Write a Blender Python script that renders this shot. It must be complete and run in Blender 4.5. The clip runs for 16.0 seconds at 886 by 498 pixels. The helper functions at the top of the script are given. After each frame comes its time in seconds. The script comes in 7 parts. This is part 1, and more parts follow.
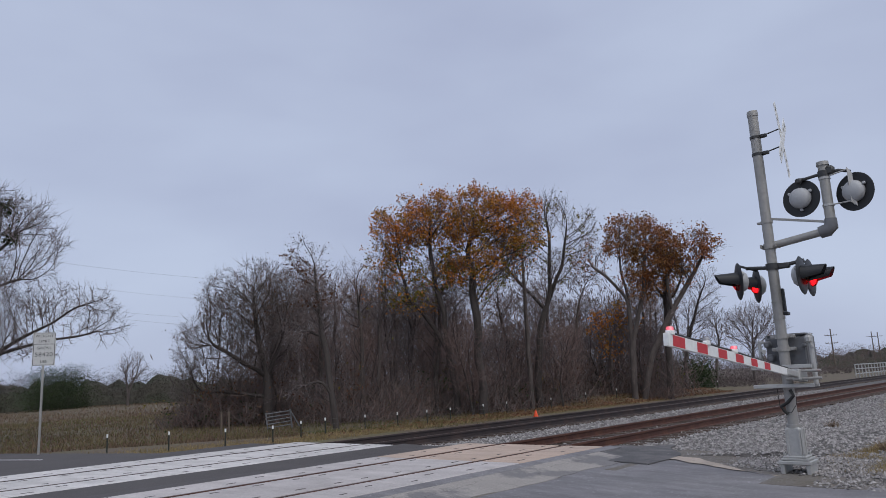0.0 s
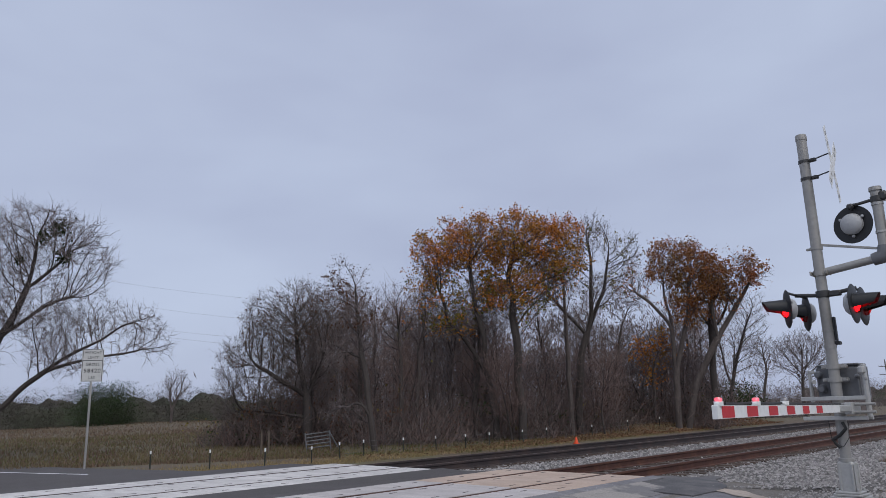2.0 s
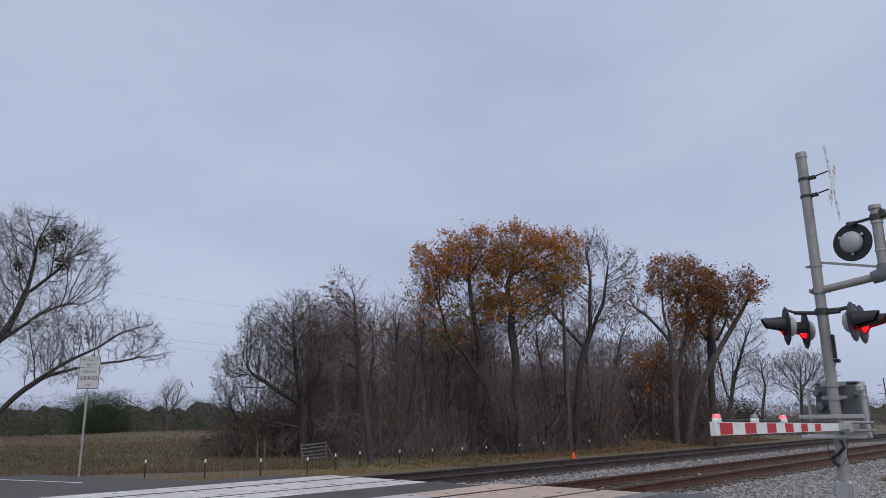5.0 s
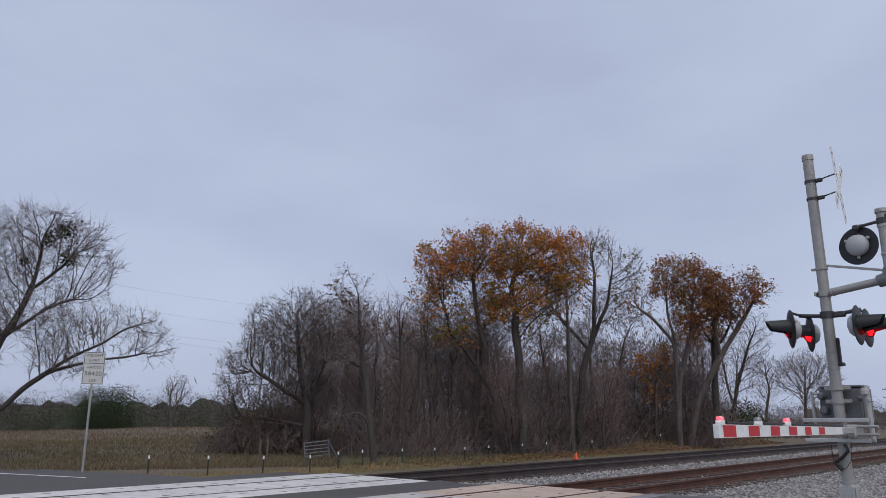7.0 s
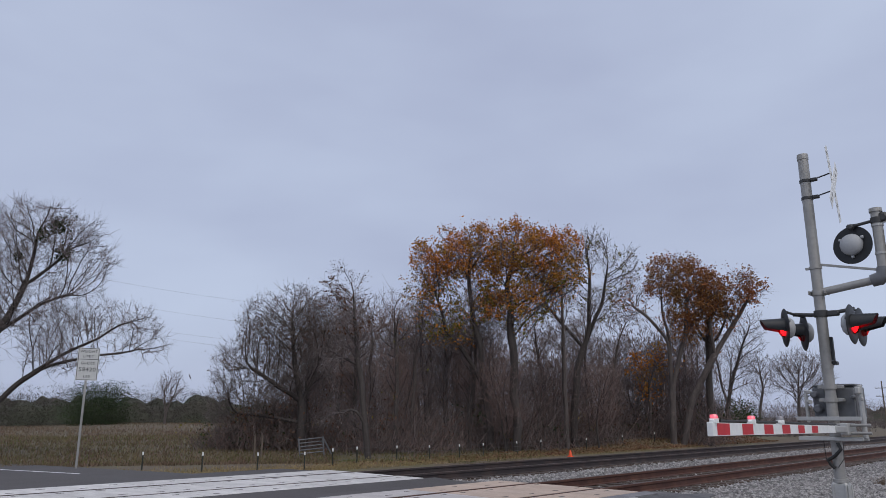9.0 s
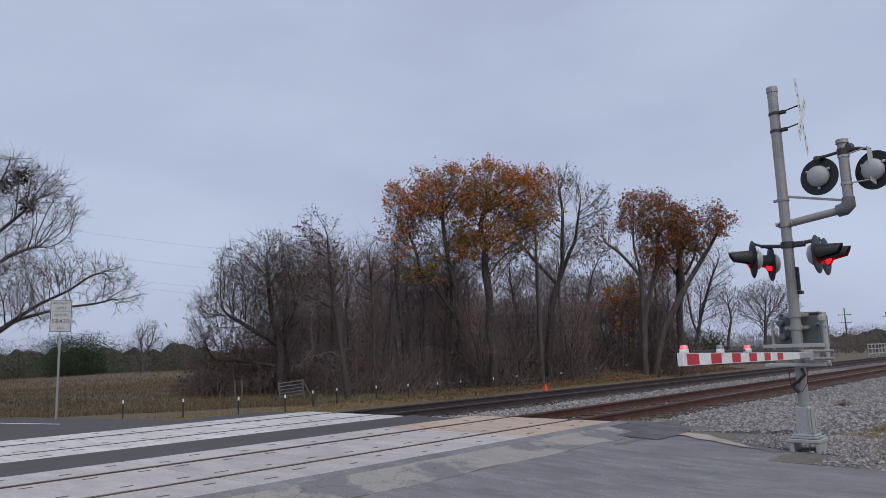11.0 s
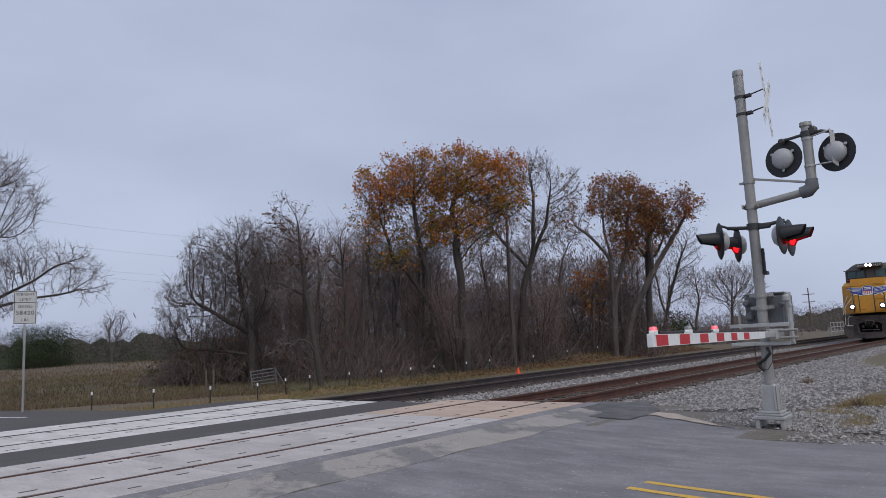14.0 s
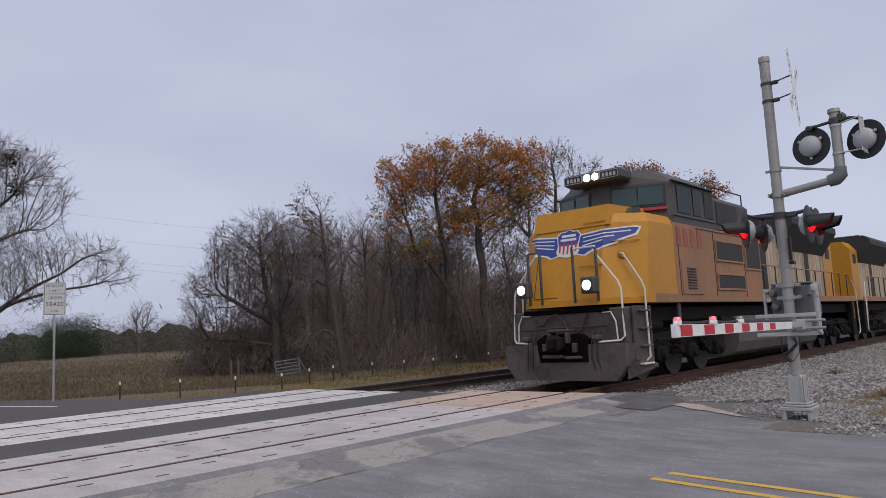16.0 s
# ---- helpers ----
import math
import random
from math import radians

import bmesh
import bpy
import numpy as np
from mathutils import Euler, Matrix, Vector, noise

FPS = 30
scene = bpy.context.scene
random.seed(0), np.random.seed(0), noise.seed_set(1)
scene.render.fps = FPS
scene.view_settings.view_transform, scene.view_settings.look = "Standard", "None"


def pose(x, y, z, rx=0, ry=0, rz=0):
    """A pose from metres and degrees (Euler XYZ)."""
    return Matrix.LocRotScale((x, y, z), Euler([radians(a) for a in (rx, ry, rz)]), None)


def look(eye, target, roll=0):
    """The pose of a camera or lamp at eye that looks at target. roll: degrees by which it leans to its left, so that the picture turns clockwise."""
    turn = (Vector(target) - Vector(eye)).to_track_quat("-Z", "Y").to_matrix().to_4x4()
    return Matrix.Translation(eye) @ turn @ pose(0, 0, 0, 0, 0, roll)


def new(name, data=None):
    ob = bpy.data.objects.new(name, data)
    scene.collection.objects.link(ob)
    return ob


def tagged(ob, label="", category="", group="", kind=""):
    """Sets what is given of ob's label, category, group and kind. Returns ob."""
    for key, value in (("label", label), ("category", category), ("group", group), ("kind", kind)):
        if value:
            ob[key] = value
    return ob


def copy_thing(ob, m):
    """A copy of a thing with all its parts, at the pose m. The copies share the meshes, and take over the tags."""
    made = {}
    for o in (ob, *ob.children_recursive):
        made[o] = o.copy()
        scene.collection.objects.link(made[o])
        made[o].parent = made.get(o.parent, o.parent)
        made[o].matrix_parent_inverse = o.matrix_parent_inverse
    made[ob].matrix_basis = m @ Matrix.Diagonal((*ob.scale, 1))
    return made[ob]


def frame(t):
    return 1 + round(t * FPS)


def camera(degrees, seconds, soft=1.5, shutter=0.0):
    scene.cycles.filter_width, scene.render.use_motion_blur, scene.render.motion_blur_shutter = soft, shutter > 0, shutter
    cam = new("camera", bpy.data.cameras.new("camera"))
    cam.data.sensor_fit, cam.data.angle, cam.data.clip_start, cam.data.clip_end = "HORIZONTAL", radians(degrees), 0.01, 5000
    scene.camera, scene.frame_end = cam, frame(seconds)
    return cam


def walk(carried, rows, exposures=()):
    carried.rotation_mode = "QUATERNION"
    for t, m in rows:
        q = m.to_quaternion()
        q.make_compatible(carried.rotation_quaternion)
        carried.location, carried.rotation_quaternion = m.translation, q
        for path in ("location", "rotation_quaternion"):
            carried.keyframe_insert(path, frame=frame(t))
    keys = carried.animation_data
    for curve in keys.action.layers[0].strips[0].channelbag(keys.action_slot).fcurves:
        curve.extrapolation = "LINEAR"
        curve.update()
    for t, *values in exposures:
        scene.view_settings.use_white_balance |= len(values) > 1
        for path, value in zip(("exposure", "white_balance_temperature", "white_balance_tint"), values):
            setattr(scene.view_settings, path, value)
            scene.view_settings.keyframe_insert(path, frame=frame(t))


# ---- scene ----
# The world: x runs along the tracks towards the train, y across them, z = 0 at the foot of the signal mast.
cam = camera(63.36, 16.0, soft=0.55)
EYE = (0.0, 0.0, 1.50)
TURNS = [
    (0.0, 100.53, 2.73, -48.79), (0.5, 101.07, 2.43, -47.88), (1.0, 101.64, 2.12, -46.91), (1.5, 102.11, 1.72, -46.18),
    (2.0, 102.47, 1.5, -45.75), (2.5, 102.77, 1.31, -45.61), (3.0, 102.99, 1.13, -45.68), (3.5, 103.18, 1.03, -45.82),
    (4.0, 103.37, 0.95, -45.96), (6.5, 103.38, 0.26, -45.76), (7.0, 103.37, 0.08, -45.75), (7.5, 103.42, -0.08, -45.85),
    (8.0, 103.56, -0.24, -46.02), (8.5, 103.57, -0.26, -46.07), (11.0, 98.45, 1.77, -47.93), (11.5, 97.83, 1.99, -48.86),
    (12.0, 97.55, 2.19, -49.57), (12.5, 97.41, 2.33, -50.04), (13.0, 97.31, 2.54, -50.26), (13.5, 97.27, 2.68, -50.25),
    (14.0, 97.2, 2.76, -50.08), (14.5, 97.08, 2.69, -49.83), (15.0, 96.84, 2.64, -49.52), (15.5, 96.62, 2.66, -49.06),
    (16.0, 96.54, 2.79, -48.31)]
walk(cam, [(t, pose(*EYE, rx, ry, rz)) for t, rx, ry, rz in TURNS],
     [(0.0, 0.0, 6420, 10), (9.0, 0.0, 6420, 10), (14.8, 0.0, 6500, 10), (15.4, 0.03, 6600, 11), (16.0, 0.08, 6800, 13)])

# ---- overcast sky and one wide, weak sun ----
world = bpy.data.worlds.new("sky")
scene.world = world
world.use_nodes = True
wn, wl = world.node_tree.nodes, world.node_tree.links
wn.clear()
w_out, w_bg = wn.new("ShaderNodeOutputWorld"), wn.new("ShaderNodeBackground")
w_sky = wn.new("ShaderNodeTexSky")
w_sky.sky_type, w_sky.sun_disc = "NISHITA", False
w_sky.sun_elevation, w_sky.sun_rotation = radians(38), radians(200)
w_sky.air_density, w_sky.dust_density = 1.0, 3.0
w_co, w_map, w_noise, w_ramp = (wn.new("ShaderNodeTexCoord"), wn.new("ShaderNodeMapping"), wn.new("ShaderNodeTexNoise"),
                                wn.new("ShaderNodeValToRGB"))
w_map.inputs["Scale"].default_value = (1.2, 1.2, 3.2)
w_noise.inputs["Scale"].default_value, w_noise.inputs["Detail"].default_value, w_noise.inputs["Roughness"].default_value = 1.6, 4, 0.45
w_ramp.color_ramp.elements[0].position, w_ramp.color_ramp.elements[0].color = 0.3, (4.8, 5.35, 7.2, 1)
w_ramp.color_ramp.elements[1].position, w_ramp.color_ramp.elements[1].color = 0.7, (6.15, 6.95, 8.8, 1)
w_mix = wn.new("ShaderNodeMixRGB")
w_mix.inputs[0].default_value = 0.92
wl.new(w_co.outputs["Generated"], w_map.inputs["Vector"])
wl.new(w_map.outputs["Vector"], w_noise.inputs["Vector"])
wl.new(w_noise.outputs["Fac"], w_ramp.inputs["Fac"])
wl.new(w_sky.outputs["Color"], w_mix.inputs[1])
wl.new(w_ramp.outputs["Color"], w_mix.inputs[2])
wl.new(w_mix.outputs["Color"], w_bg.inputs["Color"])
w_bg.inputs["Strength"].default_value = 0.088
wl.new(w_bg.outputs["Background"], w_out.inputs["Surface"])

sun = new("sun", bpy.data.lights.new("sun", "SUN"))
sun.data.energy, sun.data.angle, sun.data.color = 1.5, radians(60), (1.0, 0.94, 0.86)
sun.matrix_world = look((-20, -40, 60), (0, 0, 0))
scene.view_settings.exposure = 0.0


# ---- materials ----
def material(name, base, rough=0.7, metal=0.0, vary=0.25, grain=40.0, blotch=2.0, bump=0.15, tint=None, tint_amount=0.5,
             per_object=0.0, stretch=(1, 1, 1), per_island=0.0, spec=0.5, tint_range=(0.45, 0.68), cracks=0.0, crack_scale=0.5,
             specks=0.0, streaks=0.0):
    """A surface with grain and blotches at two scales; tint is a second colour of stains or wear."""
    m = bpy.data.materials.new(name)
    m.use_nodes = True
    n, l = m.node_tree.nodes, m.node_tree.links
    b = n["Principled BSDF"]
    b.inputs["Roughness"].default_value, b.inputs["Metallic"].default_value = rough, metal
    b.inputs["Specular IOR Level"].default_value = spec
    co, mp = n.new("ShaderNodeTexCoord"), n.new("ShaderNodeMapping")
    mp.inputs["Scale"].default_value = stretch
    l.new(co.outputs["Object"], mp.inputs["Vector"])
    fine, wide = n.new("ShaderNodeTexNoise"), n.new("ShaderNodeTexNoise")
    fine.inputs["Scale"].default_value, fine.inputs["Detail"].default_value = grain, 5
    wide.inputs["Scale"].default_value, wide.inputs["Detail"].default_value = blotch, 6
    wide.inputs["Roughness"].default_value = 0.62
    for t in (fine, wide):
        l.new(mp.outputs["Vector"], t.inputs["Vector"])
    dark = n.new("ShaderNodeMapRange")
    dark.inputs["From Min"].default_value, dark.inputs["From Max"].default_value = 0.25, 0.75
    dark.inputs["To Min"].default_value, dark.inputs["To Max"].default_value = 1 - vary, 1 + vary
    add = n.new("ShaderNodeMath")
    add.operation = "ADD"
    half = n.new("ShaderNodeMath")
    half.operation = "MULTIPLY"
    half.inputs[1].default_value = 0.5
    l.new(fine.outputs["Fac"], add.inputs[0])
    l.new(wide.outputs["Fac"], add.inputs[1])
    l.new(add.outputs[0], half.inputs[0])
    l.new(half.outputs[0], dark.inputs["Value"])
    colour = n.new("ShaderNodeMixRGB")
    colour.inputs[0].default_value = 0.0
    colour.inputs[1].default_value = (*base, 1)
    colour.inputs[2].default_value = (*(tint or base), 1)
    if tint:
        edge = n.new("ShaderNodeMapRange")
        edge.inputs["From Min"].default_value, edge.inputs["From Max"].default_value = tint_range
        edge.inputs["To Max"].default_value = tint_amount
        l.new(wide.outputs["Fac"], edge.inputs["Value"])
        l.new(edge.outputs["Result"], colour.inputs[0])
    scale = n.new("ShaderNodeVectorMath")
    scale.operation = "SCALE"
    l.new(colour.outputs["Color"], scale.inputs[0])
    factor = dark.outputs["Result"]
    for amount, kind, socket in ((per_object, "ShaderNodeObjectInfo", "Random"), (per_island, "ShaderNodeNewGeometry", "Random Per Island")):
        if amount:
            info, rng, mul = n.new(kind), n.new("ShaderNodeMapRange"), n.new("ShaderNodeMath")
            rng.inputs["To Min"].default_value, rng.inputs["To Max"].default_value = 1 - amount, 1 + amount
            l.new(info.outputs[socket], rng.inputs["Value"])
            mul.operation = "MULTIPLY"
            l.new(factor, mul.inputs[0])
            l.new(rng.outputs["Result"], mul.inputs[1])
            factor = mul.outputs[0]
    if cracks:
        # thin wandering cracks between plates
        shift, warp, cell, line, mul = (n.new("ShaderNodeTexNoise"), n.new("ShaderNodeVectorMath"), n.new("ShaderNodeTexVoronoi"),
                                        n.new("ShaderNodeMapRange"), n.new("ShaderNodeMath"))
        shift.inputs["Scale"].default_value, shift.inputs["Detail"].default_value = 1.6, 6
        l.new(mp.outputs["Vector"], shift.inputs["Vector"])
        warp.operation = "ADD"
        l.new(mp.outputs["Vector"], warp.inputs[0])
        l.new(shift.outputs["Color"], warp.inputs[1])
        cell.feature = "DISTANCE_TO_EDGE"
        cell.inputs["Scale"].default_value = crack_scale
        l.new(warp.outputs["Vector"], cell.inputs["Vector"])
        line.inputs["From Min"].default_value, line.inputs["From Max"].default_value = 0.0, 0.012
        line.inputs["To Min"].default_value, line.inputs["To Max"].default_value = 1 - cracks, 1
        l.new(cell.outputs["Distance"], line.inputs["Value"])
        mul.operation = "MULTIPLY"
        l.new(factor, mul.inputs[0])
        l.new(line.outputs["Result"], mul.inputs[1])
        factor = mul.outputs[0]
    if specks:
        # pale chips of stone in the surface
        dots, edge2, mul = n.new("ShaderNodeTexNoise"), n.new("ShaderNodeMapRange"), n.new("ShaderNodeMath")
        dots.inputs["Scale"].default_value, dots.inputs["Detail"].default_value = 26, 3
        l.new(mp.outputs["Vector"], dots.inputs["Vector"])
        edge2.inputs["From Min"].default_value, edge2.inputs["From Max"].default_value = 0.62, 0.74
        edge2.inputs["To Min"].default_value, edge2.inputs["To Max"].default_value = 1.0, 1.0 + specks
        l.new(dots.outputs["Fac"], edge2.inputs["Value"])
        mul.operation = "MULTIPLY"
        l.new(factor, mul.inputs[0])
        l.new(edge2.outputs["Result"], mul.inputs[1])
        factor = mul.outputs[0]
    if streaks:
        # pale scuffs drawn out along the way the traffic goes
        long_map, scuff, edge3, mul = n.new("ShaderNodeMapping"), n.new("ShaderNodeTexNoise"), n.new("ShaderNodeMapRange"), n.new("ShaderNodeMath")
        long_map.inputs["Scale"].default_value = (3.2, 0.9, 1.0)
        long_map.inputs["Rotation"].default_value = (0, 0, 0.12)
        l.new(co.outputs["Object"], long_map.inputs["Vector"])
        scuff.inputs["Scale"].default_value, scuff.inputs["Detail"].default_value, scuff.inputs["Roughness"].default_value = 1.0, 8, 0.7
        l.new(long_map.outputs["Vector"], scuff.inputs["Vector"])
        edge3.inputs["From Min"].default_value, edge3.inputs["From Max"].default_value = 0.4, 0.78
        edge3.inputs["To Min"].default_value, edge3.inputs["To Max"].default_value = 1.0 - streaks * 0.45, 1.0 + streaks
        l.new(scuff.outputs["Fac"], edge3.inputs["Value"])
        mul.operation = "MULTIPLY"
        l.new(factor, mul.inputs[0])
        l.new(edge3.outputs["Result"], mul.inputs[1])
        factor = mul.outputs[0]
    l.new(factor, scale.inputs["Scale"])
    l.new(scale.outputs["Vector"], b.inputs["Base Color"])
    if bump:
        bp = n.new("ShaderNodeBump")
        bp.inputs["Strength"].default_value, bp.inputs["Distance"].default_value = bump, 0.02
        l.new(half.outputs[0], bp.inputs["Height"])
        l.new(bp.outputs["Normal"], b.inputs["Normal"])
    return m


def glowing(name, colour, strength):
    m = bpy.data.materials.new(name)
    m.use_nodes = True
    b = m.node_tree.nodes["Principled BSDF"]
    b.inputs["Base Color"].default_value = (*colour, 1)
    b.inputs["Emission Color"].default_value, b.inputs["Emission Strength"].default_value = (*colour, 1), strength
    return m


def clear_glass(name, colour, opacity, rough=0.05):
    """A thin pane: coloured see-through with a glossy face."""
    m = bpy.data.materials.new(name)
    m.use_nodes = True
    n, l = m.node_tree.nodes, m.node_tree.links
    n.remove(n["Principled BSDF"])
    see, shine, mix = n.new("ShaderNodeBsdfTransparent"), n.new("ShaderNodeBsdfGlossy"), n.new("ShaderNodeMixShader")
    see.inputs["Color"].default_value = (*colour, 1)
    shine.inputs["Roughness"].default_value = rough
    shine.inputs["Color"].default_value = (0.6, 0.6, 0.6, 1)
    mix.inputs[0].default_value = opacity
    l.new(see.outputs[0], mix.inputs[1])
    l.new(shine.outputs[0], mix.inputs[2])
    l.new(mix.outputs[0], n["Material Output"].inputs["Surface"])
    return m


M_FIELD = material("field_ground", (0.115, 0.088, 0.06), 0.95, vary=0.45, grain=9, blotch=0.35, bump=0.5, tint=(0.085, 0.085, 0.035), tint_amount=0.7)
M_ASPHALT = material("old_asphalt", (0.178, 0.173, 0.182), 0.85, vary=0.3, grain=60, blotch=0.7, bump=0.25, tint=(0.2, 0.195, 0.195), tint_amount=0.6, cracks=0.1, crack_scale=0.35, specks=0.9, streaks=0.38)
M_ASPHALT_NEW = material("dark_asphalt", (0.068, 0.061, 0.06), 0.8, vary=0.3, grain=70, blotch=1.2, bump=0.2, specks=0.5)
M_POCKET = material("bolt_pocket_dark", (0.1, 0.09, 0.085), 0.9, vary=0.3, bump=0.1)
M_PATCH = material("dark_patch", (0.085, 0.083, 0.086), 0.85, vary=0.4, grain=40, blotch=1.5, bump=0.3, tint=(0.15, 0.14, 0.135), tint_amount=0.8, specks=0.6)
M_KERB = material("crumbling_edge", (0.44, 0.37, 0.31), 0.9, vary=0.35, grain=30, blotch=2.5, bump=0.4, tint=(0.2, 0.17, 0.14), tint_amount=0.8)
M_CONCRETE = material("crossing_concrete", (0.46, 0.43, 0.42), 0.85, vary=0.25, grain=30, blotch=0.9, bump=0.12, tint=(0.33, 0.305, 0.295), tint_amount=0.8, per_object=0.06, streaks=0.25, specks=-0.25)
M_CONCRETE_TAN = material("tan_crossing_concrete", (0.46, 0.355, 0.285), 0.85, vary=0.22, grain=30, blotch=0.9, bump=0.12, tint=(0.39, 0.31, 0.26), tint_amount=0.8, per_object=0.06, streaks=0.25, specks=-0.25)
M_CONCRETE_PALE = material("pale_crossing_concrete", (0.58, 0.56, 0.545), 0.85, vary=0.25, grain=30, blotch=0.8, bump=0.12, tint=(0.38, 0.365, 0.355), tint_amount=0.8, per_object=0.06, streaks=0.25, specks=-0.25)
M_APRON = material("patched_apron", (0.3, 0.28, 0.26), 0.9, vary=0.3, grain=40, blotch=1.1, bump=0.3, tint=(0.15, 0.145, 0.147), tint_amount=0.95, tint_range=(0.47, 0.56), cracks=0.35, crack_scale=0.9, specks=0.3)
M_RUST = material("rusty_rail", (0.08, 0.034, 0.025), 0.75, 0.2, vary=0.35, grain=25, blotch=3, bump=0.15, tint=(0.13, 0.06, 0.035))
M_RAILDARK = material("dark_rail", (0.05, 0.04, 0.04), 0.7, 0.3, vary=0.3, grain=25, blotch=3, bump=0.15, tint=(0.085, 0.055, 0.045))
M_RAILHEAD = material("rail_head_steel", (0.11, 0.075, 0.062), 0.45, 0.5, vary=0.25, grain=30, blotch=3, bump=0.05)
M_RUBBER = material("flangeway_rubber", (0.03, 0.025, 0.025), 0.85, vary=0.3, bump=0.1)
M_TIE = material("creosoted_tie", (0.07, 0.05, 0.04), 0.9, vary=0.4, grain=18, blotch=4, bump=0.5, per_object=0.3, stretch=(6, 1, 6))
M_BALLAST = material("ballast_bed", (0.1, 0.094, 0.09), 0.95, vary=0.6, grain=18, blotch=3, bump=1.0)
M_STONE = material("ballast_stone", (0.25, 0.238, 0.232), 0.9, vary=0.25, grain=20, blotch=3, bump=0.3, per_island=0.55)
M_DIRT = material("dirt_shoulder", (0.16, 0.146, 0.13), 0.95, vary=0.6, grain=22, blotch=1.5, bump=0.9, tint=(0.08, 0.068, 0.05), tint_amount=0.9, specks=1.0)
M_YELLOW_LINE = material("yellow_road_paint", (0.62, 0.38, 0.06), 0.8, vary=0.3, grain=40, blotch=6, bump=0.1, tint=(0.3, 0.22, 0.1), tint_amount=0.7)
M_WHITE_LINE = material("white_road_paint", (0.72, 0.72, 0.72), 0.8, vary=0.2, grain=40, blotch=6, bump=0.1)
M_GALV = material("galvanised_pipe", (0.34, 0.335, 0.32), 0.55, 0.35, vary=0.2, grain=20, blotch=2.5, bump=0.05, tint=(0.25, 0.24, 0.225), tint_amount=0.7)
M_ALU = material("cast_aluminium", (0.42, 0.42, 0.41), 0.5, 0.4, vary=0.18, grain=25, blotch=4, bump=0.06)
M_GREYBOX = material("grey_cabinet_paint", (0.15, 0.155, 0.165), 0.55, 0.1, vary=0.2, grain=15, blotch=3, bump=0.05, tint=(0.12, 0.12, 0.12))
M_STEEL = material("dark_steel", (0.06, 0.06, 0.06), 0.5, 0.4, vary=0.25, bump=0.05)
M_BLACK = material("black_signal_paint", (0.014, 0.015, 0.017), 0.5, vary=0.2, grain=20, bump=0.03)
M_LAMPBACK = material("grey_lamp_housing", (0.38, 0.39, 0.4), 0.5, vary=0.12, bump=0.03)
M_WHITE = material("white_retroreflective", (0.72, 0.73, 0.72), 0.5, vary=0.1, grain=20, blotch=5, bump=0.03)
M_RED = material("red_retroreflective", (0.5, 0.022, 0.03), 0.5, vary=0.12, grain=20, blotch=5, bump=0.03)
M_LAMP_LIT = glowing("lit_red_lamp", (1.0, 0.02, 0.035), 6.0)
M_LAMP_TIP = glowing("lit_arm_lamp", (1.0, 0.06, 0.1), 2.2)
M_LENS = clear_glass("red_lens", (1.0, 0.16, 0.16), 0.05)
M_LENS_CLEAR = clear_glass("frosted_lens", (0.75, 0.72, 0.72), 0.35, 0.3)
M_CABLE = material("black_cable", (0.02, 0.02, 0.02), 0.6, vary=0.2, bump=0.02)
M_SIGN = material("white_sign_face", (0.5, 0.51, 0.5), 0.5, vary=0.1, grain=15, blotch=4, bump=0.02)
M_INK = material("black_sign_ink", (0.02, 0.02, 0.022), 0.6, vary=0.1, bump=0.0)
M_TPOST = material("green_steel_post", (0.03, 0.035, 0.028), 0.7, 0.2, vary=0.3, bump=0.1)
M_WIRE = material("fence_wire", (0.1, 0.095, 0.09), 0.6, 0.4, vary=0.2, bump=0.0)
M_CONE = material("orange_marker", (0.85, 0.1, 0.03), 0.6, vary=0.1, bump=0.02)
M_POLEWOOD = material("weathered_pole", (0.12, 0.095, 0.075), 0.9, vary=0.3, grain=20, bump=0.3, stretch=(3, 3, 0.5))


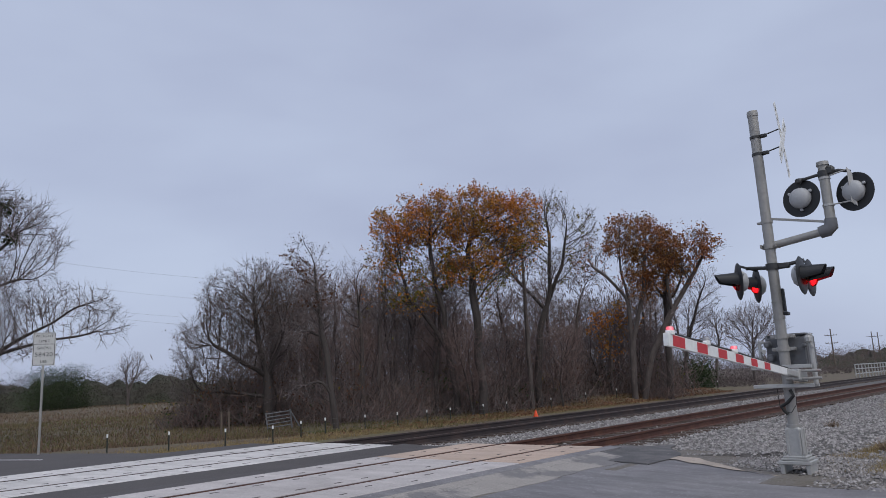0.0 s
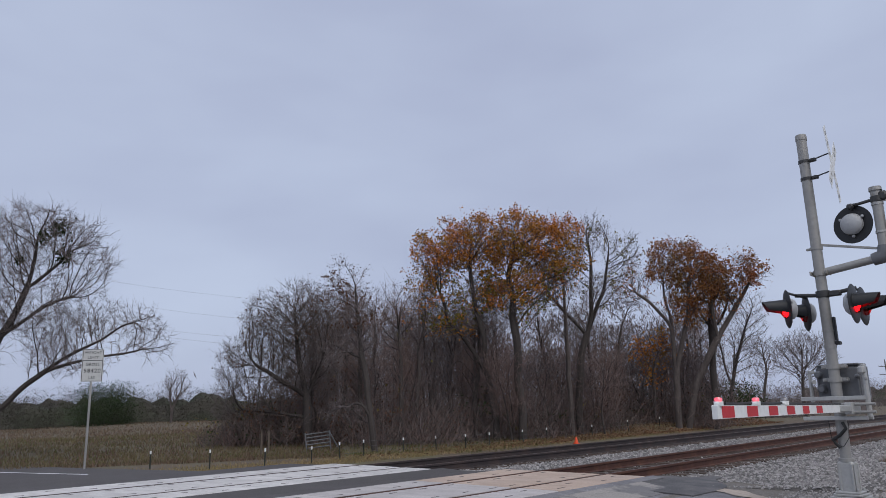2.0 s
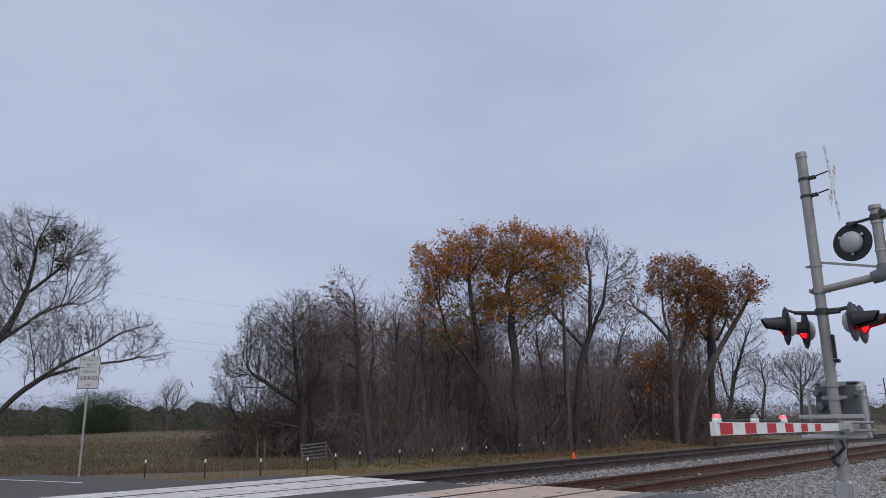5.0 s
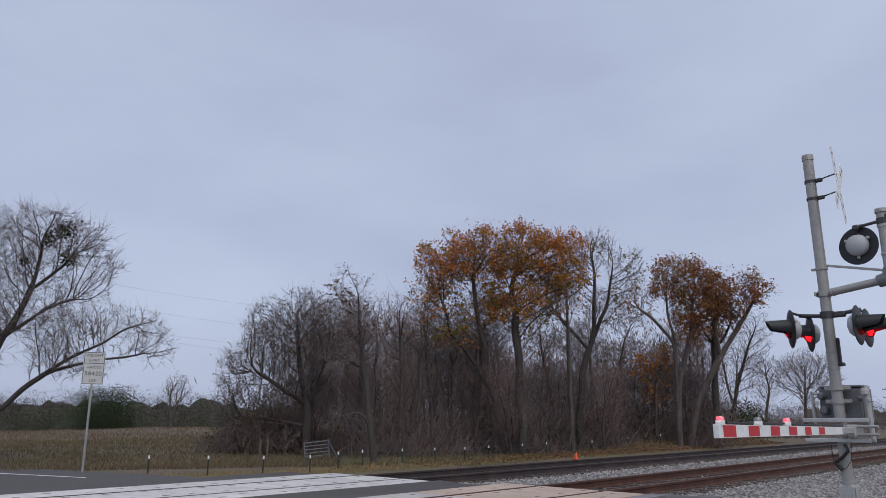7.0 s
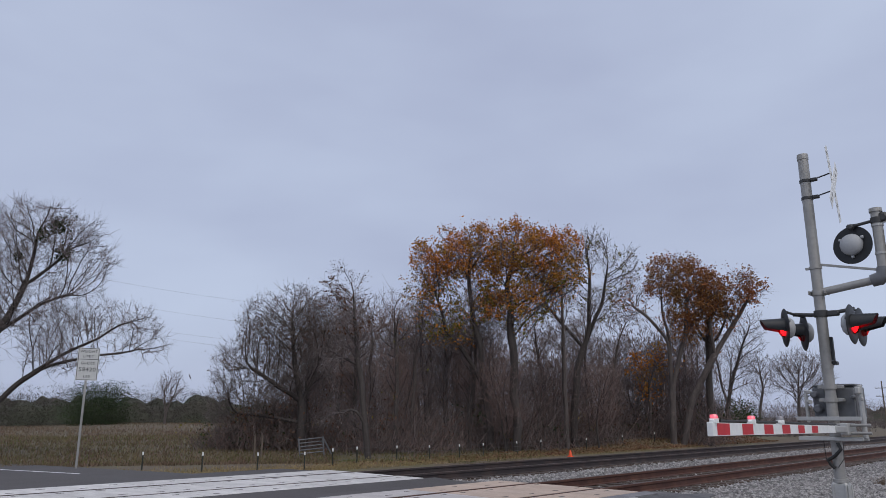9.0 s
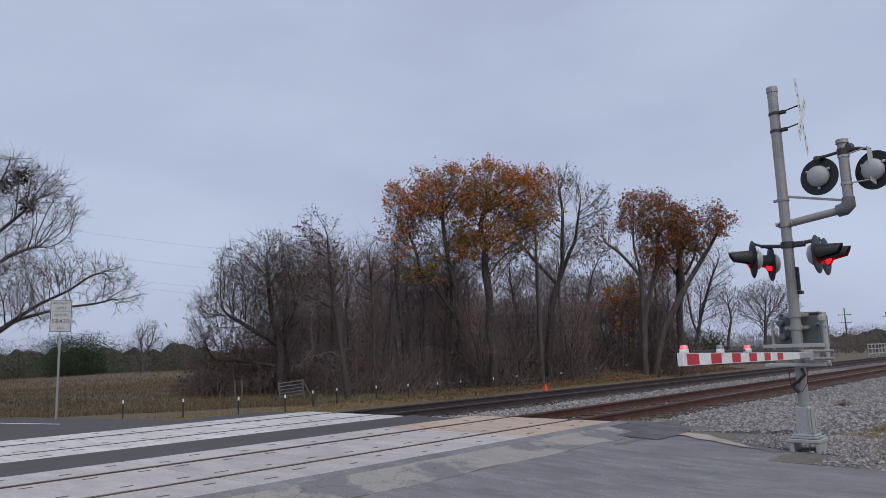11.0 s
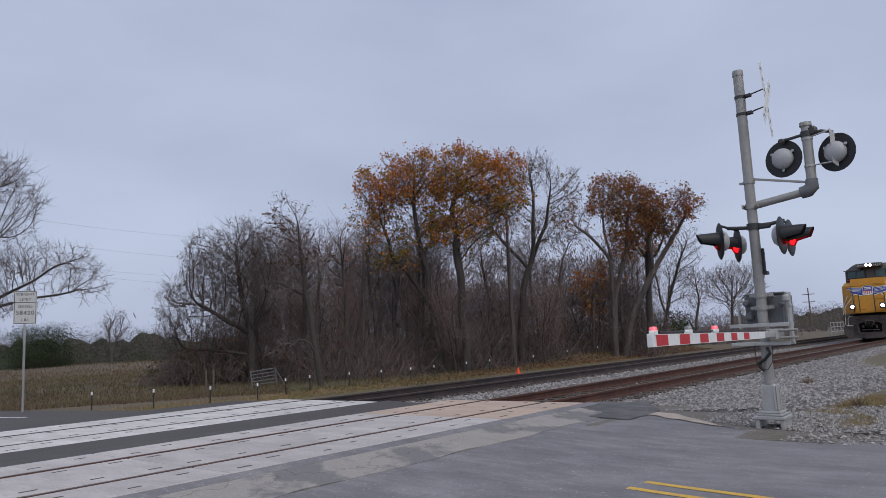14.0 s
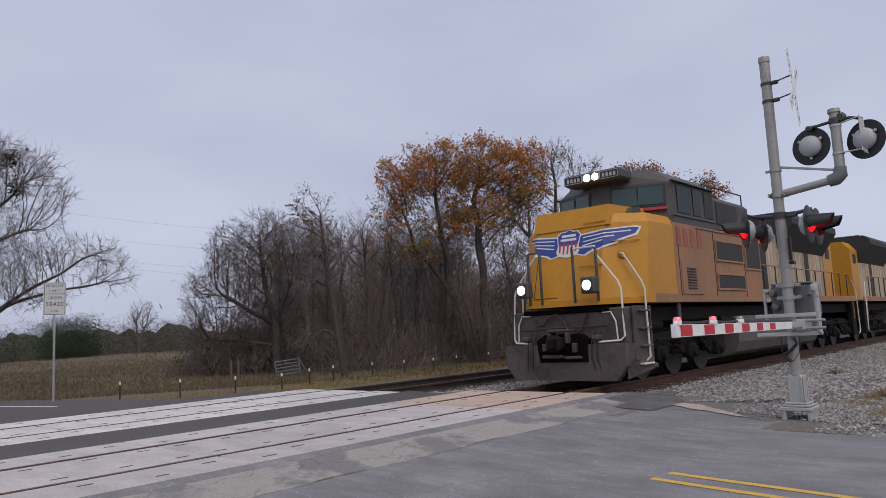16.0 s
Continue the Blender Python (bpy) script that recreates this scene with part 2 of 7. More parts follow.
# ---- mesh building ----
class Shape:
    """Collects vertices and faces for one mesh."""

    def __init__(self):
        self.v, self.f, self.mats = [], [], []

    def add(self, verts, faces, mat=0):
        k = len(self.v)
        self.v.extend(verts)
        self.f.extend([tuple(i + k for i in f) for f in faces])
        self.mats.extend([mat] * len(faces))
        return self

    def box(self, c, s, bevel=0.0, m=None, mat=0):
        """A box with chamfered edges, centre c and size s, turned by the matrix m about its centre."""
        hx, hy, hz = s[0] / 2, s[1] / 2, s[2] / 2
        b = min(bevel, hx * 0.9, hy * 0.9, hz * 0.9)
        c = Vector(c)
        if b <= 0:
            vs = [Vector((x * hx, y * hy, z * hz)) for x in (-1, 1) for y in (-1, 1) for z in (-1, 1)]
            fs = [(0, 1, 3, 2), (4, 6, 7, 5), (0, 4, 5, 1), (2, 3, 7, 6), (0, 2, 6, 4), (1, 5, 7, 3)]
        else:
            vs, idx = [], {}
            for x in (-1, 1):
                for y in (-1, 1):
                    for z in (-1, 1):
                        for a in range(3):
                            p = [x * (hx - b), y * (hy - b), z * (hz - b)]
                            p[a] = (x * hx, y * hy, z * hz)[a]
                            idx[(x, y, z, a)] = len(vs)
                            vs.append(Vector(p))
            g = lambda x, y, z, a: idx[(x, y, z, a)]
            fs = []
            for s1 in (-1, 1):
                r = [(-1, -1), (1, -1), (1, 1), (-1, 1)]
                r = r if s1 > 0 else r[::-1]
                fs.append(tuple(g(s1, p, q, 0) for p, q in r))
                fs.append(tuple(g(q, s1, p, 1) for p, q in r))
                fs.append(tuple(g(p, q, s1, 2) for p, q in r))
            for s1 in (-1, 1):
                for s2 in (-1, 1):
                    fl = s1 * s2
                    for quad in ([g(s1, s2, -1, 0), g(s1, s2, -1, 1), g(s1, s2, 1, 1), g(s1, s2, 1, 0)],
                                 [g(-1, s1, s2, 1), g(-1, s1, s2, 2), g(1, s1, s2, 2), g(1, s1, s2, 1)],
                                 [g(s2, -1, s1, 2), g(s2, -1, s1, 0), g(s2, 1, s1, 0), g(s2, 1, s1, 2)]):
                        fs.append(tuple(quad if fl > 0 else quad[::-1]))
            for x in (-1, 1):
                for y in (-1, 1):
                    for z in (-1, 1):
                        tri = (g(x, y, z, 0), g(x, y, z, 1), g(x, y, z, 2))
                        fs.append(tri if x * y * z > 0 else tri[::-1])
        if m is not None:
            vs = [m @ p for p in vs]
        return self.add([p + c for p in vs], fs, mat)

    def tube(self, points, radii, seg=10, caps=True, mat=0):
        """A round tube along points; radii: one number or one for each point."""
        pts = [Vector(p) for p in points]
        if not isinstance(radii, (list, tuple)):
            radii = [radii] * len(pts)
        vs, fs = [], []
        side = None
        for i, p in enumerate(pts):
            d = (pts[min(i + 1, len(pts) - 1)] - pts[max(i - 1, 0)]).normalized()
            if side is None:
                side = d.cross(Vector((0, 0, 1)) if abs(d.z) < 0.9 else Vector((1, 0, 0))).normalized()
            side = (side - d * side.dot(d)).normalized()
            up = d.cross(side)
            for k in range(seg):
                a = 2 * math.pi * k / seg
                vs.append(p + (side * math.cos(a) + up * math.sin(a)) * radii[i])
        for i in range(len(pts) - 1):
            for k in range(seg):
                j = (k + 1) % seg
                fs.append((i * seg + k, i * seg + j, (i + 1) * seg + j, (i + 1) * seg + k))
        if caps:
            fs.append(tuple(range(seg))[::-1])
            fs.append(tuple((len(pts) - 1) * seg + k for k in range(seg)))
        return self.add(vs, fs, mat)

    def extrude(self, outline, origin, ax, ay, depth, mat=0):
        """A prism: outline of (a, b) pairs in the plane of the axes ax, ay from origin, pushed by the vector depth."""
        o, ax, ay, depth = Vector(origin), Vector(ax), Vector(ay), Vector(depth)
        n = len(outline)
        a = [o + ax * p + ay * q for p, q in outline]
        vs = a + [p + depth for p in a]
        fs = [tuple(range(n))[::-1], tuple(range(n, 2 * n))] + [(i, (i + 1) % n, (i + 1) % n + n, i + n) for i in range(n)]
        return self.add(vs, fs, mat)

    def lathe(self, profile, base, axis, seg=20, mat=0):
        """profile of (radius, along) pairs turned about the axis from base."""
        axis, base = Vector(axis).normalized(), Vector(base)
        side = axis.cross(Vector((0, 0, 1)) if abs(axis.z) < 0.9 else Vector((1, 0, 0))).normalized()
        up = axis.cross(side)
        vs, fs = [], []
        for r, h in profile:
            for k in range(seg):
                a = 2 * math.pi * k / seg
                vs.append(base + axis * h + (side * math.cos(a) + up * math.sin(a)) * max(r, 0.0005))
        for i in range(len(profile) - 1):
            for k in range(seg):
                j = (k + 1) % seg
                fs.append((i * seg + k, i * seg + j, (i + 1) * seg + j, (i + 1) * seg + k))
        return self.add(vs, fs, mat)

    def mesh(self, name, *mats, smooth=False):
        me = bpy.data.meshes.new(name)
        me.from_pydata([tuple(p) for p in self.v], [], self.f)
        for m in mats:
            me.materials.append(m)
        if len(mats) > 1:
            me.polygons.foreach_set("material_index", self.mats)
        if smooth:
            me.polygons.foreach_set("use_smooth", [True] * len(me.polygons))
            me.set_sharp_from_angle(angle=radians(40))
        me.update()
        return me


def part(name, shape, mats, parent, label="", smooth=False):
    """One mesh object under a thing or a part."""
    ob = new(name, shape.mesh(name, *(mats if isinstance(mats, (list, tuple)) else (mats,)), smooth=smooth))
    ob.parent = parent
    if label:
        ob["label"] = label
    return ob


def thing(name, label, category, group="", m=None, kind=""):
    ob = tagged(new(name), label, category, group, kind)
    ob.empty_display_size = 0.2
    if m is not None:
        ob.matrix_world = m
    return ob


def setting(name, shape, mats, label, category, smooth=False, kind="structure"):
    ob = new(name, shape.mesh(name, *(mats if isinstance(mats, (list, tuple)) else (mats,)), smooth=smooth))
    return tagged(ob, label, category, "", kind)


# ---- ground, road, tracks ----
RAIL_TOP = 0.23
TRACKS = (8.275, 13.015)          # centre lines, y
PANEL_END = (11.95, 11.3)         # where the crossing panels stop, x


def smooth_step(a, b, x):
    t = min(1.0, max(0.0, (x - a) / (b - a)))
    return t * t * (3 - 2 * t)


def ground_z(x, y):
    """Height of the ground sheet below the road, the ballast and the field."""
    bed = smooth_step(2.6, 6.2, y) * (1 - smooth_step(15.4, 17.5, y))
    z = -0.08 + bed * 0.04
    z -= 0.55 * (1 - smooth_step(-6, 2.6, y)) * smooth_step(11.5, 15, x)
    z += 0.19 * smooth_step(15.3, 16.5, y) + 0.3 * smooth_step(19, 33, y) * (1 - 0.75 * smooth_step(42, 70, x)) + 0.3 * smooth_step(25, 36, x) * (1 - smooth_step(42, 58, x)) * smooth_step(16.6, 18.2, y)
    if y > 17:
        z += 0.05 * noise.noise((x * 0.3, y * 0.3, 0))
    return z


def ground():
    s = Shape()
    xs = [-3000, -900, -300, -120, -60] + [-30 + 3 * i for i in range(10)] + [0.8 * i for i in range(95)] + [80, 95, 120, 170, 260, 500, 1200, 3000]
    ys = [-3000, -900, -250, -90, -40, -20, -12] + [-8 + 0.8 * i for i in range(60)] + [44, 50, 60, 75, 95, 125, 170, 260, 500, 1200, 3000]
    s.v = [Vector((x, y, ground_z(x, y))) for y in ys for x in xs]
    n = len(xs)
    s.f = [(j * n + i, j * n + i + 1, (j + 1) * n + i + 1, (j + 1) * n + i) for j in range(len(ys) - 1) for i in range(n - 1)]
    s.mats = [0] * len(s.f)
    return setting("ground", s, M_FIELD, "dry brown and green winter grassland beside the railway", "ground", smooth=True)


def strip(name, outline_fn, x0, x1, step, thick, mat, label, category):
    """A slab between two edges y = f(x), with its top height by place."""
    s = Shape()
    n = max(1, round((x1 - x0) / step))
    rows = []
    for i in range(n + 1):
        x = x0 + (x1 - x0) * i / n
        rows.append([Vector((x, y, z)) for y, z in outline_fn(x)])
    m = len(rows[0])
    for r in rows:
        s.v.extend(r)
    for i in range(n):
        for j in range(m - 1):
            s.f.append((i * m + j, (i + 1) * m + j, (i + 1) * m + j + 1, i * m + j + 1))
    k = len(s.v)
    edge = [i * m for i in range(n + 1)] + [n * m + j for j in range(1, m)] + [i * m + m - 1 for i in range(n - 1, -1, -1)] + [j for j in range(m - 2, 0, -1)]
    s.v.extend([s.v[i] - Vector((0, 0, thick)) for i in edge])
    for q in range(len(edge)):
        w = (q + 1) % len(edge)
        s.f.append((edge[q], k + q, k + w, edge[w]))
    s.mats = [0] * len(s.f)
    return setting(name, s, mat, label, category)


def wobble(x, seed, size=0.08, scale=1.2):
    return size * noise.noise((x * scale, seed * 7.3, 0.5)) + size * 0.5 * noise.noise((x * scale * 4, seed * 3.1, 2.5))


def near_road_z(y):
    return 0.0 + 0.1 * smooth_step(3.2, 5.8, y)


def road_right(y):
    """The worn right edge of the near road."""
    return 10.0 + 2.05 * smooth_step(1.0, 6.6, y) + 0.12 * noise.noise((y * 1.5, 3.3, 0))


def roads():
    s = Shape()
    ys = [-40, -20, -10, -6, -4, -2, 0, 1, 2, 3, 4, 5, 5.8]
    cols = 24
    for y in ys:
        r = road_right(y) if y > 0.5 else 9.9 + 0.02 * y
        for i in range(cols + 1):
            x = -14 + (r + 14) * i / cols
            s.v.append(Vector((x, y + (wobble(x, 1, 0.1) if y == 5.8 else 0), near_road_z(y))))
    m = cols + 1
    s.f = [(j * m + i, j * m + i + 1, (j + 1) * m + i + 1, (j + 1) * m + i) for j in range(len(ys) - 1) for i in range(cols)]
    s.mats = [0] * len(s.f)
    setting("road", s, M_ASPHALT, "worn grey asphalt road with patches leading to the crossing", "road", smooth=True)

    strip("road_apron", lambda x: [(5.8 + wobble(x, 1, 0.1) - 0.01, 0.106), (6.25, 0.16), (6.48, 0.2)], -14, 11.4, 0.25, 0.1, M_APRON,
          "cracked pale patched strip of pavement beside the crossing panels", "pavement")
    strip("road_joint", lambda x: [(6.47, 0.2), (6.69, 0.222)], -14, 12.2, 0.5, 0.1, M_ASPHALT, "asphalt strip along the crossing panels", "road")
    strip("road_middle", lambda x: [(9.89, 0.224), (10.6, 0.19), (11.38, 0.224)], -14, 11.6, 0.5, 0.1, M_ASPHALT_NEW,
          "dark asphalt between the two tracks", "road")
    strip("road_far", lambda x: [(14.79, 0.224), (15.4 + 0.0 * x, 0.21), (16.3 + max(0, 8.6 - x) * 1.25, 0.2)], -14, 11.0, 0.4, 0.15,
          M_ASPHALT_NEW, "dark asphalt road beyond the crossing", "road")
    strip("road_corner", lambda x: [(5.25 + 1.1 * smooth_step(11.6, 14.2, x) + wobble(x, 8, 0.1), 0.104 - 0.06 * smooth_step(12, 14.2, x)), (6.2 + 0.2 * smooth_step(12, 14.2, x), 0.14 - 0.08 * smooth_step(12.3, 14.2, x)),
                                    (6.68, 0.2 - 0.16 * smooth_step(12.2, 14.2, x))], 10.8, 14.2, 0.2, 0.03, M_PATCH,
          "dark broken asphalt at the corner of the crossing", "road")
    for x in (6.62, 6.95):
        s = Shape()
        for i in range(14):
            y0 = 3.48 - 0.62 * i - (0.06 if x > 6.7 else 0)
            s.add([Vector((x + 0.16 * (y - 3.6) + dx + wobble(y, 5, 0.02, 2.5), y, near_road_z(y) + 0.004)) for y in (y0 - 0.62, y0) for dx in (-0.05, 0.05)], [(0, 1, 3, 2)])
        setting("yellow_line", s, M_YELLOW_LINE, "worn yellow centre line painted on the asphalt", "road marking")
    s = Shape()
    s.add([Vector(p) for p in ((6.72, 18.1, 0.206), (6.64, 18.0, 0.206), (2.0, 32.5, 0.206), (2.12, 32.6, 0.206))], [(0, 1, 2, 3)])
    setting("white_line", s, M_WHITE_LINE, "white edge line painted on the far road", "road marking")
    # a stretch of far road that leads away behind the sign
    s = Shape()
    s.add([Vector(p) for p in ((-14, 15.5, 0.2), (8.6, 16.3, 0.198), (4.0, 34, 0.19), (-14, 44, 0.18))], [(0, 1, 2, 3)])
    setting("road_beyond", s, M_ASPHALT_NEW, "dark asphalt road leading away beyond the tracks", "road")
    # the pale crumbling edge of the road
    s = Shape()
    pts = []
    for i in range(40):
        y = 3.3 + 2.6 * i / 39
        x = road_right(y)
        w = max(0.012, (0.15 + 0.12 * noise.noise((y * 3, 9, 0)) + 0.14 * smooth_step(3.5, 5.5, y)) * smooth_step(3.2, 4.4, y))
        pts += [Vector((x - w, y, near_road_z(y) + 0.012)), Vector((x + w, y + 0.1, near_road_z(y) + 0.008)), Vector((x + w + 0.06, y + 0.1, near_road_z(y) - 0.08))]
    s.v = pts
    s.f = [(3 * i + j, 3 * i + j + 1, 3 * i + j + 4, 3 * i + j + 3) for i in range(39) for j in range(2)]
    s.mats = [0] * len(s.f)
    setting("road_edge", s, M_KERB, "pale crumbling edge of the asphalt road", "road edge", smooth=True)
    # dirt and gravel shoulder by the mast
    strip("road_shoulder", lambda x: [(-6.0, -0.3), (0.4, -0.12), (2.2, 0.004), (4.2, 0.012), (5.6, 0.1)], 10.0, 13.0, 0.4, 0.2, M_DIRT,
          "dirt and gravel shoulder with dead grass", "ground")


RAIL = [(-0.07, 0), (0.07, 0), (0.07, 0.012), (0.012, 0.03), (0.009, 0.115), (0.037, 0.132), (0.037, 0.165), (0.03, 0.172),
        (-0.03, 0.172), (-0.037, 0.165), (-0.037, 0.132), (-0.009, 0.115), (-0.012, 0.03), (-0.07, 0.012)]


def rail(yc, x0, x1, mat, label):
    ob = thing("rail", label, "rail", "rails of the two tracks", pose(0, 0, 0))
    s = Shape()
    s.extrude(RAIL[:7] + RAIL[8:], (x0, yc, RAIL_TOP - 0.172), (0, 1, 0), (0, 0, 1), (x1 - x0, 0, 0))
    part("rail_body", s, mat, ob)
    s = Shape()
    s.box(((x0 + x1) / 2, yc, RAIL_TOP + 0.001), (x1 - x0, 0.05, 0.004))
    part("rail_head", s, M_RAILHEAD, ob, "worn steel running surface")
    return ob


CROSSING = tagged(new("crossing_surface"), "precast concrete panels of the level crossing", "level crossing", "", "structure")


def panel(x0, x1, y0, y1, mat, holes, seed):
    s = Shape()
    s.box(((x0 + x1) / 2, (y0 + y1) / 2, RAIL_TOP - 0.1), (x1 - x0 - 0.016, y1 - y0, 0.2), 0.012)
    ob = new("panel", s.mesh("panel", mat))
    ob.parent = CROSSING
    s = Shape()
    r = random.Random(seed)
    # thin dark slabs mark the bolt pockets
    for hx, hy in holes:
        s.box((x0 + hx * (x1 - x0), y0 + hy * (y1 - y0), RAIL_TOP + 0.0015), (0.1 + 0.08 * r.random(), 0.032, 0.006), 0.002)
    part("bolt_pocket", s, M_POCKET, ob, "dark recessed bolt pockets")
    return ob


def tracks():
    for k, yc in enumerate(TRACKS):
        for side in (-1, 1):
            rail(yc + side * 0.755, -60, 160, M_RUST if k == 0 else M_RAILDARK, "rust-brown steel rail on wooden ties" if k == 0 else "dark steel rail on wooden ties")
            s = Shape()
            s.box((PANEL_END[k] / 2 - 15, yc + side * 0.755, RAIL_TOP - 0.1), (PANEL_END[k] + 30, 0.2, 0.13))
            setting("flangeway", s, M_RUBBER, "black rubber flangeway beside the rail in the crossing", "trim")
        edge0, edge1 = ((6.7, 9.88), (11.39, 14.78))[k]
        n = 0
        x1 = PANEL_END[k]
        while x1 > -11:
            x0 = x1 - (2.44 if n else 2.6)
            mat = (M_CONCRETE_TAN if n == 0 else M_CONCRETE) if k == 0 else M_CONCRETE_PALE
            pockets = [(0.12, 0.25), (0.36, 0.62), (0.62, 0.3), (0.88, 0.6)]
            panel(x0, x1, edge0, yc - 0.755 - 0.06, mat, pockets, n)
            panel(x0, x1, yc - 0.755 + 0.1, yc + 0.755 - 0.1, mat, [(0.1, 0.15), (0.36, 0.13), (0.64, 0.15), (0.9, 0.14), (0.1, 0.86), (0.36, 0.84), (0.64, 0.86), (0.9, 0.85)], n + 50)
            panel(x0, x1, yc + 0.755 + 0.06, edge1, mat, pockets, n + 90)
            x1, n = x0, n + 1
    # ballast under both tracks, with a shoulder on either side
    def bed(x):
        toe = 3.0 + 0.35 * noise.noise((x * 0.5, 1, 0)) + 0.9 * (1 - smooth_step(11.6, 13.5, x)) * 3.4
        low = -0.02 - 0.35 * smooth_step(15, 40, x)
        return [(toe, low - 0.06), (toe + 0.6 * (5.9 - toe) / 2.9, low + 0.1), (6.3, -0.01), (7.1, 0.025), (9.5, 0.025), (10.6, 0.05), (11.9, 0.03), (14.2, 0.03), (14.9, 0.02), (15.9, -0.04)]
    s = Shape()
    x, rows = 11.3, 0
    while x < 170:
        s.v.extend([Vector((x, y, z + 0.015 * noise.noise((x * 2, y * 2, 1)))) for y, z in bed(x)])
        rows += 1
        x += 0.35 if x < 40 else 3.0
    m = len(bed(0))
    s.f = [(i * m + j, (i + 1) * m + j, (i + 1) * m + j + 1, i * m + j + 1) for i in range(rows - 1) for j in range(m - 1)]
    s.mats = [0] * len(s.f)
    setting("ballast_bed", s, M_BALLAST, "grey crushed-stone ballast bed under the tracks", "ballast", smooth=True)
    return bed


def ballast_stones(bed):
    """Loose stones over the bed, joined into one mesh."""
    r = random.Random(4)
    s = Shape()
    octa = [(0, 2, 4), (2, 1, 4), (1, 3, 4), (3, 0, 4), (2, 0, 5), (1, 2, 5), (3, 1, 5), (0, 3, 5)]

    def stone(x, y, z, size):
        a = r.random() * 6.28
        c, d = math.cos(a), math.sin(a)
        vs = []
        for p in ((1, 0, 0), (-1, 0, 0), (0, 1, 0), (0, -1, 0), (0, 0, 1), (0, 0, -1)):
            k = size * (0.55 + 0.75 * r.random())
            px, py, pz = p[0] * k + r.uniform(-.25, .25) * size, p[1] * k + r.uniform(-.25, .25) * size, p[2] * k * 0.75 + r.uniform(-.2, .2) * size
            vs.append(Vector((x + px * c - py * d, y + px * d + py * c, z + pz)))
        s.add(vs, octa)

    def height(x, y):
        b = bed(x)
        for (ya, za), (yb, zb) in zip(b, b[1:]):
            if ya <= y <= yb:
                return za + (zb - za) * (y - ya) / (yb - ya)
        return None
    count = 0
    while count < 35000:
        x = 11.5 + 34 * r.random() ** 1.7
        y = r.uniform(2.6, 12.3) if r.random() < 0.8 else r.uniform(2.6, 7.5)
        z = height(x, y)
        if z is None or (7.45 < y < 9.1 and r.random() < 0.35):
            continue
        stone(x, y, z + 0.006, 0.02 + 0.024 * r.random())
        count += 1
    for i in range(9500):
        x, y = 10.9 + 3.2 * r.random(), r.uniform(1.2, 5.6)
        if x > road_right(y) + 0.1 + 0.5 * r.random():
            stone(x, y, 0.02 if x < 13 else -0.01, 0.012 + 0.022 * r.random() ** 1.5)
    for i in range(15000):
        x, y = 9.9 + 4.5 * r.random() ** 0.8, r.uniform(-2.5, 2.8)
        z = -0.12 + (y - 0.4) * 0.069 if 0.4 < y < 2.2 else -0.12 - (0.4 - y) * 0.028 if y <= 0.4 else 0.006
        if noise.noise((x * 1.3, y * 1.3, 3)) + r.random() * 0.8 > 0.1:
            stone(x, y, z + 0.006, 0.009 + 0.022 * r.random() ** 1.6)
    tagged(new("ballast_stones", s.mesh("ballast_stones", M_STONE)), "loose grey crushed stones of the track ballast", "gravel", "", "stuff")


def ties():
    s = Shape()
    s.box((0, 0, 0), (0.225, 2.6, 0.16), 0.012)
    me = s.mesh("railway_tie", M_TIE)
    r = random.Random(2)
    for k, yc in enumerate(TRACKS):
        x = PANEL_END[k] + 0.35
        while x < 75:
            ob = tagged(new("railway_tie", me), "dark weathered wooden railway tie in the ballast", "railway tie", "railway ties")
            ob.matrix_world = pose(x, yc + r.uniform(-0.06, 0.06), RAIL_TOP - 0.172 - 0.074, 0, r.uniform(-0.6, 0.6), r.uniform(-1.2, 1.2))
            x += 0.5 + r.uniform(-0.03, 0.03)


ground()
roads()
BED = tracks()
ballast_stones(BED)
ties()


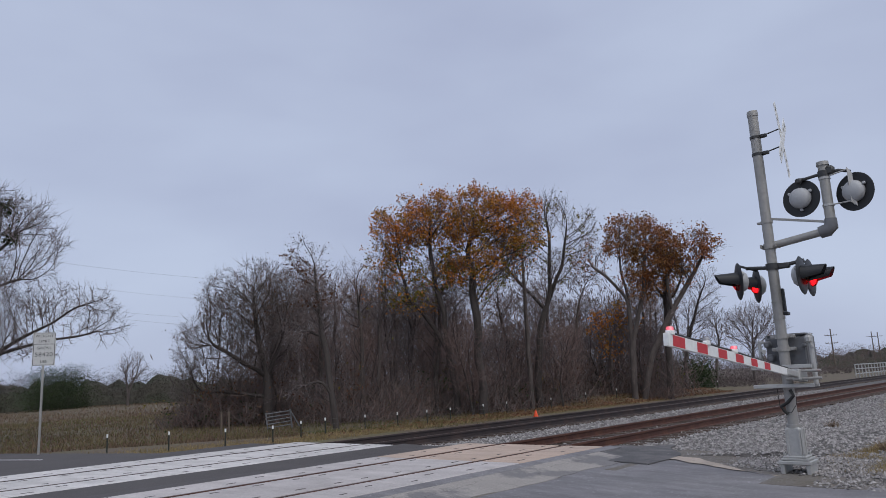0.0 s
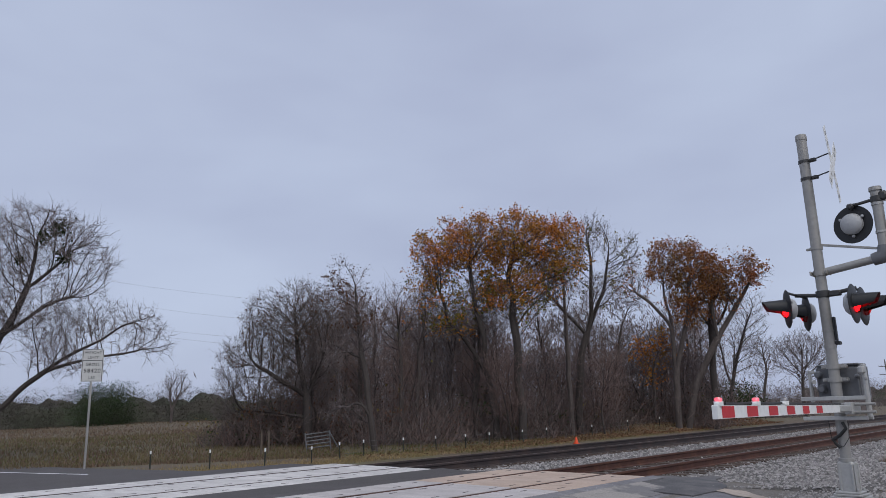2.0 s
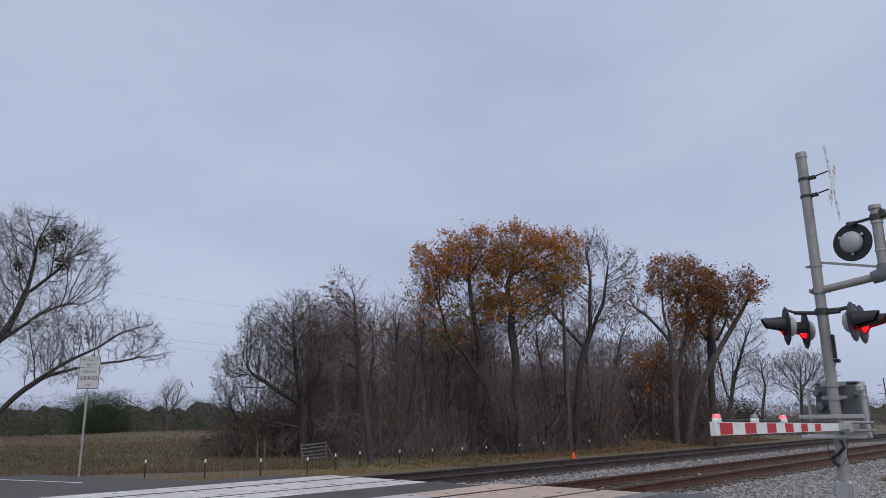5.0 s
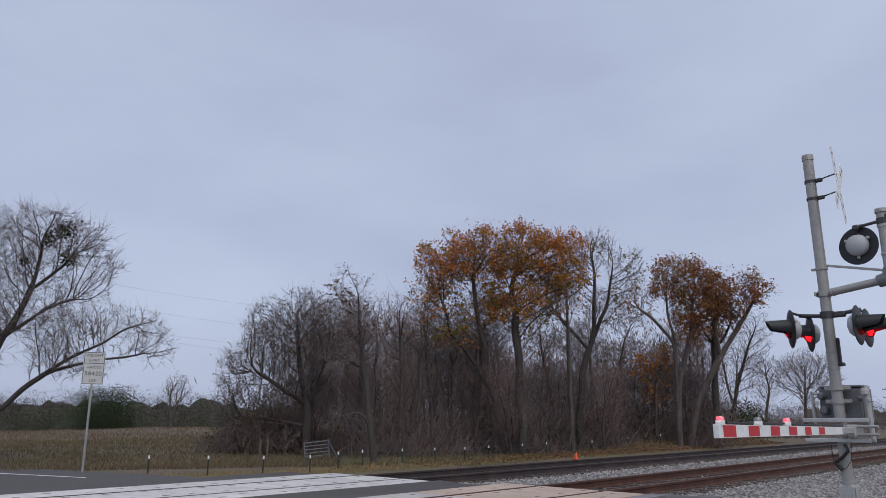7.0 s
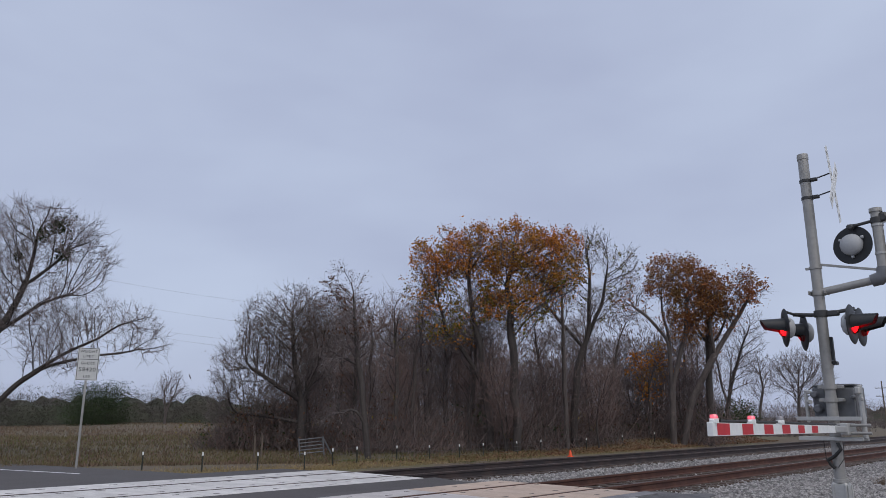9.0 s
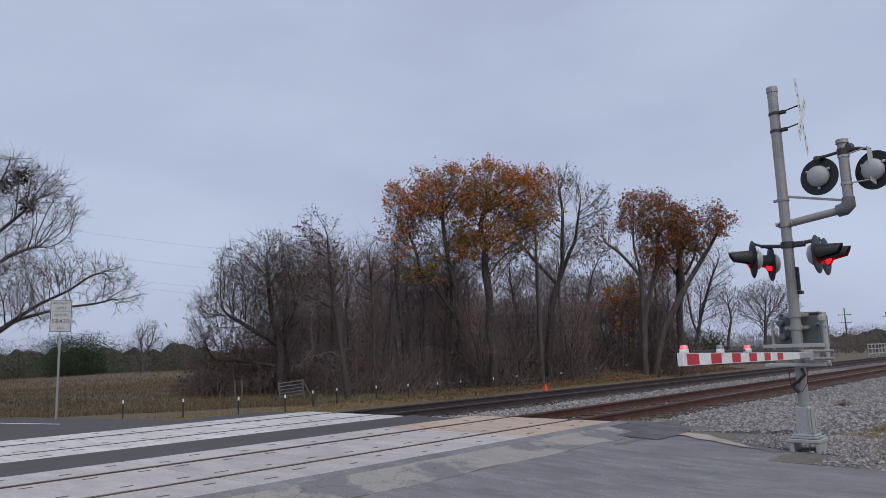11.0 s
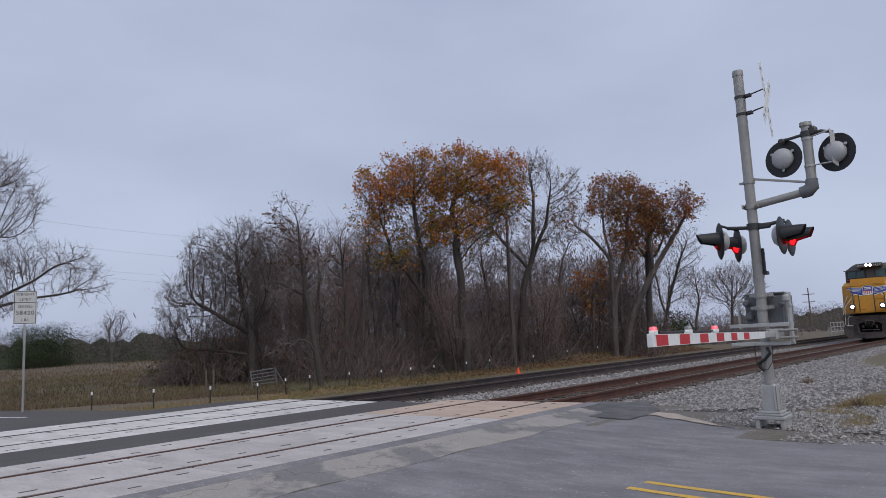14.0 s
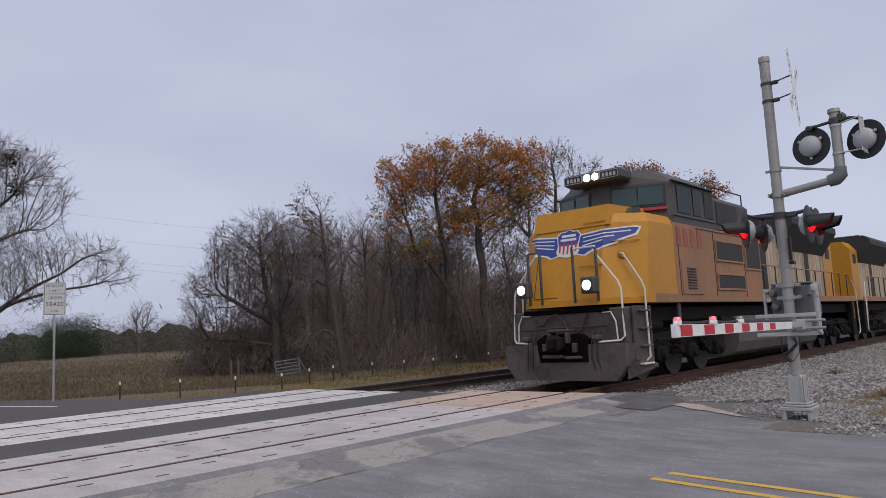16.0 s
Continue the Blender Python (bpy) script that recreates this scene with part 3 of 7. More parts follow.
# ---- the crossing signal with its gate ----
def signal_lamp(parent, at, face, lit, back_only=False):
    """A flasher: black round background, grey housing behind, hood and red lens in front. Returns its bulb."""
    at, face = Vector(at), Vector(face).normalized()
    s = Shape()
    s.lathe([(0.0, 0.012), (0.15, 0.012), (0.268, 0.004), (0.275, 0.0), (0.268, -0.006), (0.15, -0.002), (0.0, -0.002)], at, face, 40)
    disc = part("background_disc", s, M_BLACK, parent, "round black lamp background", True)
    s = Shape()
    s.lathe([(0.15, -0.002), (0.155, -0.04), (0.145, -0.075), (0.11, -0.11), (0.05, -0.13), (0.0, -0.135)], at, face, 28)
    side = face.cross(Vector((0, 0, 1))).normalized()
    for a in (0.5, 2.6, 4.7):
        s.box(at - face * 0.03 + (side * math.cos(a) + Vector((0, 0, 1)) * math.sin(a)) * 0.175, (0.04, 0.04, 0.04), 0.008)
    part("lamp_housing", s, M_LAMPBACK, disc, "light grey lamp housing", True)
    if back_only:
        return None
    s = Shape()
    up = Vector((0, 0, 1))
    outer, seg = [], 18
    for i in range(seg + 1):
        a = radians(-26 + 232 * i / seg)
        d = side * math.cos(a) + up * math.sin(a)
        reach = 0.285 + 0.045 * math.sin(a)
        outer.append((at + d * 0.14 + face * 0.01, at + d * 0.092 + up * 0.03 + face * reach, d))
    n = seg + 1
    ring = [a for a, b, d in outer] + [b for a, b, d in outer] + [b - d * 0.006 for a, b, d in outer] + [a - d * 0.006 for a, b, d in outer]
    fs = [(k * n + i, k * n + i + 1, (k + 1) % 4 * n + i + 1, (k + 1) % 4 * n + i) for k in range(4) for i in range(seg)]
    s.add(ring, fs + [(0, n, 2 * n, 3 * n), (seg, 3 * n + seg, 2 * n + seg, n + seg)])
    part("hood", s, M_BLACK, disc, "black visor over the lens", True)
    s = Shape()
    s.lathe([(0.136, 0.018), (0.122, 0.055), (0.075, 0.085), (0.0, 0.095)], at, face, 28)
    lens = part("lens", s, M_LENS, disc, "red glass lens", True)
    lens.visible_shadow = False
    s = Shape()
    s.lathe([(0.115, 0.0), (0.106, 0.02), (0.065, 0.042), (0.0, 0.05)], (0, 0, 0), face, 24)
    bulb = part("bulb", s, M_LAMP_LIT, parent, "glowing red light unit", True)
    bulb["rest"] = list(at)
    return bulb


def crossing_signal():
    ob = thing("crossing_signal", "galvanised railway crossing signal mast with flashers and lowered gate", "crossing signal", m=pose(11.2, 3.2, 0, 0, 0, 0))
    Z = Vector((0, 0, 1))
    s = Shape()
    s.tube([(0, 0, 0.2), (0, 0, 5.33)], 0.073, 28)
    part("mast", s, M_GALV, ob, "tall galvanised steel pipe", True)
    s = Shape()
    s.lathe([(0.0, 0.06), (0.075, 0.055), (0.08, 0.03), (0.08, -0.03), (0.073, -0.03)], (0, 0, 5.33), Z, 28)
    part("cap", s, M_GALV, ob, smooth=True)
    # foundation, junction box base and bolts
    s = Shape()
    s.box((0, 0, 0.16), (0.4, 0.43, 0.05), 0.008)
    s.box((0, 0, 0.205), (0.34, 0.36, 0.03), 0.006)
    part("base_plate", s, M_ALU, ob, "flat cast base plate")
    for y in (-0.17, 0.17):
        s = Shape()
        s.box((0, y, 0.05), (0.36, 0.06, 0.2), 0.01)
        part("base_leg", s, M_ALU, ob)
    s = Shape()
    s.box((0, 0, 0.43), (0.205, 0.205, 0.42), 0.025)
    s.box((0, 0, 0.235), (0.31, 0.31, 0.03), 0.008)
    for x in (-0.08, 0.08):
        r1, r2 = Shape(), Shape()
        r1.box((x, -0.106, 0.42), (0.03, 0.02, 0.38), 0.006)
        r2.box((-0.106, x, 0.42), (0.02, 0.03, 0.38), 0.006)
        part("rib", r1, M_ALU, ob)
        part("rib", r2, M_ALU, ob)
    part("junction_box", s, M_ALU, ob, "cast aluminium junction box base")
    for x in (-1, 1):
        for y in (-1, 1):
            s = Shape()
            s.tube([(x * 0.13, y * 0.13, 0.24), (x * 0.13, y * 0.13, 0.29)], 0.02, 6)
            part("bolt", s, M_ALU, ob)
    for z0, z1, rr in ((0.63, 0.68, 0.1), (2.18, 2.23, 0.083), (2.42, 2.43, 0.084)):
        s = Shape()
        s.tube([(0, 0, z0), (0, 0, z1)], rr, 24)
        part("collar", s, M_GALV, ob, smooth=True)
    # flasher cross-arm and four lamps, back to back
    s = Shape()
    s.tube([(0, -0.44, 2.99), (0, -0.2, 2.96), (0, 0.12, 2.95), (0, 0.38, 2.98)], 0.028, 12)
    s.tube([(0, 0, 2.91), (0, 0, 3.0)], 0.094, 24)
    s.box((0, -0.16, 2.95), (0.09, 0.16, 0.08), 0.015)
    for x in (-0.4, 0.4):
        for y in (-0.42, 0.36):
            w = x if y > 0 else x * 0.55
            s.tube([(0, y, 2.98), (w, y, 2.98), (w, y, 2.86)], 0.02, 8)
    part("flasher_arm", s, M_STEEL, ob, "dark steel cross-arm", True)
    bulbs = []
    for x, phase in ((-0.4, "a"), (0.4, "b")):
        for y, f in ((0.38, (-0.5, 0.866, 0)), (-0.44, (0, -1, 0))):
            bulbs.append((signal_lamp(ob, (x if y > 0 else x * 0.55, y, 2.75), f, True), phase, Vector(f)))
    # bell-wire box beside the mast
    s = Shape()
    s.box((0.02, -0.09, 2.45), (0.07, 0.035, 0.34), 0.008)
    s.box((0.03, -0.1, 2.25), (0.12, 0.07, 0.05), 0.01)
    part("conduit_box", s, M_BLACK, ob, "narrow black conduit box")
    # side pole with the upper pair of lamps
    s = Shape()
    s.tube([(0, -0.06, 3.27), (0, -0.76, 3.36)], 0.055, 18)
    s.tube([(0, 0, 3.22), (0, 0, 3.3)], 0.09, 24)
    for y in (-0.11, 0.1):
        s.box((0, y, 3.26), (0.22, 0.02, 0.06), 0.005)
    part("side_arm", s, M_GALV, ob, "horizontal steel pipe", True)
    s = Shape()
    s.tube([(0, -0.7, 3.35), (0, -0.8, 3.37), (0, -0.855, 3.42), (0, -0.86, 3.53)], [0.085, 0.095, 0.095, 0.08], 18)
    part("elbow", s, M_GREYBOX, ob, "cast pipe elbow", True)
    s = Shape()
    s.tube([(0, -0.86, 3.45), (0, -0.86, 4.33)], 0.068, 20)
    s.lathe([(0.0, 0.04), (0.08, 0.035), (0.085, -0.02)], (0, -0.86, 4.33), Z, 20)
    part("side_pole", s, M_GALV, ob, "short upright pipe", True)
    s = Shape()
    s.box((0, -0.425, 3.585), (0.02, 0.74, 0.035), 0.004, Euler((radians(13.5), 0, 0)).to_matrix())
    s.tube([(0, 0, 3.61), (0, 0, 3.65)], 0.086, 24)
    s.box((0, 0.1, 3.63), (0.05, 0.07, 0.03))
    part("brace", s, M_GALV, ob, "flat steel brace")
    s = Shape()
    s.tube([(0, -0.5, 4.17), (0, -0.62, 4.17), (0, -0.86, 4.2), (0, -1.05, 4.2), (0, -1.2, 4.15)], 0.022, 10)
    s.box((0, -0.94, 4.22), (0.12, 0.13, 0.14), 0.03)
    s.tube([(0, -0.86, 4.15), (0, -0.86, 4.23)], 0.08, 20)
    s.box((-0.02, -0.52, 4.15), (0.07, 0.09, 0.08), 0.02)
    part("lamp_arm", s, M_STEEL, ob, "dark bracket arm", True)
    signal_lamp(ob, (0.04, -0.51, 3.9), (1, -0.2, -0.03), False, True)
    signal_lamp(ob, (0.04, -1.21, 3.86), (1, -0.36, -0.03), False, True)
    s = Shape()
    s.tube([(-0.02, -0.86, 4.13), (-0.05, -1.18, 4.18)], 0.011, 6)
    s.tube([(-0.02, -0.86, 3.72), (-0.05, -1.2, 3.72)], 0.011, 6)
    for z in (4.12, 3.72):
        s.tube([(0, -0.86, z - 0.015), (0, -0.86, z + 0.015)], 0.078, 20)
    s.extrude([(0, 0), (0.12, -0.06), (0.1, 0.42), (0, 0.5)], (-0.08, -1.17, 3.7), (0.5, -0.5, 0), (0, 0, 1), (0.004, 0.004, 0))
    part("bracket_plate", s, M_ALU, ob, "thin plate on two rods")
    # crossbuck, seen almost edge-on
    for z in (4.98, 4.71):
        s = Shape()
        s.tube([(0, -0.06, z - 0.02), (0, -0.34, z + 0.03)], 0.011, 8)
        s.tube([(0, 0, z - 0.04), (0, 0, z)], 0.083, 24)
        s.box((0, -0.12, z - 0.015), (0.07, 0.09, 0.05), 0.01)
        part("sign_rod", s, M_STEEL, ob)
    for k, a in enumerate((-26, 48)):
        s = Shape()
        rot = Euler((0, radians(a), radians(6))).to_matrix()
        s.box((0, -0.37 - 0.008 * k, 4.83), (0.19, 0.004, 1.16), 0.0, rot, 0)
        part("crossbuck_blade", s, M_WHITE, ob, "white crossbuck blade")
        s = Shape()
        for i in range(7):
            q = rot @ Vector((0, 0, -0.48 + 0.16 * i))
            if abs(q.z) > 0.12:
                s.box(Vector((0, -0.3745 - 0.008 * k, 4.83)) + q, (0.06, 0.002, 0.05), 0, rot)
                s.box(Vector((0, -0.3655 - 0.008 * k, 4.83)) + q, (0.09, 0.002, 0.07), 0, rot)
        part("crossbuck_lettering", s, M_GALV, ob, "grey unreadable lettering blocks")["kind"] = "stuff"
    # gate mechanism
    s = Shape()
    s.box((0.36, 0.0, 1.7), (0.36, 0.6, 0.48), 0.03)
    s.box((0.36, 0.0, 1.95), (0.4, 0.56, 0.03), 0.012)
    s.box((0.17, 0.0, 1.7), (0.03, 0.52, 0.42), 0.012)
    part("mechanism_box", s, M_GREYBOX, ob, "grey gate mechanism cabinet")
    for y, z, r in ((0.25, 1.82, 0.055), (0.22, 1.62, 0.065), (-0.25, 1.78, 0.03)):
        s = Shape()
        s.lathe([(0, 0.09), (r * 0.6, 0.085), (r, 0.05), (r, 0)], (0.16, y, z), (-1, 0, 0), 18)
        part("cover", s, M_GREYBOX, ob, smooth=True)
    for z in (1.74, 1.92):
        s = Shape()
        s.tube([(0, 0, z - 0.03), (0, 0, z + 0.03)], 0.093, 24)
        s.box((0.05, 0, z), (0.12, 0.32, 0.05), 0.01)
        part("clamp", s, M_GALV, ob)
    for z, h in ((1.485, 0.055), (1.215, 0.05)):
        for x in (-0.13, 0.13):
            s = Shape()
            s.box((x, 0.03, z), (0.05, 0.82, h), 0.006)
            part("channel", s, M_ALU, ob, "aluminium support channel")
    s = Shape()
    s.box((0.02, -0.37, 1.58), (0.1, 0.05, 0.72), 0.012)
    s.box((-0.02, -0.36, 1.86), (0.16, 0.08, 0.1), 0.02)
    s.box((-0.04, -0.4, 1.75), (0.05, 0.04, 0.05), 0.01)
    part("lever", s, M_ALU, ob, "upright counterweight lever")
    s = Shape()
    s.box((0.1, 0.36, 1.66), (0.06, 0.04, 0.46), 0.012)
    s.box((0.1, 0.33, 1.86), (0.06, 0.08, 0.05), 0.01)
    s.tube([(0.1, 0.33, 1.72), (0.02, 0.28, 1.72)], 0.03, 10)
    part("lever", s, M_ALU, ob, "upright lever on the cabinet")
    s = Shape()
    s.tube([(-0.12, -0.05, 1.16), (-0.14, -0.09, 1.08), (-0.12, 0.0, 0.99), (-0.1, 0.1, 0.93), (-0.09, 0.08, 0.88), (-0.08, 0.03, 0.82)], 0.024, 10)
    part("cable", s, M_CABLE, ob, "thick black drooping cable", True)
    s = Shape()
    s.tube([(-0.1, 0.13, 1.2), (-0.1, 0.12, 0.92), (-0.09, 0.06, 0.85), (-0.09, -0.02, 0.84), (-0.1, -0.1, 0.95), (-0.1, -0.12, 1.15)], 0.005, 5)
    part("wire", s, M_CABLE, ob)

    # the striped arm, hinged at the mast
    L0, L1 = 0.62, 4.45
    s = Shape()
    s.extrude([(-L0, -0.045), (-L1, -0.062), (-L1, 0.062), (-L0, 0.045)], (0, -0.022, 0), (1, 0, 0), (0, 0, 1), (0, 0.044, 0))
    s.box((-L1 - 0.004, 0, 0), (0.012, 0.06, 0.13), 0.004)
    beam = s.mesh("gate_arm", M_WHITE)
    arm = new("gate_arm", beam)
    arm.parent = ob
    arm["label"] = "red and white striped gate arm"
    cuts = [(-4.355, -4.065), (-3.76, -3.48), (-3.18, -2.92), (-2.65, -2.4), (-2.14, -1.92), (-1.66, -1.44)]
    for a, b in cuts:
        s = Shape()
        half = lambda x: 0.045 + 0.017 * (-x - L0) / (L1 - L0)
        for side in (-1, 1):
            y = side * 0.0235
            vs = [Vector((a, y, -half(a) + 0.006)), Vector((b, y, -half(b) + 0.006)), Vector((b, y, half(b) - 0.006)), Vector((a, y, half(a) - 0.006))]
            s.add(vs, [(0, 1, 2, 3) if side < 0 else (3, 2, 1, 0)])
        part("stripe", s, M_RED, arm, "red reflective stripe")
    s = Shape()
    s.box((-0.5, 0, 0), (0.5, 0.07, 0.085), 0.01)
    s.box((-0.1, 0.0, 0), (0.4, 0.1, 0.16), 0.012)
    part("arm_socket", s, M_ALU, arm, "metal arm socket")
    for z in (0.055, -0.05):
        s = Shape()
        s.tube([(-0.18, 0.16, z), (-0.18, -0.3, z)], 0.02, 12)
        part("support_rod", s, M_GALV, arm, smooth=True)
    arm_bulbs = []
    for x, phase in ((-4.36, "on"), (-3.45, "a"), (-2.63, "b")):
        s = Shape()
        s.box((x, 0, 0.075), (0.12, 0.05, 0.035), 0.01)
        s.tube([(x, 0, 0.056), (x, 0, 0.1)], 0.044, 16)
        lamp = part("arm_lamp", s, M_WHITE, arm, "white lamp base on the arm")
        s = Shape()
        s.lathe([(0.042, 0.0), (0.04, 0.022), (0.034, 0.036), (0.0, 0.04)], (x, 0, 0.1), Z, 18)
        lens = part("arm_lens", s, M_LENS_CLEAR, arm, "clear lamp cover", True)
        lens.visible_shadow = False
        s = Shape()
        s.lathe([(0.036, 0.0), (0.035, 0.02), (0.028, 0.032), (0.0, 0.035)], (0, 0, 0), Z, 14)
        bulb = part("arm_bulb", s, M_LAMP_TIP, arm, "glowing red lamp", True)
        arm_bulbs.append((bulb, phase, x))
    s = Shape()
    s.tube([(-4.2, 0.01, 0.08), (-3.9, 0.01, 0.075), (-3.55, 0.01, 0.085)], 0.014, 6)
    s.tube([(-3.35, 0.01, 0.08), (-3.0, 0.01, 0.073), (-2.7, 0.01, 0.08)], 0.014, 6)
    s.tube([(-2.5, 0.01, 0.075), (-1.8, 0.01, 0.065), (-0.6, 0.01, 0.06)], 0.012, 6)
    part("arm_cable", s, M_CABLE, arm, "black cable along the arm")
    return ob, arm, bulbs, arm_bulbs


SIGNAL, ARM, BULBS, ARM_BULBS = crossing_signal()


def weight_sign():
    ob = thing("weight_limit_sign", "white weight limit road sign on a thin steel post", "road sign", m=pose(7.32, 20.05, 0.12, 0, 0, -18))
    s = Shape()
    s.tube([(0, 0.03, 0), (0, 0.03, 3.1)], 0.03, 12)
    part("post", s, M_GALV, ob, "thin galvanised post", True)
    s = Shape()
    s.box((0, 0, 2.72), (0.52, 0.006, 0.85), 0.0)
    face = part("sign_panel", s, M_SIGN, ob, "white sign panel with black border")
    s = Shape()
    for z, h in ((3.13, 0.012), (2.31, 0.012), (2.845, 0.012)):
        s.box((0, -0.0042, z), (0.48, 0.002, h))
    for x in (-0.24, 0.24):
        s.box((x, -0.0042, 2.72), (0.012, 0.002, 0.83))
    part("border", s, M_INK, face, "black border lines")
    for text, z, size in (("WEIGHT", 3.02, 0.1), ("LIMIT", 2.89, 0.1), ("GROSS", 2.71, 0.1), ("58420", 2.53, 0.15), ("LBS", 2.37, 0.095)):
        cu = bpy.data.curves.new("lettering", "FONT")
        cu.body, cu.size, cu.align_x, cu.extrude = text, size, "CENTER", 0.001
        cu.space_character = 1.12
        cu.materials.append(M_INK)
        t = new("lettering", cu)
        t.parent = face
        t.matrix_basis = pose(0, -0.0055, z, 90, 0, 0)
    return ob


weight_sign()


def t_posts():
    """Steel fence posts with white tips, and the wires strung between them."""
    def make(h):
        ob = thing("fence_post", "thin dark steel fence post with white tip", "fence post", "fence posts")
        s = Shape()
        s.box((0, 0, h / 2 - 0.1), (0.035, 0.012, h + 0.1))
        s.box((0, 0.012, h / 2 - 0.1), (0.01, 0.024, h + 0.1))
        part("post", s, M_TPOST, ob)
        s = Shape()
        s.box((0, 0.004, h - 0.05), (0.04, 0.028, 0.085), 0.004)
        part("tip", s, M_WHITE, ob, "white painted tip")
        return ob
    near = make(0.5)
    near.matrix_world = pose(8.48, 18.82, 0.12)
    copy_thing(near, pose(9.44, 17.52, 0.12))
    copy_thing(near, pose(10.4, 16.5, 0.12, 2))
    copy_thing(near, pose(11.7, 16.3, 0.1))
    tall = make(0.52)
    spots = [(13.4, 17.3), (14.56, 17.6), (16.29, 17.7), (17.6, 17.5), (18.4, 16.9), (20.2, 17.4), (22.3, 17.5), (24.2, 17.8), (27.2, 17.6), (30.4, 17.7), (33.2, 17.6), (36.5, 17.7), (39.5, 17.6), (43, 17.7), (47, 17.7)]
    tall.matrix_world = pose(*spots[0], ground_z(*spots[0]) - 0.02)
    r = random.Random(9)
    for x, y in spots[1:]:
        copy_thing(tall, pose(x, y, ground_z(x, y) - 0.02, r.uniform(-3, 3), r.uniform(-3, 3), 0))
    s = Shape()
    for h in (0.15, 0.3, 0.45):
        s.tube([(x, y, ground_z(x, y) + h) for x, y in spots], 0.004, 3)
    tagged(new("fence_wire", s.mesh("fence_wire", M_WIRE)), "thin wires strung between steel fence posts", "wire fence")


t_posts()


# ---- trees ----
M_BARK = material("grey_brown_bark", (0.085, 0.07, 0.064), 0.9, vary=0.4, grain=22, blotch=2.5, bump=0.6, stretch=(2, 2, 0.5), tint=(0.13, 0.11, 0.098))
M_BARK_DARK = material("dark_bark", (0.055, 0.046, 0.042), 0.9, vary=0.4, grain=22, blotch=2.5, bump=0.5, stretch=(2, 2, 0.5))
M_TWIG = material("bare_twigs", (0.145, 0.118, 0.117), 0.9, vary=0.3, grain=6, blotch=1, bump=0.0, tint=(0.195, 0.168, 0.162))
M_TWIG_DARK = material("dark_undergrowth", (0.11, 0.09, 0.086), 0.9, vary=0.4, grain=6, blotch=1, bump=0.0, tint=(0.11, 0.085, 0.07))
M_TWIG_RED = material("reddish_twigs", (0.165, 0.112, 0.1), 0.9, vary=0.35, grain=6, blotch=1, bump=0.0, tint=(0.18, 0.135, 0.115))


def leaf_material(name, a, b):
    m = material(name, a, 0.8, spec=0.15, vary=0.3, grain=3, blotch=0.7, bump=0.0, tint=b, tint_amount=0.9, per_island=0.35, tint_range=(0.42, 0.6))
    n, l = m.node_tree.nodes, m.node_tree.links
    glow, mix = n.new("ShaderNodeBsdfTranslucent"), n.new("ShaderNodeMixShader")
    base = n["Principled BSDF"].inputs["Base Color"].links[0].from_socket
    l.new(base, glow.inputs["Color"])
    mix.inputs[0].default_value = 0.3
    l.new(n["Principled BSDF"].outputs[0], mix.inputs[1])
    l.new(glow.outputs[0], mix.inputs[2])
    l.new(mix.outputs[0], n["Material Output"].inputs["Surface"])
    return m


M_LEAF_ORANGE = leaf_material("orange_oak_leaves", (0.52, 0.18, 0.04), (0.24, 0.15, 0.03))
M_LEAF_RUSSET = leaf_material("russet_oak_leaves", (0.33, 0.125, 0.055), (0.2, 0.115, 0.04))
M_LEAF_BROWN = leaf_material("dry_brown_leaves", (0.13, 0.065, 0.04), (0.1, 0.06, 0.04))
M_LEAF_LITTER = leaf_material("fallen_leaves", (0.21, 0.11, 0.065), (0.15, 0.1, 0.06))
M_LEAF_GREEN = leaf_material("dark_evergreen_leaves", (0.028, 0.045, 0.02), (0.045, 0.06, 0.025))
M_LEAF_YELLOW = leaf_material("yellow_green_leaves", (0.2, 0.15, 0.03), (0.12, 0.12, 0.03))


def bend(r, d, amount):
    v = Vector((r.gauss(0, 1), r.gauss(0, 1), r.gauss(0, 1)))
    return (d + v * amount).normalized()


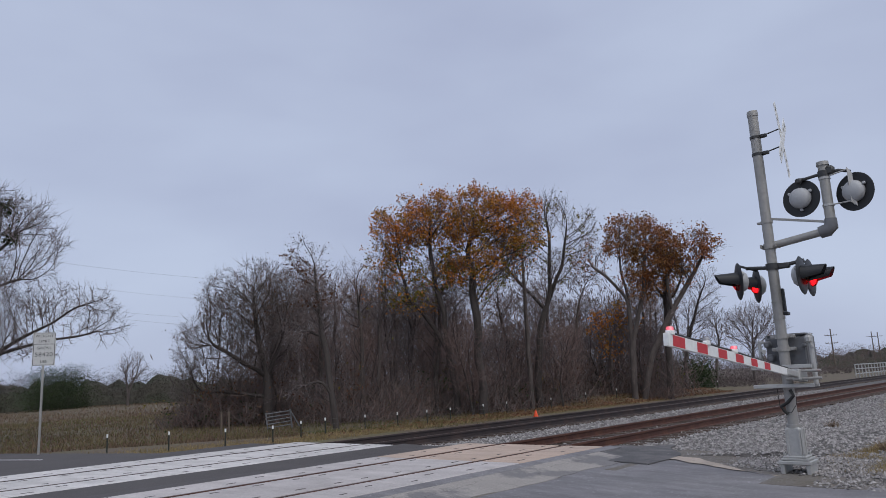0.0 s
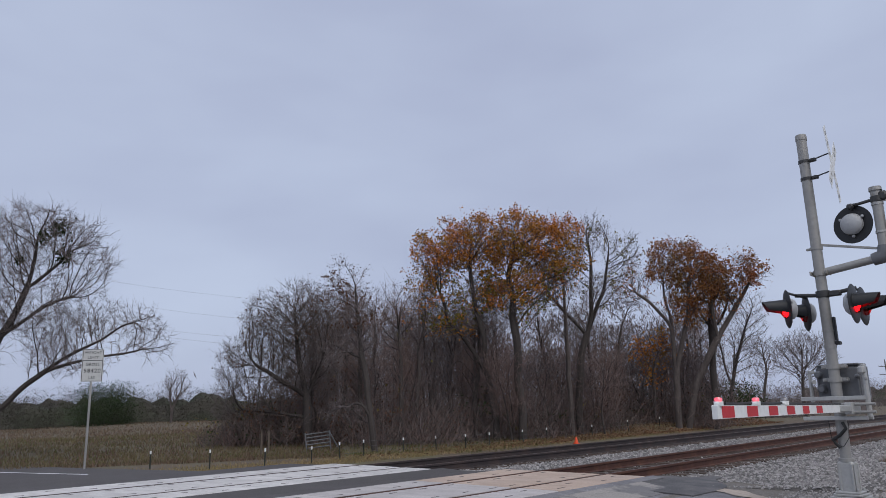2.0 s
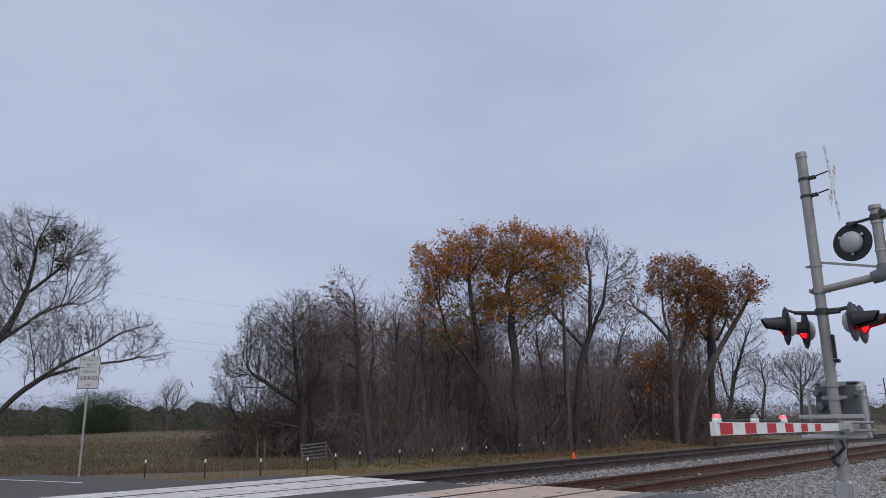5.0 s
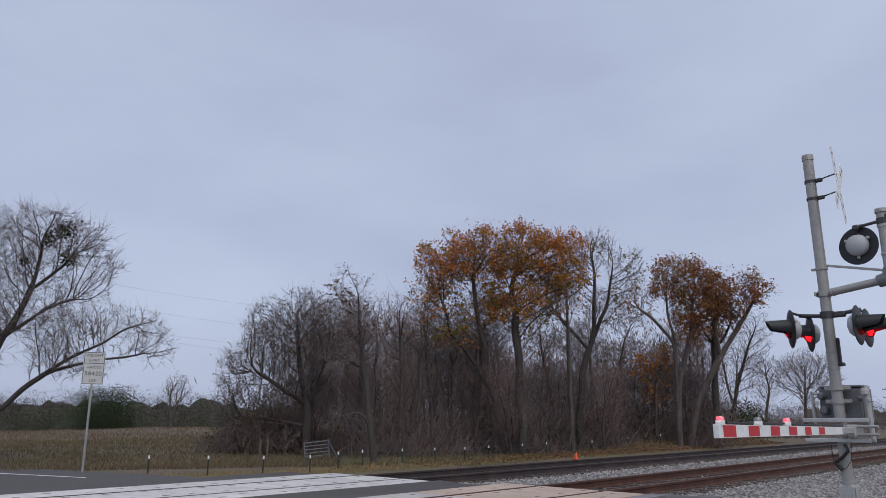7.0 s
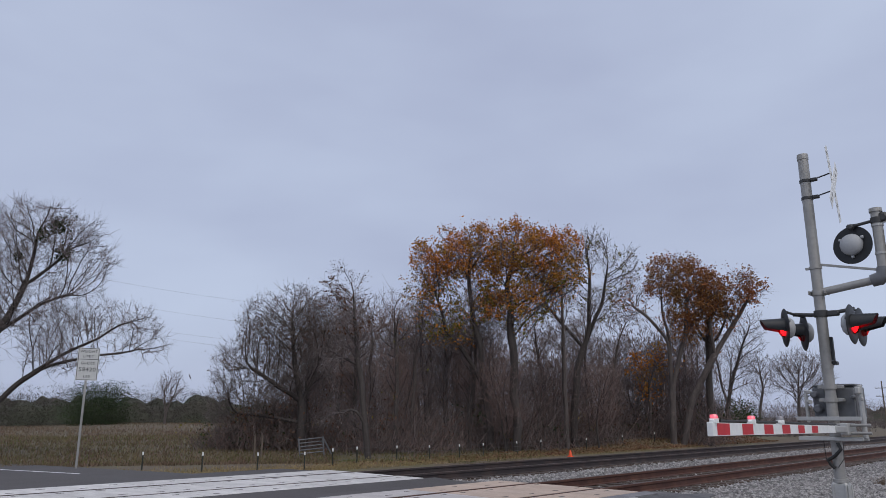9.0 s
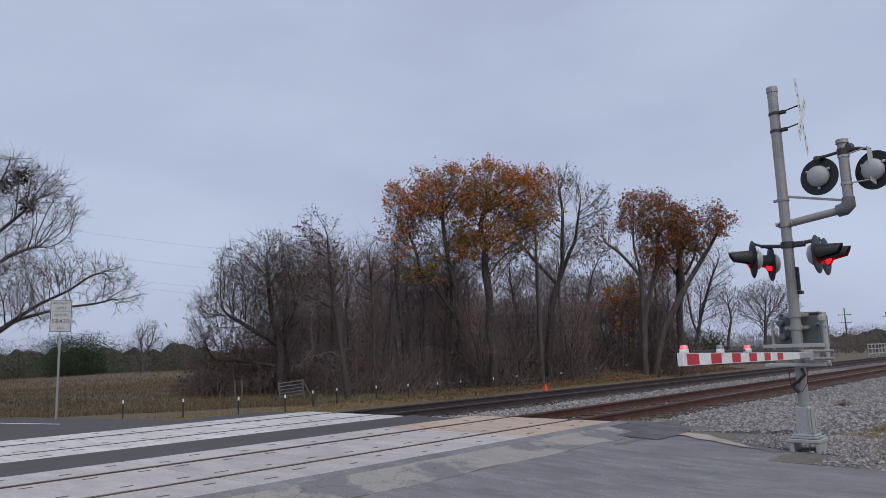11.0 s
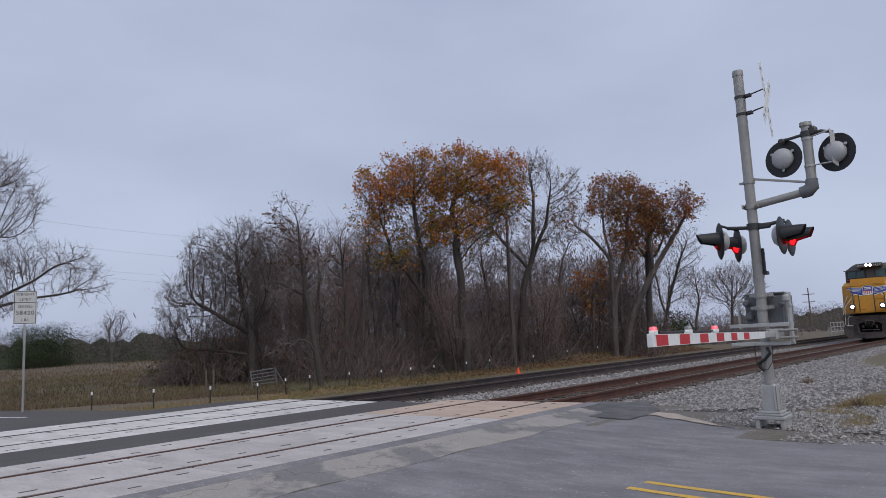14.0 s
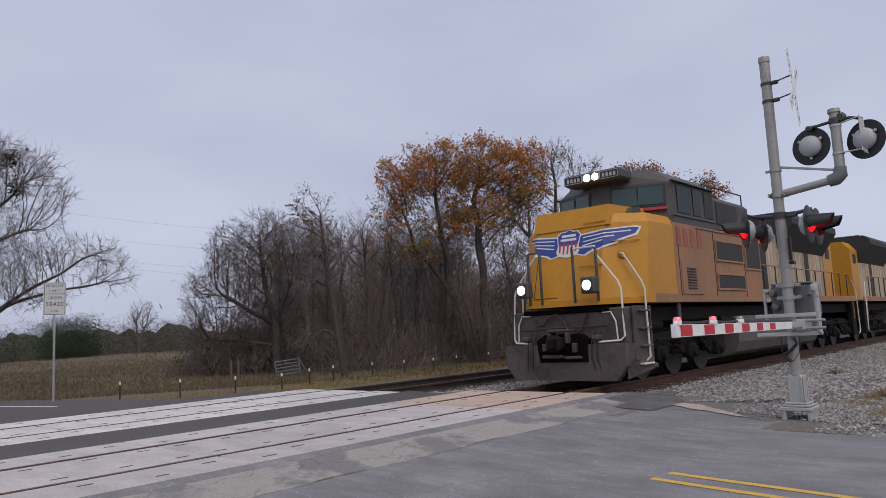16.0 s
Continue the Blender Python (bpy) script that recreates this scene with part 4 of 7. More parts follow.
class Wood:
    """A tree's skeleton: limbs along a few guide lines, then branches that grow towards the free places in the crown."""

    def __init__(self, seed, guides, lobes, count, step, kill, right, deep, reach=2.6):
        r = np.random.RandomState(seed)
        right, deep = np.array(right), np.array(deep)
        self.pos, self.parent = [np.array((0.0, 0.0, -0.25))], [-1]
        for k, line in enumerate(guides):
            pts = [right * u + np.array((0, 0, z)) + deep * r.uniform(-0.5, 0.5) * min(1, j) * (0.4 if k == 0 else 1.0) for j, (u, z) in enumerate(line)]
            if k == 0:
                last = 0
            else:
                last = int(np.argmin([np.sum((p - pts[0]) ** 2) for p in self.pos]))
                pts = pts[1:]
            sway = r.normal(0, 0.06, 3)
            for q in pts:
                a = self.pos[last]
                n = max(1, int(np.linalg.norm(q - a) / step))
                for i in range(1, n + 1):
                    t = i / n
                    self.pos.append(a + (q - a) * t + sway * math.sin(math.pi * t) + r.normal(0, 0.02, 3) * (t < 1))
                    self.parent.append(last)
                    last = len(self.pos) - 1
        # free places, thicker towards the outside of each lobe, with gaps
        free = []
        size = [w * w * h for u, z, w, h in lobes]
        for (u, z, w, h), v in zip(lobes, size):
            n = int(count * v / sum(size))
            d = r.normal(0, 1, (n, 3))
            d *= (r.uniform(0, 1, n) ** 0.42 / np.linalg.norm(d, axis=1))[:, None]
            free.append(right * u + np.array((0, 0, z)) + d[:, :1] * right * w + d[:, 1:2] * deep * w * 0.85 + d[:, 2:] * np.array((0, 0, h)))
        free = np.concatenate(free)
        free = free[np.array([noise.noise(Vector(p) * 0.8 + Vector((seed, 0, 0))) > -0.22 and p[2] > 0.1 for p in free])]
        near = np.zeros(len(free), int)
        dist = np.full(len(free), 1e9)

        def update(first):
            new_pos = np.array(self.pos[first:])
            v = free[:, None, :] - new_pos[None, :, :]
            d = np.linalg.norm(v, axis=2)
            d = d * 1.45 - v[:, :, 2] * 0.65        # places above a branch draw it more than those below
            k = d.argmin(axis=1)
            best = d[np.arange(len(free)), k]
            closer = best < dist
            near[closer], dist[closer] = k[closer] + first, best[closer]
        update(0)
        heading, kids = {}, {}
        for _ in range(110):
            on = dist < reach
            if not on.any():
                on = dist < dist.min() + 0.6
            idx = near[on]
            pull = {}
            way = free[on] - np.array(self.pos)[idx]
            way /= np.linalg.norm(way, axis=1)[:, None] + 1e-6
            for i, w in zip(idx, way):
                pull[i] = pull.get(i, 0) + w
            first = len(self.pos)
            for i, w in pull.items():
                d = w / (np.linalg.norm(w) + 1e-6) + heading.get(i, np.zeros(3)) * 0.35 + r.normal(0, 0.16, 3) + np.array((0, 0, 0.12))
                d /= np.linalg.norm(d)
                if kids.get(i, 0) >= 4:
                    continue
                kids[i] = kids.get(i, 0) + 1
                self.pos.append(self.pos[i] + d * step)
                self.parent.append(int(i))
                heading[len(self.pos) - 1] = d
            if len(self.pos) == first:
                break
            update(first)
            stay = dist > kill
            free, near, dist = free[stay], near[stay], dist[stay]
            if not len(free):
                break
        self.r = r

    def build(self, trunk_r, tip_r, twigs_per, twig_len, twig_r, thin):
        """Meshes of the limbs and of the twigs, and the ends of the twigs."""
        n = len(self.pos)
        pos, parent = np.array(self.pos), self.parent
        weight = np.zeros(n)
        kids = [[] for _ in range(n)]
        for i in range(n - 1, -1, -1):
            if not kids[i]:
                weight[i] = tip_r ** 2.05
            if parent[i] >= 0:
                weight[parent[i]] += weight[i]
                kids[parent[i]].append(i)
        rad = weight ** (1 / 2.05)
        rad = tip_r + (rad - tip_r) / max(1e-6, rad[0] - tip_r) * (trunk_r - tip_r)
        rad[0] *= 1.25
        limbs, twigs = Shape(), Shape()
        starts = [(0, -1)]
        while starts:
            i, before = starts.pop()
            chain = [before, i] if before >= 0 else [i]
            while kids[i]:
                main = max(kids[i], key=lambda k: rad[k])
                starts.extend((k, i) for k in kids[i] if k != main)
                chain.append(main)
                i = main
            if len(chain) < 2:
                continue
            p = pos[chain].copy()
            for _ in range(2):
                p[1:-1] = p[1:-1] * 0.5 + (p[:-2] + p[2:]) * 0.25
            q = [float(rad[c]) for c in chain]
            if before >= 0:
                q[0] = q[1]
            q[-1] *= 0.6
            (limbs if q[0] > thin else twigs).tube([Vector(v) for v in p], q, 9 if q[0] > 0.09 else 6 if q[0] > 0.03 else 3, False)
        # fine twigs on all thin branches
        thin_ones = [i for i in range(1, n) if rad[i] < 0.035]
        base = np.repeat(np.array(thin_ones, int), twigs_per)
        m = len(base)
        r = self.r
        d = pos[base] - pos[np.array(parent)[base]]
        d = d / (np.linalg.norm(d, axis=1)[:, None] + 1e-6) * 0.7 + r.normal(0, 0.5, (m, 3)) + np.array((0, 0, 0.12))
        d /= np.linalg.norm(d, axis=1)[:, None]
        ln = (twig_len * r.uniform(0.4, 1.2, m))[:, None]
        a = pos[base]
        b = a + d * ln * 0.5
        c = b + (d + r.normal(0, 0.3, (m, 3)) + np.array((0, 0, 0.12))) * ln * 0.5
        side = np.cross(d, np.array((0.31, 0.42, 0.85)))
        side /= np.linalg.norm(side, axis=1)[:, None] + 1e-6
        up = np.cross(d, side)
        rows = []
        for centre, k in ((a, 1.0), (b, 0.75)):
            for ang in (0.0, 2.1, 4.2):
                rows.append(centre + (side * math.cos(ang) + up * math.sin(ang)) * twig_r * k)
        rows.append(c)
        k0 = len(twigs.v)
        twigs.v.extend(map(Vector, np.stack(rows, 1).reshape(-1, 3)))
        cell = ((0, 1, 4, 3), (1, 2, 5, 4), (2, 0, 3, 5), (3, 4, 6), (4, 5, 6), (5, 3, 6))
        twigs.f.extend([tuple(k0 + 7 * i + j for j in f) for i in range(m) for f in cell])
        twigs.mats.extend([0] * (6 * m))
        return limbs, twigs, np.concatenate((b, c))


def leaves_on(r, ends, share, size, per, scatter, keep=None, gaps=-0.12):
    s = Shape()
    for p in ends:
        p = Vector(p)
        if r.random() > share or (keep and not keep(p)) or noise.noise(p * 1.3) < gaps:
            continue
        for _ in range(per):
            c = p + Vector((r.gauss(0, 1), r.gauss(0, 1), r.gauss(0, 1))) * scatter
            u = Vector((r.gauss(0, 1), r.gauss(0, 1), r.gauss(0, 1))).normalized()
            w = u.cross(Vector((r.gauss(0, 1), r.gauss(0, 1), r.gauss(0, 1)))).normalized()
            k = size * r.uniform(0.6, 1.3)
            s.add([c - u * k, c + w * k * 0.65, c + u * k, c - w * k * 0.65], [(0, 1, 2, 3)])
    return s


def place(az, dist):
    x, y = dist * math.cos(radians(az)), dist * math.sin(radians(az))
    return x, y, ground_z(x, y)


def tree(name, label, az, dist, seed, trunk_r, guides, lobes, count=900, step=0.26, kill=0.4, bark=None, twig=None, leaves=(), twigs_per=3,
         twig_len=0.42, twig_r=0.0045, tip_r=0.006, group="trees of the wood", thin=0.014):
    """A tree at a bearing and distance. guides: limbs as (sideways, height) lines, the first from the foot; lobes: (sideways, height, half width, half height)
    of the crown; heights over the foot of the signal mast. leaves: (material, share, size, per, scatter, gaps, keep)."""
    x, y, z = place(az, dist)
    ob = thing(name, label, "tree", group, pose(x, y, z))
    a = radians(az)
    right, deep = (math.sin(a), -math.cos(a), 0.0), (math.cos(a), math.sin(a), 0.0)
    wood = Wood(seed, [[(u, h - z) for u, h in g] for g in guides], [(u, h - z - 0.06, w * 0.96, t * 0.95) for u, h, w, t in lobes], count * 3, step * 0.85, kill * 0.58, right, deep)
    limbs, twigs, ends = wood.build(trunk_r * 0.85, tip_r, twigs_per, twig_len, twig_r, thin)
    part("trunk", limbs, bark or M_BARK, ob, smooth=True)
    part("crown", twigs, twig or M_TWIG, ob, "fine bare twigs")
    r = random.Random(seed)
    for mat, share, size, per, scatter, gaps, keep in leaves:
        s = leaves_on(r, ends, share, size, per, scatter, keep, gaps)
        if s.f:
            part("foliage", s, mat, ob, "autumn leaves")
    return ob


def twig_cloud(r, s, count, zone, length, radius, tilt=0.5, sway=0.25):
    """Thin bent stems rising from places that zone(r) gives."""
    for _ in range(count):
        x, y, h = zone(r)
        z = ground_z(x, y) - 0.05
        d = Vector((r.gauss(0, tilt), r.gauss(0, tilt), 1)).normalized()
        ln = length * h * r.uniform(0.5, 1.2)
        p0 = Vector((x, y, z + (r.random() ** 2) * 0.9 * h))
        p1 = p0 + d * ln * 0.5
        p2 = p1 + bend(r, d, sway) * ln * 0.5
        s.tube([p0, p1, p2], [radius * r.uniform(0.6, 1.3), radius * 0.7, radius * 0.3], 3, False)


# the trees that stand out, at the edge of the wood
tree("oak_tree", "tall oak with orange autumn leaves at the wood's edge", 38.24, 30, 11, 0.2, [[(-0.07, 2.57), (-0.15, 5.06), (-0.29, 6.9), (0.03, 8.61)]], [(0.5, 8.23, 1.77, 1.46), (1.67, 7.82, 1.42, 1.77), (0.2, 6.05, 1.65, 1.18)], 1300, leaves=(
    (M_LEAF_ORANGE, 0.33, 0.05, 7, 0.09, -0.1, lambda p: p.z > 6.0 + 0.8 * math.sin(p.x * 2)),
    (M_LEAF_YELLOW, 0.22, 0.055, 4, 0.09, 0.0, lambda p: 4.3 < p.z < 6.6 + 0.6 * math.sin(p.y * 2)),
    (M_LEAF_ORANGE, 0.2, 0.055, 2, 0.09, 0.0, lambda p: p.z > 3.8)), bark=M_BARK_DARK)
tree("oak_tree", "leaning dark-trunked oak with orange and olive leaves", 40.17, 30.5, 12, 0.17, [[(-0.24, 2.59), (-1.07, 4.14), (-1.9, 5.07), (-2.26, 6.53)], [(-0.24, 2.59), (-0.31, 4.35), (-0.69, 5.79), (-0.79, 8.01)]], [(-1.77, 8.02, 1.68, 1.56), (-2.75, 6.53, 0.84, 1.44), (-0.66, 8.51, 1.68, 1.2), (-0.57, 6.27, 1.44, 1.32), (-3.27, 5.31, 0.53, 0.53), (-1.78, 4.83, 1.44, 0.6)], 1400, bark=M_BARK_DARK, leaves=(
    (M_LEAF_ORANGE, 0.32, 0.05, 7, 0.09, -0.1, lambda p: p.z > 6.6 + 0.9 * math.sin(p.y * 2) or p.length > 6.2 and p.z < 6),
    (M_LEAF_YELLOW, 0.2, 0.055, 4, 0.09, 0.0, lambda p: 4.6 < p.z < 7.0),
    (M_LEAF_ORANGE, 0.15, 0.055, 2, 0.09, 0.0, lambda p: p.z > 4.2)))
tree("bare_tree", "large dark bare spreading tree at the wood's edge", 54.58, 29, 23, 0.21, [[(-0.06, 2.0), (-0.44, 3.73), (-0.63, 5.51)], [(-0.06, 2.0), (-1.04, 2.64), (-2.13, 3.27)], [(-0.06, 2.0), (0.55, 3.52)], [(-0.03, 1.2), (-1.3, 1.5), (-2.6, 1.6)]], [(-0.69, 4.5, 2.17, 2.28), (-2.02, 3.16, 1.6, 1.94), (0.51, 4.63, 1.26, 2.05), (-2.68, 1.89, 1.14, 1.14)], 2900, kill=0.36, bark=M_BARK_DARK, twig=M_TWIG_DARK, twigs_per=4, leaves=(
    (M_LEAF_BROWN, 0.05, 0.04, 2, 0.06, -0.1, lambda p: p.z > 3),))
tree("thin_tree", "slender tree with few dry brown leaves at its top", 49.49, 25.5, 31, 0.13, [[(-0.28, 2.42), (-0.56, 4.27), (-0.68, 5.88)], [(-0.12, 1.18), (-0.48, 1.75), (-1.24, 1.56)]], [(-0.97, 5.67, 0.84, 1.24), (-0.54, 4.27, 0.7, 1.2), (-1.11, 3.48, 0.8, 0.9), (-0.95, 1.47, 1.0, 0.44)], 620, 0.22, 0.32, bark=M_BARK_DARK, leaves=(
    (M_LEAF_BROWN, 0.3, 0.042, 2, 0.06, -0.1, lambda p: p.z > 4.2),))
tree("bare_tree", "tall dark bare tree with upright forked limbs", 33.74, 34, 47, 0.19, [[(0.16, 2.82), (0.57, 4.61)], [(0.57, 4.61), (-0.36, 5.68), (-1.36, 7.04)], [(0.57, 4.61), (1.5, 6.68), (1.86, 8.55)], [(0.57, 4.61), (0.85, 6.71), (0.84, 9.15)]], [(0.97, 9.0, 1.47, 1.39), (2.36, 8.39, 0.94, 1.34), (-0.82, 7.3, 1.2, 1.47), (1.37, 6.69, 1.2, 1.07)], 1300, bark=M_BARK_DARK, twigs_per=3, leaves=(
    (M_LEAF_YELLOW, 0.05, 0.06, 3, 0.08, 0.05, lambda p: True),))
tree("bare_tree", "straight grey bare trunk with thin upper limbs", 34.40, 33, 45, 0.12, [[(-0.01, 2.79), (-0.0, 6.07), (-0.02, 7.64)]], [(-0.04, 7.12, 0.65, 1.3), (-0.03, 5.3, 0.78, 1.04)], 330)
tree("thin_tree", "thin grey crooked tree with sparse dry leaves", 31.27, 39, 44, 0.11, [[(0.22, 3.0), (0.8, 5.62), (1.31, 6.8)]], [(0.97, 5.91, 1.07, 1.38), (0.03, 4.75, 0.92, 1.53)], 420, leaves=((M_LEAF_BROWN, 0.1, 0.05, 2, 0.08, 0.0, None),))
tree("oak_tree", "oak with russet brown autumn leaves at the wood's edge", 26.53, 38.5, 52, 0.19, [[(0.07, 2.94), (0.1, 5.2), (-0.17, 7.24)], [(0.1, 5.2), (-1.05, 6.69), (-2.0, 7.33)], [(0.56, 2.66), (0.86, 5.46), (1.3, 8.34)]], [(0.47, 8.39, 1.52, 1.45), (1.68, 8.02, 1.21, 1.52), (0.72, 6.18, 1.06, 1.21), (-1.56, 7.61, 1.15, 1.21)], 1300, 0.3, 0.45, leaves=(
    (M_LEAF_RUSSET, 0.34, 0.058, 6, 0.1, -0.15, lambda p: p.z > 4.9 and p.x * 0.45 - p.y * 0.89 > -0.9),
    (M_LEAF_RUSSET, 0.22, 0.056, 3, 0.1, 0.0, lambda p: p.z > 4.5)))
tree("oak_tree", "leaning oak with russet brown autumn leaves", 25.94, 39, 61, 0.19, [[(0.58, 2.39), (1.83, 4.61), (2.95, 6.26), (3.82, 7.64)], [(1.83, 4.61), (1.73, 6.61)]], [(3.45, 7.96, 1.11, 0.98), (2.34, 7.45, 1.17, 1.38), (2.05, 6.01, 0.77, 0.68)], 950, 0.3, 0.45, leaves=(
    (M_LEAF_RUSSET, 0.34, 0.058, 6, 0.1, -0.05, lambda p: p.z > 5.0),))
tree("oak_tree", "dark-trunked oak with dull russet and olive leaves", 24.02, 40, 63, 0.2, [[(0.15, 2.97), (0.28, 5.57)]], [(0.35, 6.75, 1.26, 1.57)], 500, 0.3, 0.45, bark=M_BARK_DARK, leaves=(
    (M_LEAF_RUSSET, 0.4, 0.07, 3, 0.1, -0.1, lambda p: p.z > 4.6), (M_LEAF_YELLOW, 0.1, 0.06, 3, 0.1, 0.0, lambda p: p.z > 4.6)))
tree("oak_tree", "small oak with bright orange leaves low in the wood", 28.07, 40, 64, 0.09, [[(0.05, 2.14), (0.04, 3.31)]], [(-0.07, 3.75, 1.1, 1.42), (0.69, 4.47, 0.69, 1.1)], 420, 0.3, 0.4, leaves=(
    (M_LEAF_ORANGE, 0.4, 0.07, 2, 0.1, -0.05, lambda p: p.z > 1.8),))
tree("bare_tree", "spreading bare tree with dark limbs", 22.74, 47, 73, 0.17, [[(0.12, 2.39), (-0.19, 4.22), (-0.3, 5.58)], [(0.12, 2.39), (0.78, 4.53), (1.72, 6.86)], [(0.12, 2.39), (0.5, 4.88)]], [(-0.1, 5.23, 1.11, 1.66), (1.44, 6.53, 1.29, 1.66), (0.63, 4.54, 1.48, 1.66)], 800, 0.34, 0.5, bark=M_BARK_DARK, twig_r=0.006)
tree("bare_tree", "small grey bare tree with a rounded crown", 18.07, 62, 83, 0.14, [[(0.2, 3.67)]], [(0.31, 4.73, 2.44, 1.95)], 800, 0.4, 0.55, twig_r=0.007, twig_len=0.7, tip_r=0.009)
tree("bare_tree", "thin bare tree with a crooked trunk", 20.6, 58, 85, 0.12, [[(0.1, 2.2), (0.5, 3.6), (0.3, 5.0)]], [(0.2, 4.6, 1.2, 1.9)], 350, 0.36, 0.5, twig_r=0.007)
ROADSIDE = tree("bare_tree", "big leaning bare tree with long low limbs and mistletoe", 78.38, 26, 96, 0.24, [[(0.48, 2.22), (1.14, 3.9), (1.77, 5.55), (1.93, 7.35), (2.22, 8.17)], [(0.24, 1.41), (1.4, 1.73), (2.33, 2.84), (4.18, 4.05), (5.22, 4.7)], [(1.14, 3.9), (2.25, 4.99), (3.17, 5.42)], [(0.48, 2.22), (-0.24, 4.53), (-0.35, 6.43)], [(2.33, 2.84), (3.71, 3.34), (5.04, 3.57)], [(1.77, 5.55), (2.86, 6.81)]], [(1.93, 7.08, 1.64, 1.64), (2.88, 6.62, 1.6, 1.53), (0.58, 6.01, 1.84, 2.25), (2.05, 4.72, 2.15, 1.13), (4.7, 4.49, 1.53, 0.82), (5.62, 3.93, 0.78, 0.57), (3.2, 3.59, 1.74, 0.72), (-0.52, 4.51, 2.25, 2.46)], 2600, 0.24, 0.36, bark=M_BARK_DARK, twigs_per=4, group="", twig_len=0.45)


def mistletoe():
    r = random.Random(5)
    a = radians(78.38)
    right = Vector((math.sin(a), -math.cos(a), 0))
    for u, z, k in ((2.55, 7.35, 1.0), (2.15, 7.0, 0.6), (2.75, 6.45, 0.8), (1.5, 6.2, 0.35)):
        s = leaves_on(r, [right * u + Vector((0, 0, z))] * int(34 * k), 1.0, 0.05, 8, 0.12 * k + 0.04, None, -2)
        part("mistletoe", s, M_LEAF_GREEN, ROADSIDE, "dark green mistletoe clump")["kind"] = "stuff"


mistletoe()


# the body of the wood: a few young trees, set many times
def wood_body():
    r = random.Random(7)
    kinds, low = [], []
    for i in range(6):
        h = 6.2 + 0.5 * (i % 3)
        kinds.append(tree("young_tree", "thin bare young tree in the crowded wood", 0, 0, 200 + i, 0.085 + 0.02 * (i % 2),
                          [[(0.05, 1.5), (0.15 * (i - 2), h * 0.5), (0.2 * (i - 3), h * 0.8)]], [(0.2 * (i - 3), h * 0.72, 1.1, h * 0.26), (0.1 * i - 0.3, h * 0.45, 0.9, h * 0.2)],
                          260, 0.34, 0.42, bark=(M_BARK, M_BARK_DARK)[i % 2], twig=(M_TWIG, M_TWIG_RED)[i % 2], twigs_per=2, twig_len=0.6, twig_r=0.0055, group="young trees of the wood"))
    for i in range(4):
        low.append(tree("sapling", "low bare sapling in the crowded wood", 0, 0, 240 + i, 0.05, [[(0.1, 1.0), (0.2 * (i - 1.5), 2.4)]],
                        [(0.2 * (i - 1.5), 2.9, 1.1, 1.3), (0.0, 1.6, 0.9, 0.9)], 190, 0.3, 0.4, bark=M_BARK_DARK, twig=(M_TWIG, M_TWIG_RED)[i % 2], twigs_per=2,
                        twig_len=0.55, twig_r=0.005, group="saplings of the wood"))
    for i in range(40):
        az = r.uniform(23.8, 55)
        d = (29.5 if az > 36 else 33.5 if az > 31 else 39.5) + 9 * r.random()
        x, y, z = place(az, d)
        m = pose(x, y, z - 0.05, r.uniform(-5, 5), r.uniform(-5, 5), r.uniform(0, 360))
        if i < 4:
            low[i].matrix_world = m
        else:
            copy_thing(low[i % 4], m)
    spots = []
    while len(spots) < 44:
        az, dist = (40 + 14.5 * r.random() if len(spots) < 32 else r.uniform(24, 40)), r.uniform(0, 1)
        near = 31 if az > 52 else 28.5 if az > 44 else 31 if az > 36 else 36 if az > 31 else 42
        d = near + dist * 12
        if all((az - a) ** 2 * 0.25 + (d - b) ** 2 > 0.8 for a, b in spots):
            spots.append((az, d))
    for i, (az, d) in enumerate(spots):
        x, y, z = place(az, d)
        m = pose(x, y, z - 0.05, r.uniform(-4, 4), r.uniform(-4, 4), r.uniform(0, 360))
        if i < 6:
            kinds[i].matrix_world = m
        else:
            copy_thing(kinds[i % 6], m)


wood_body()


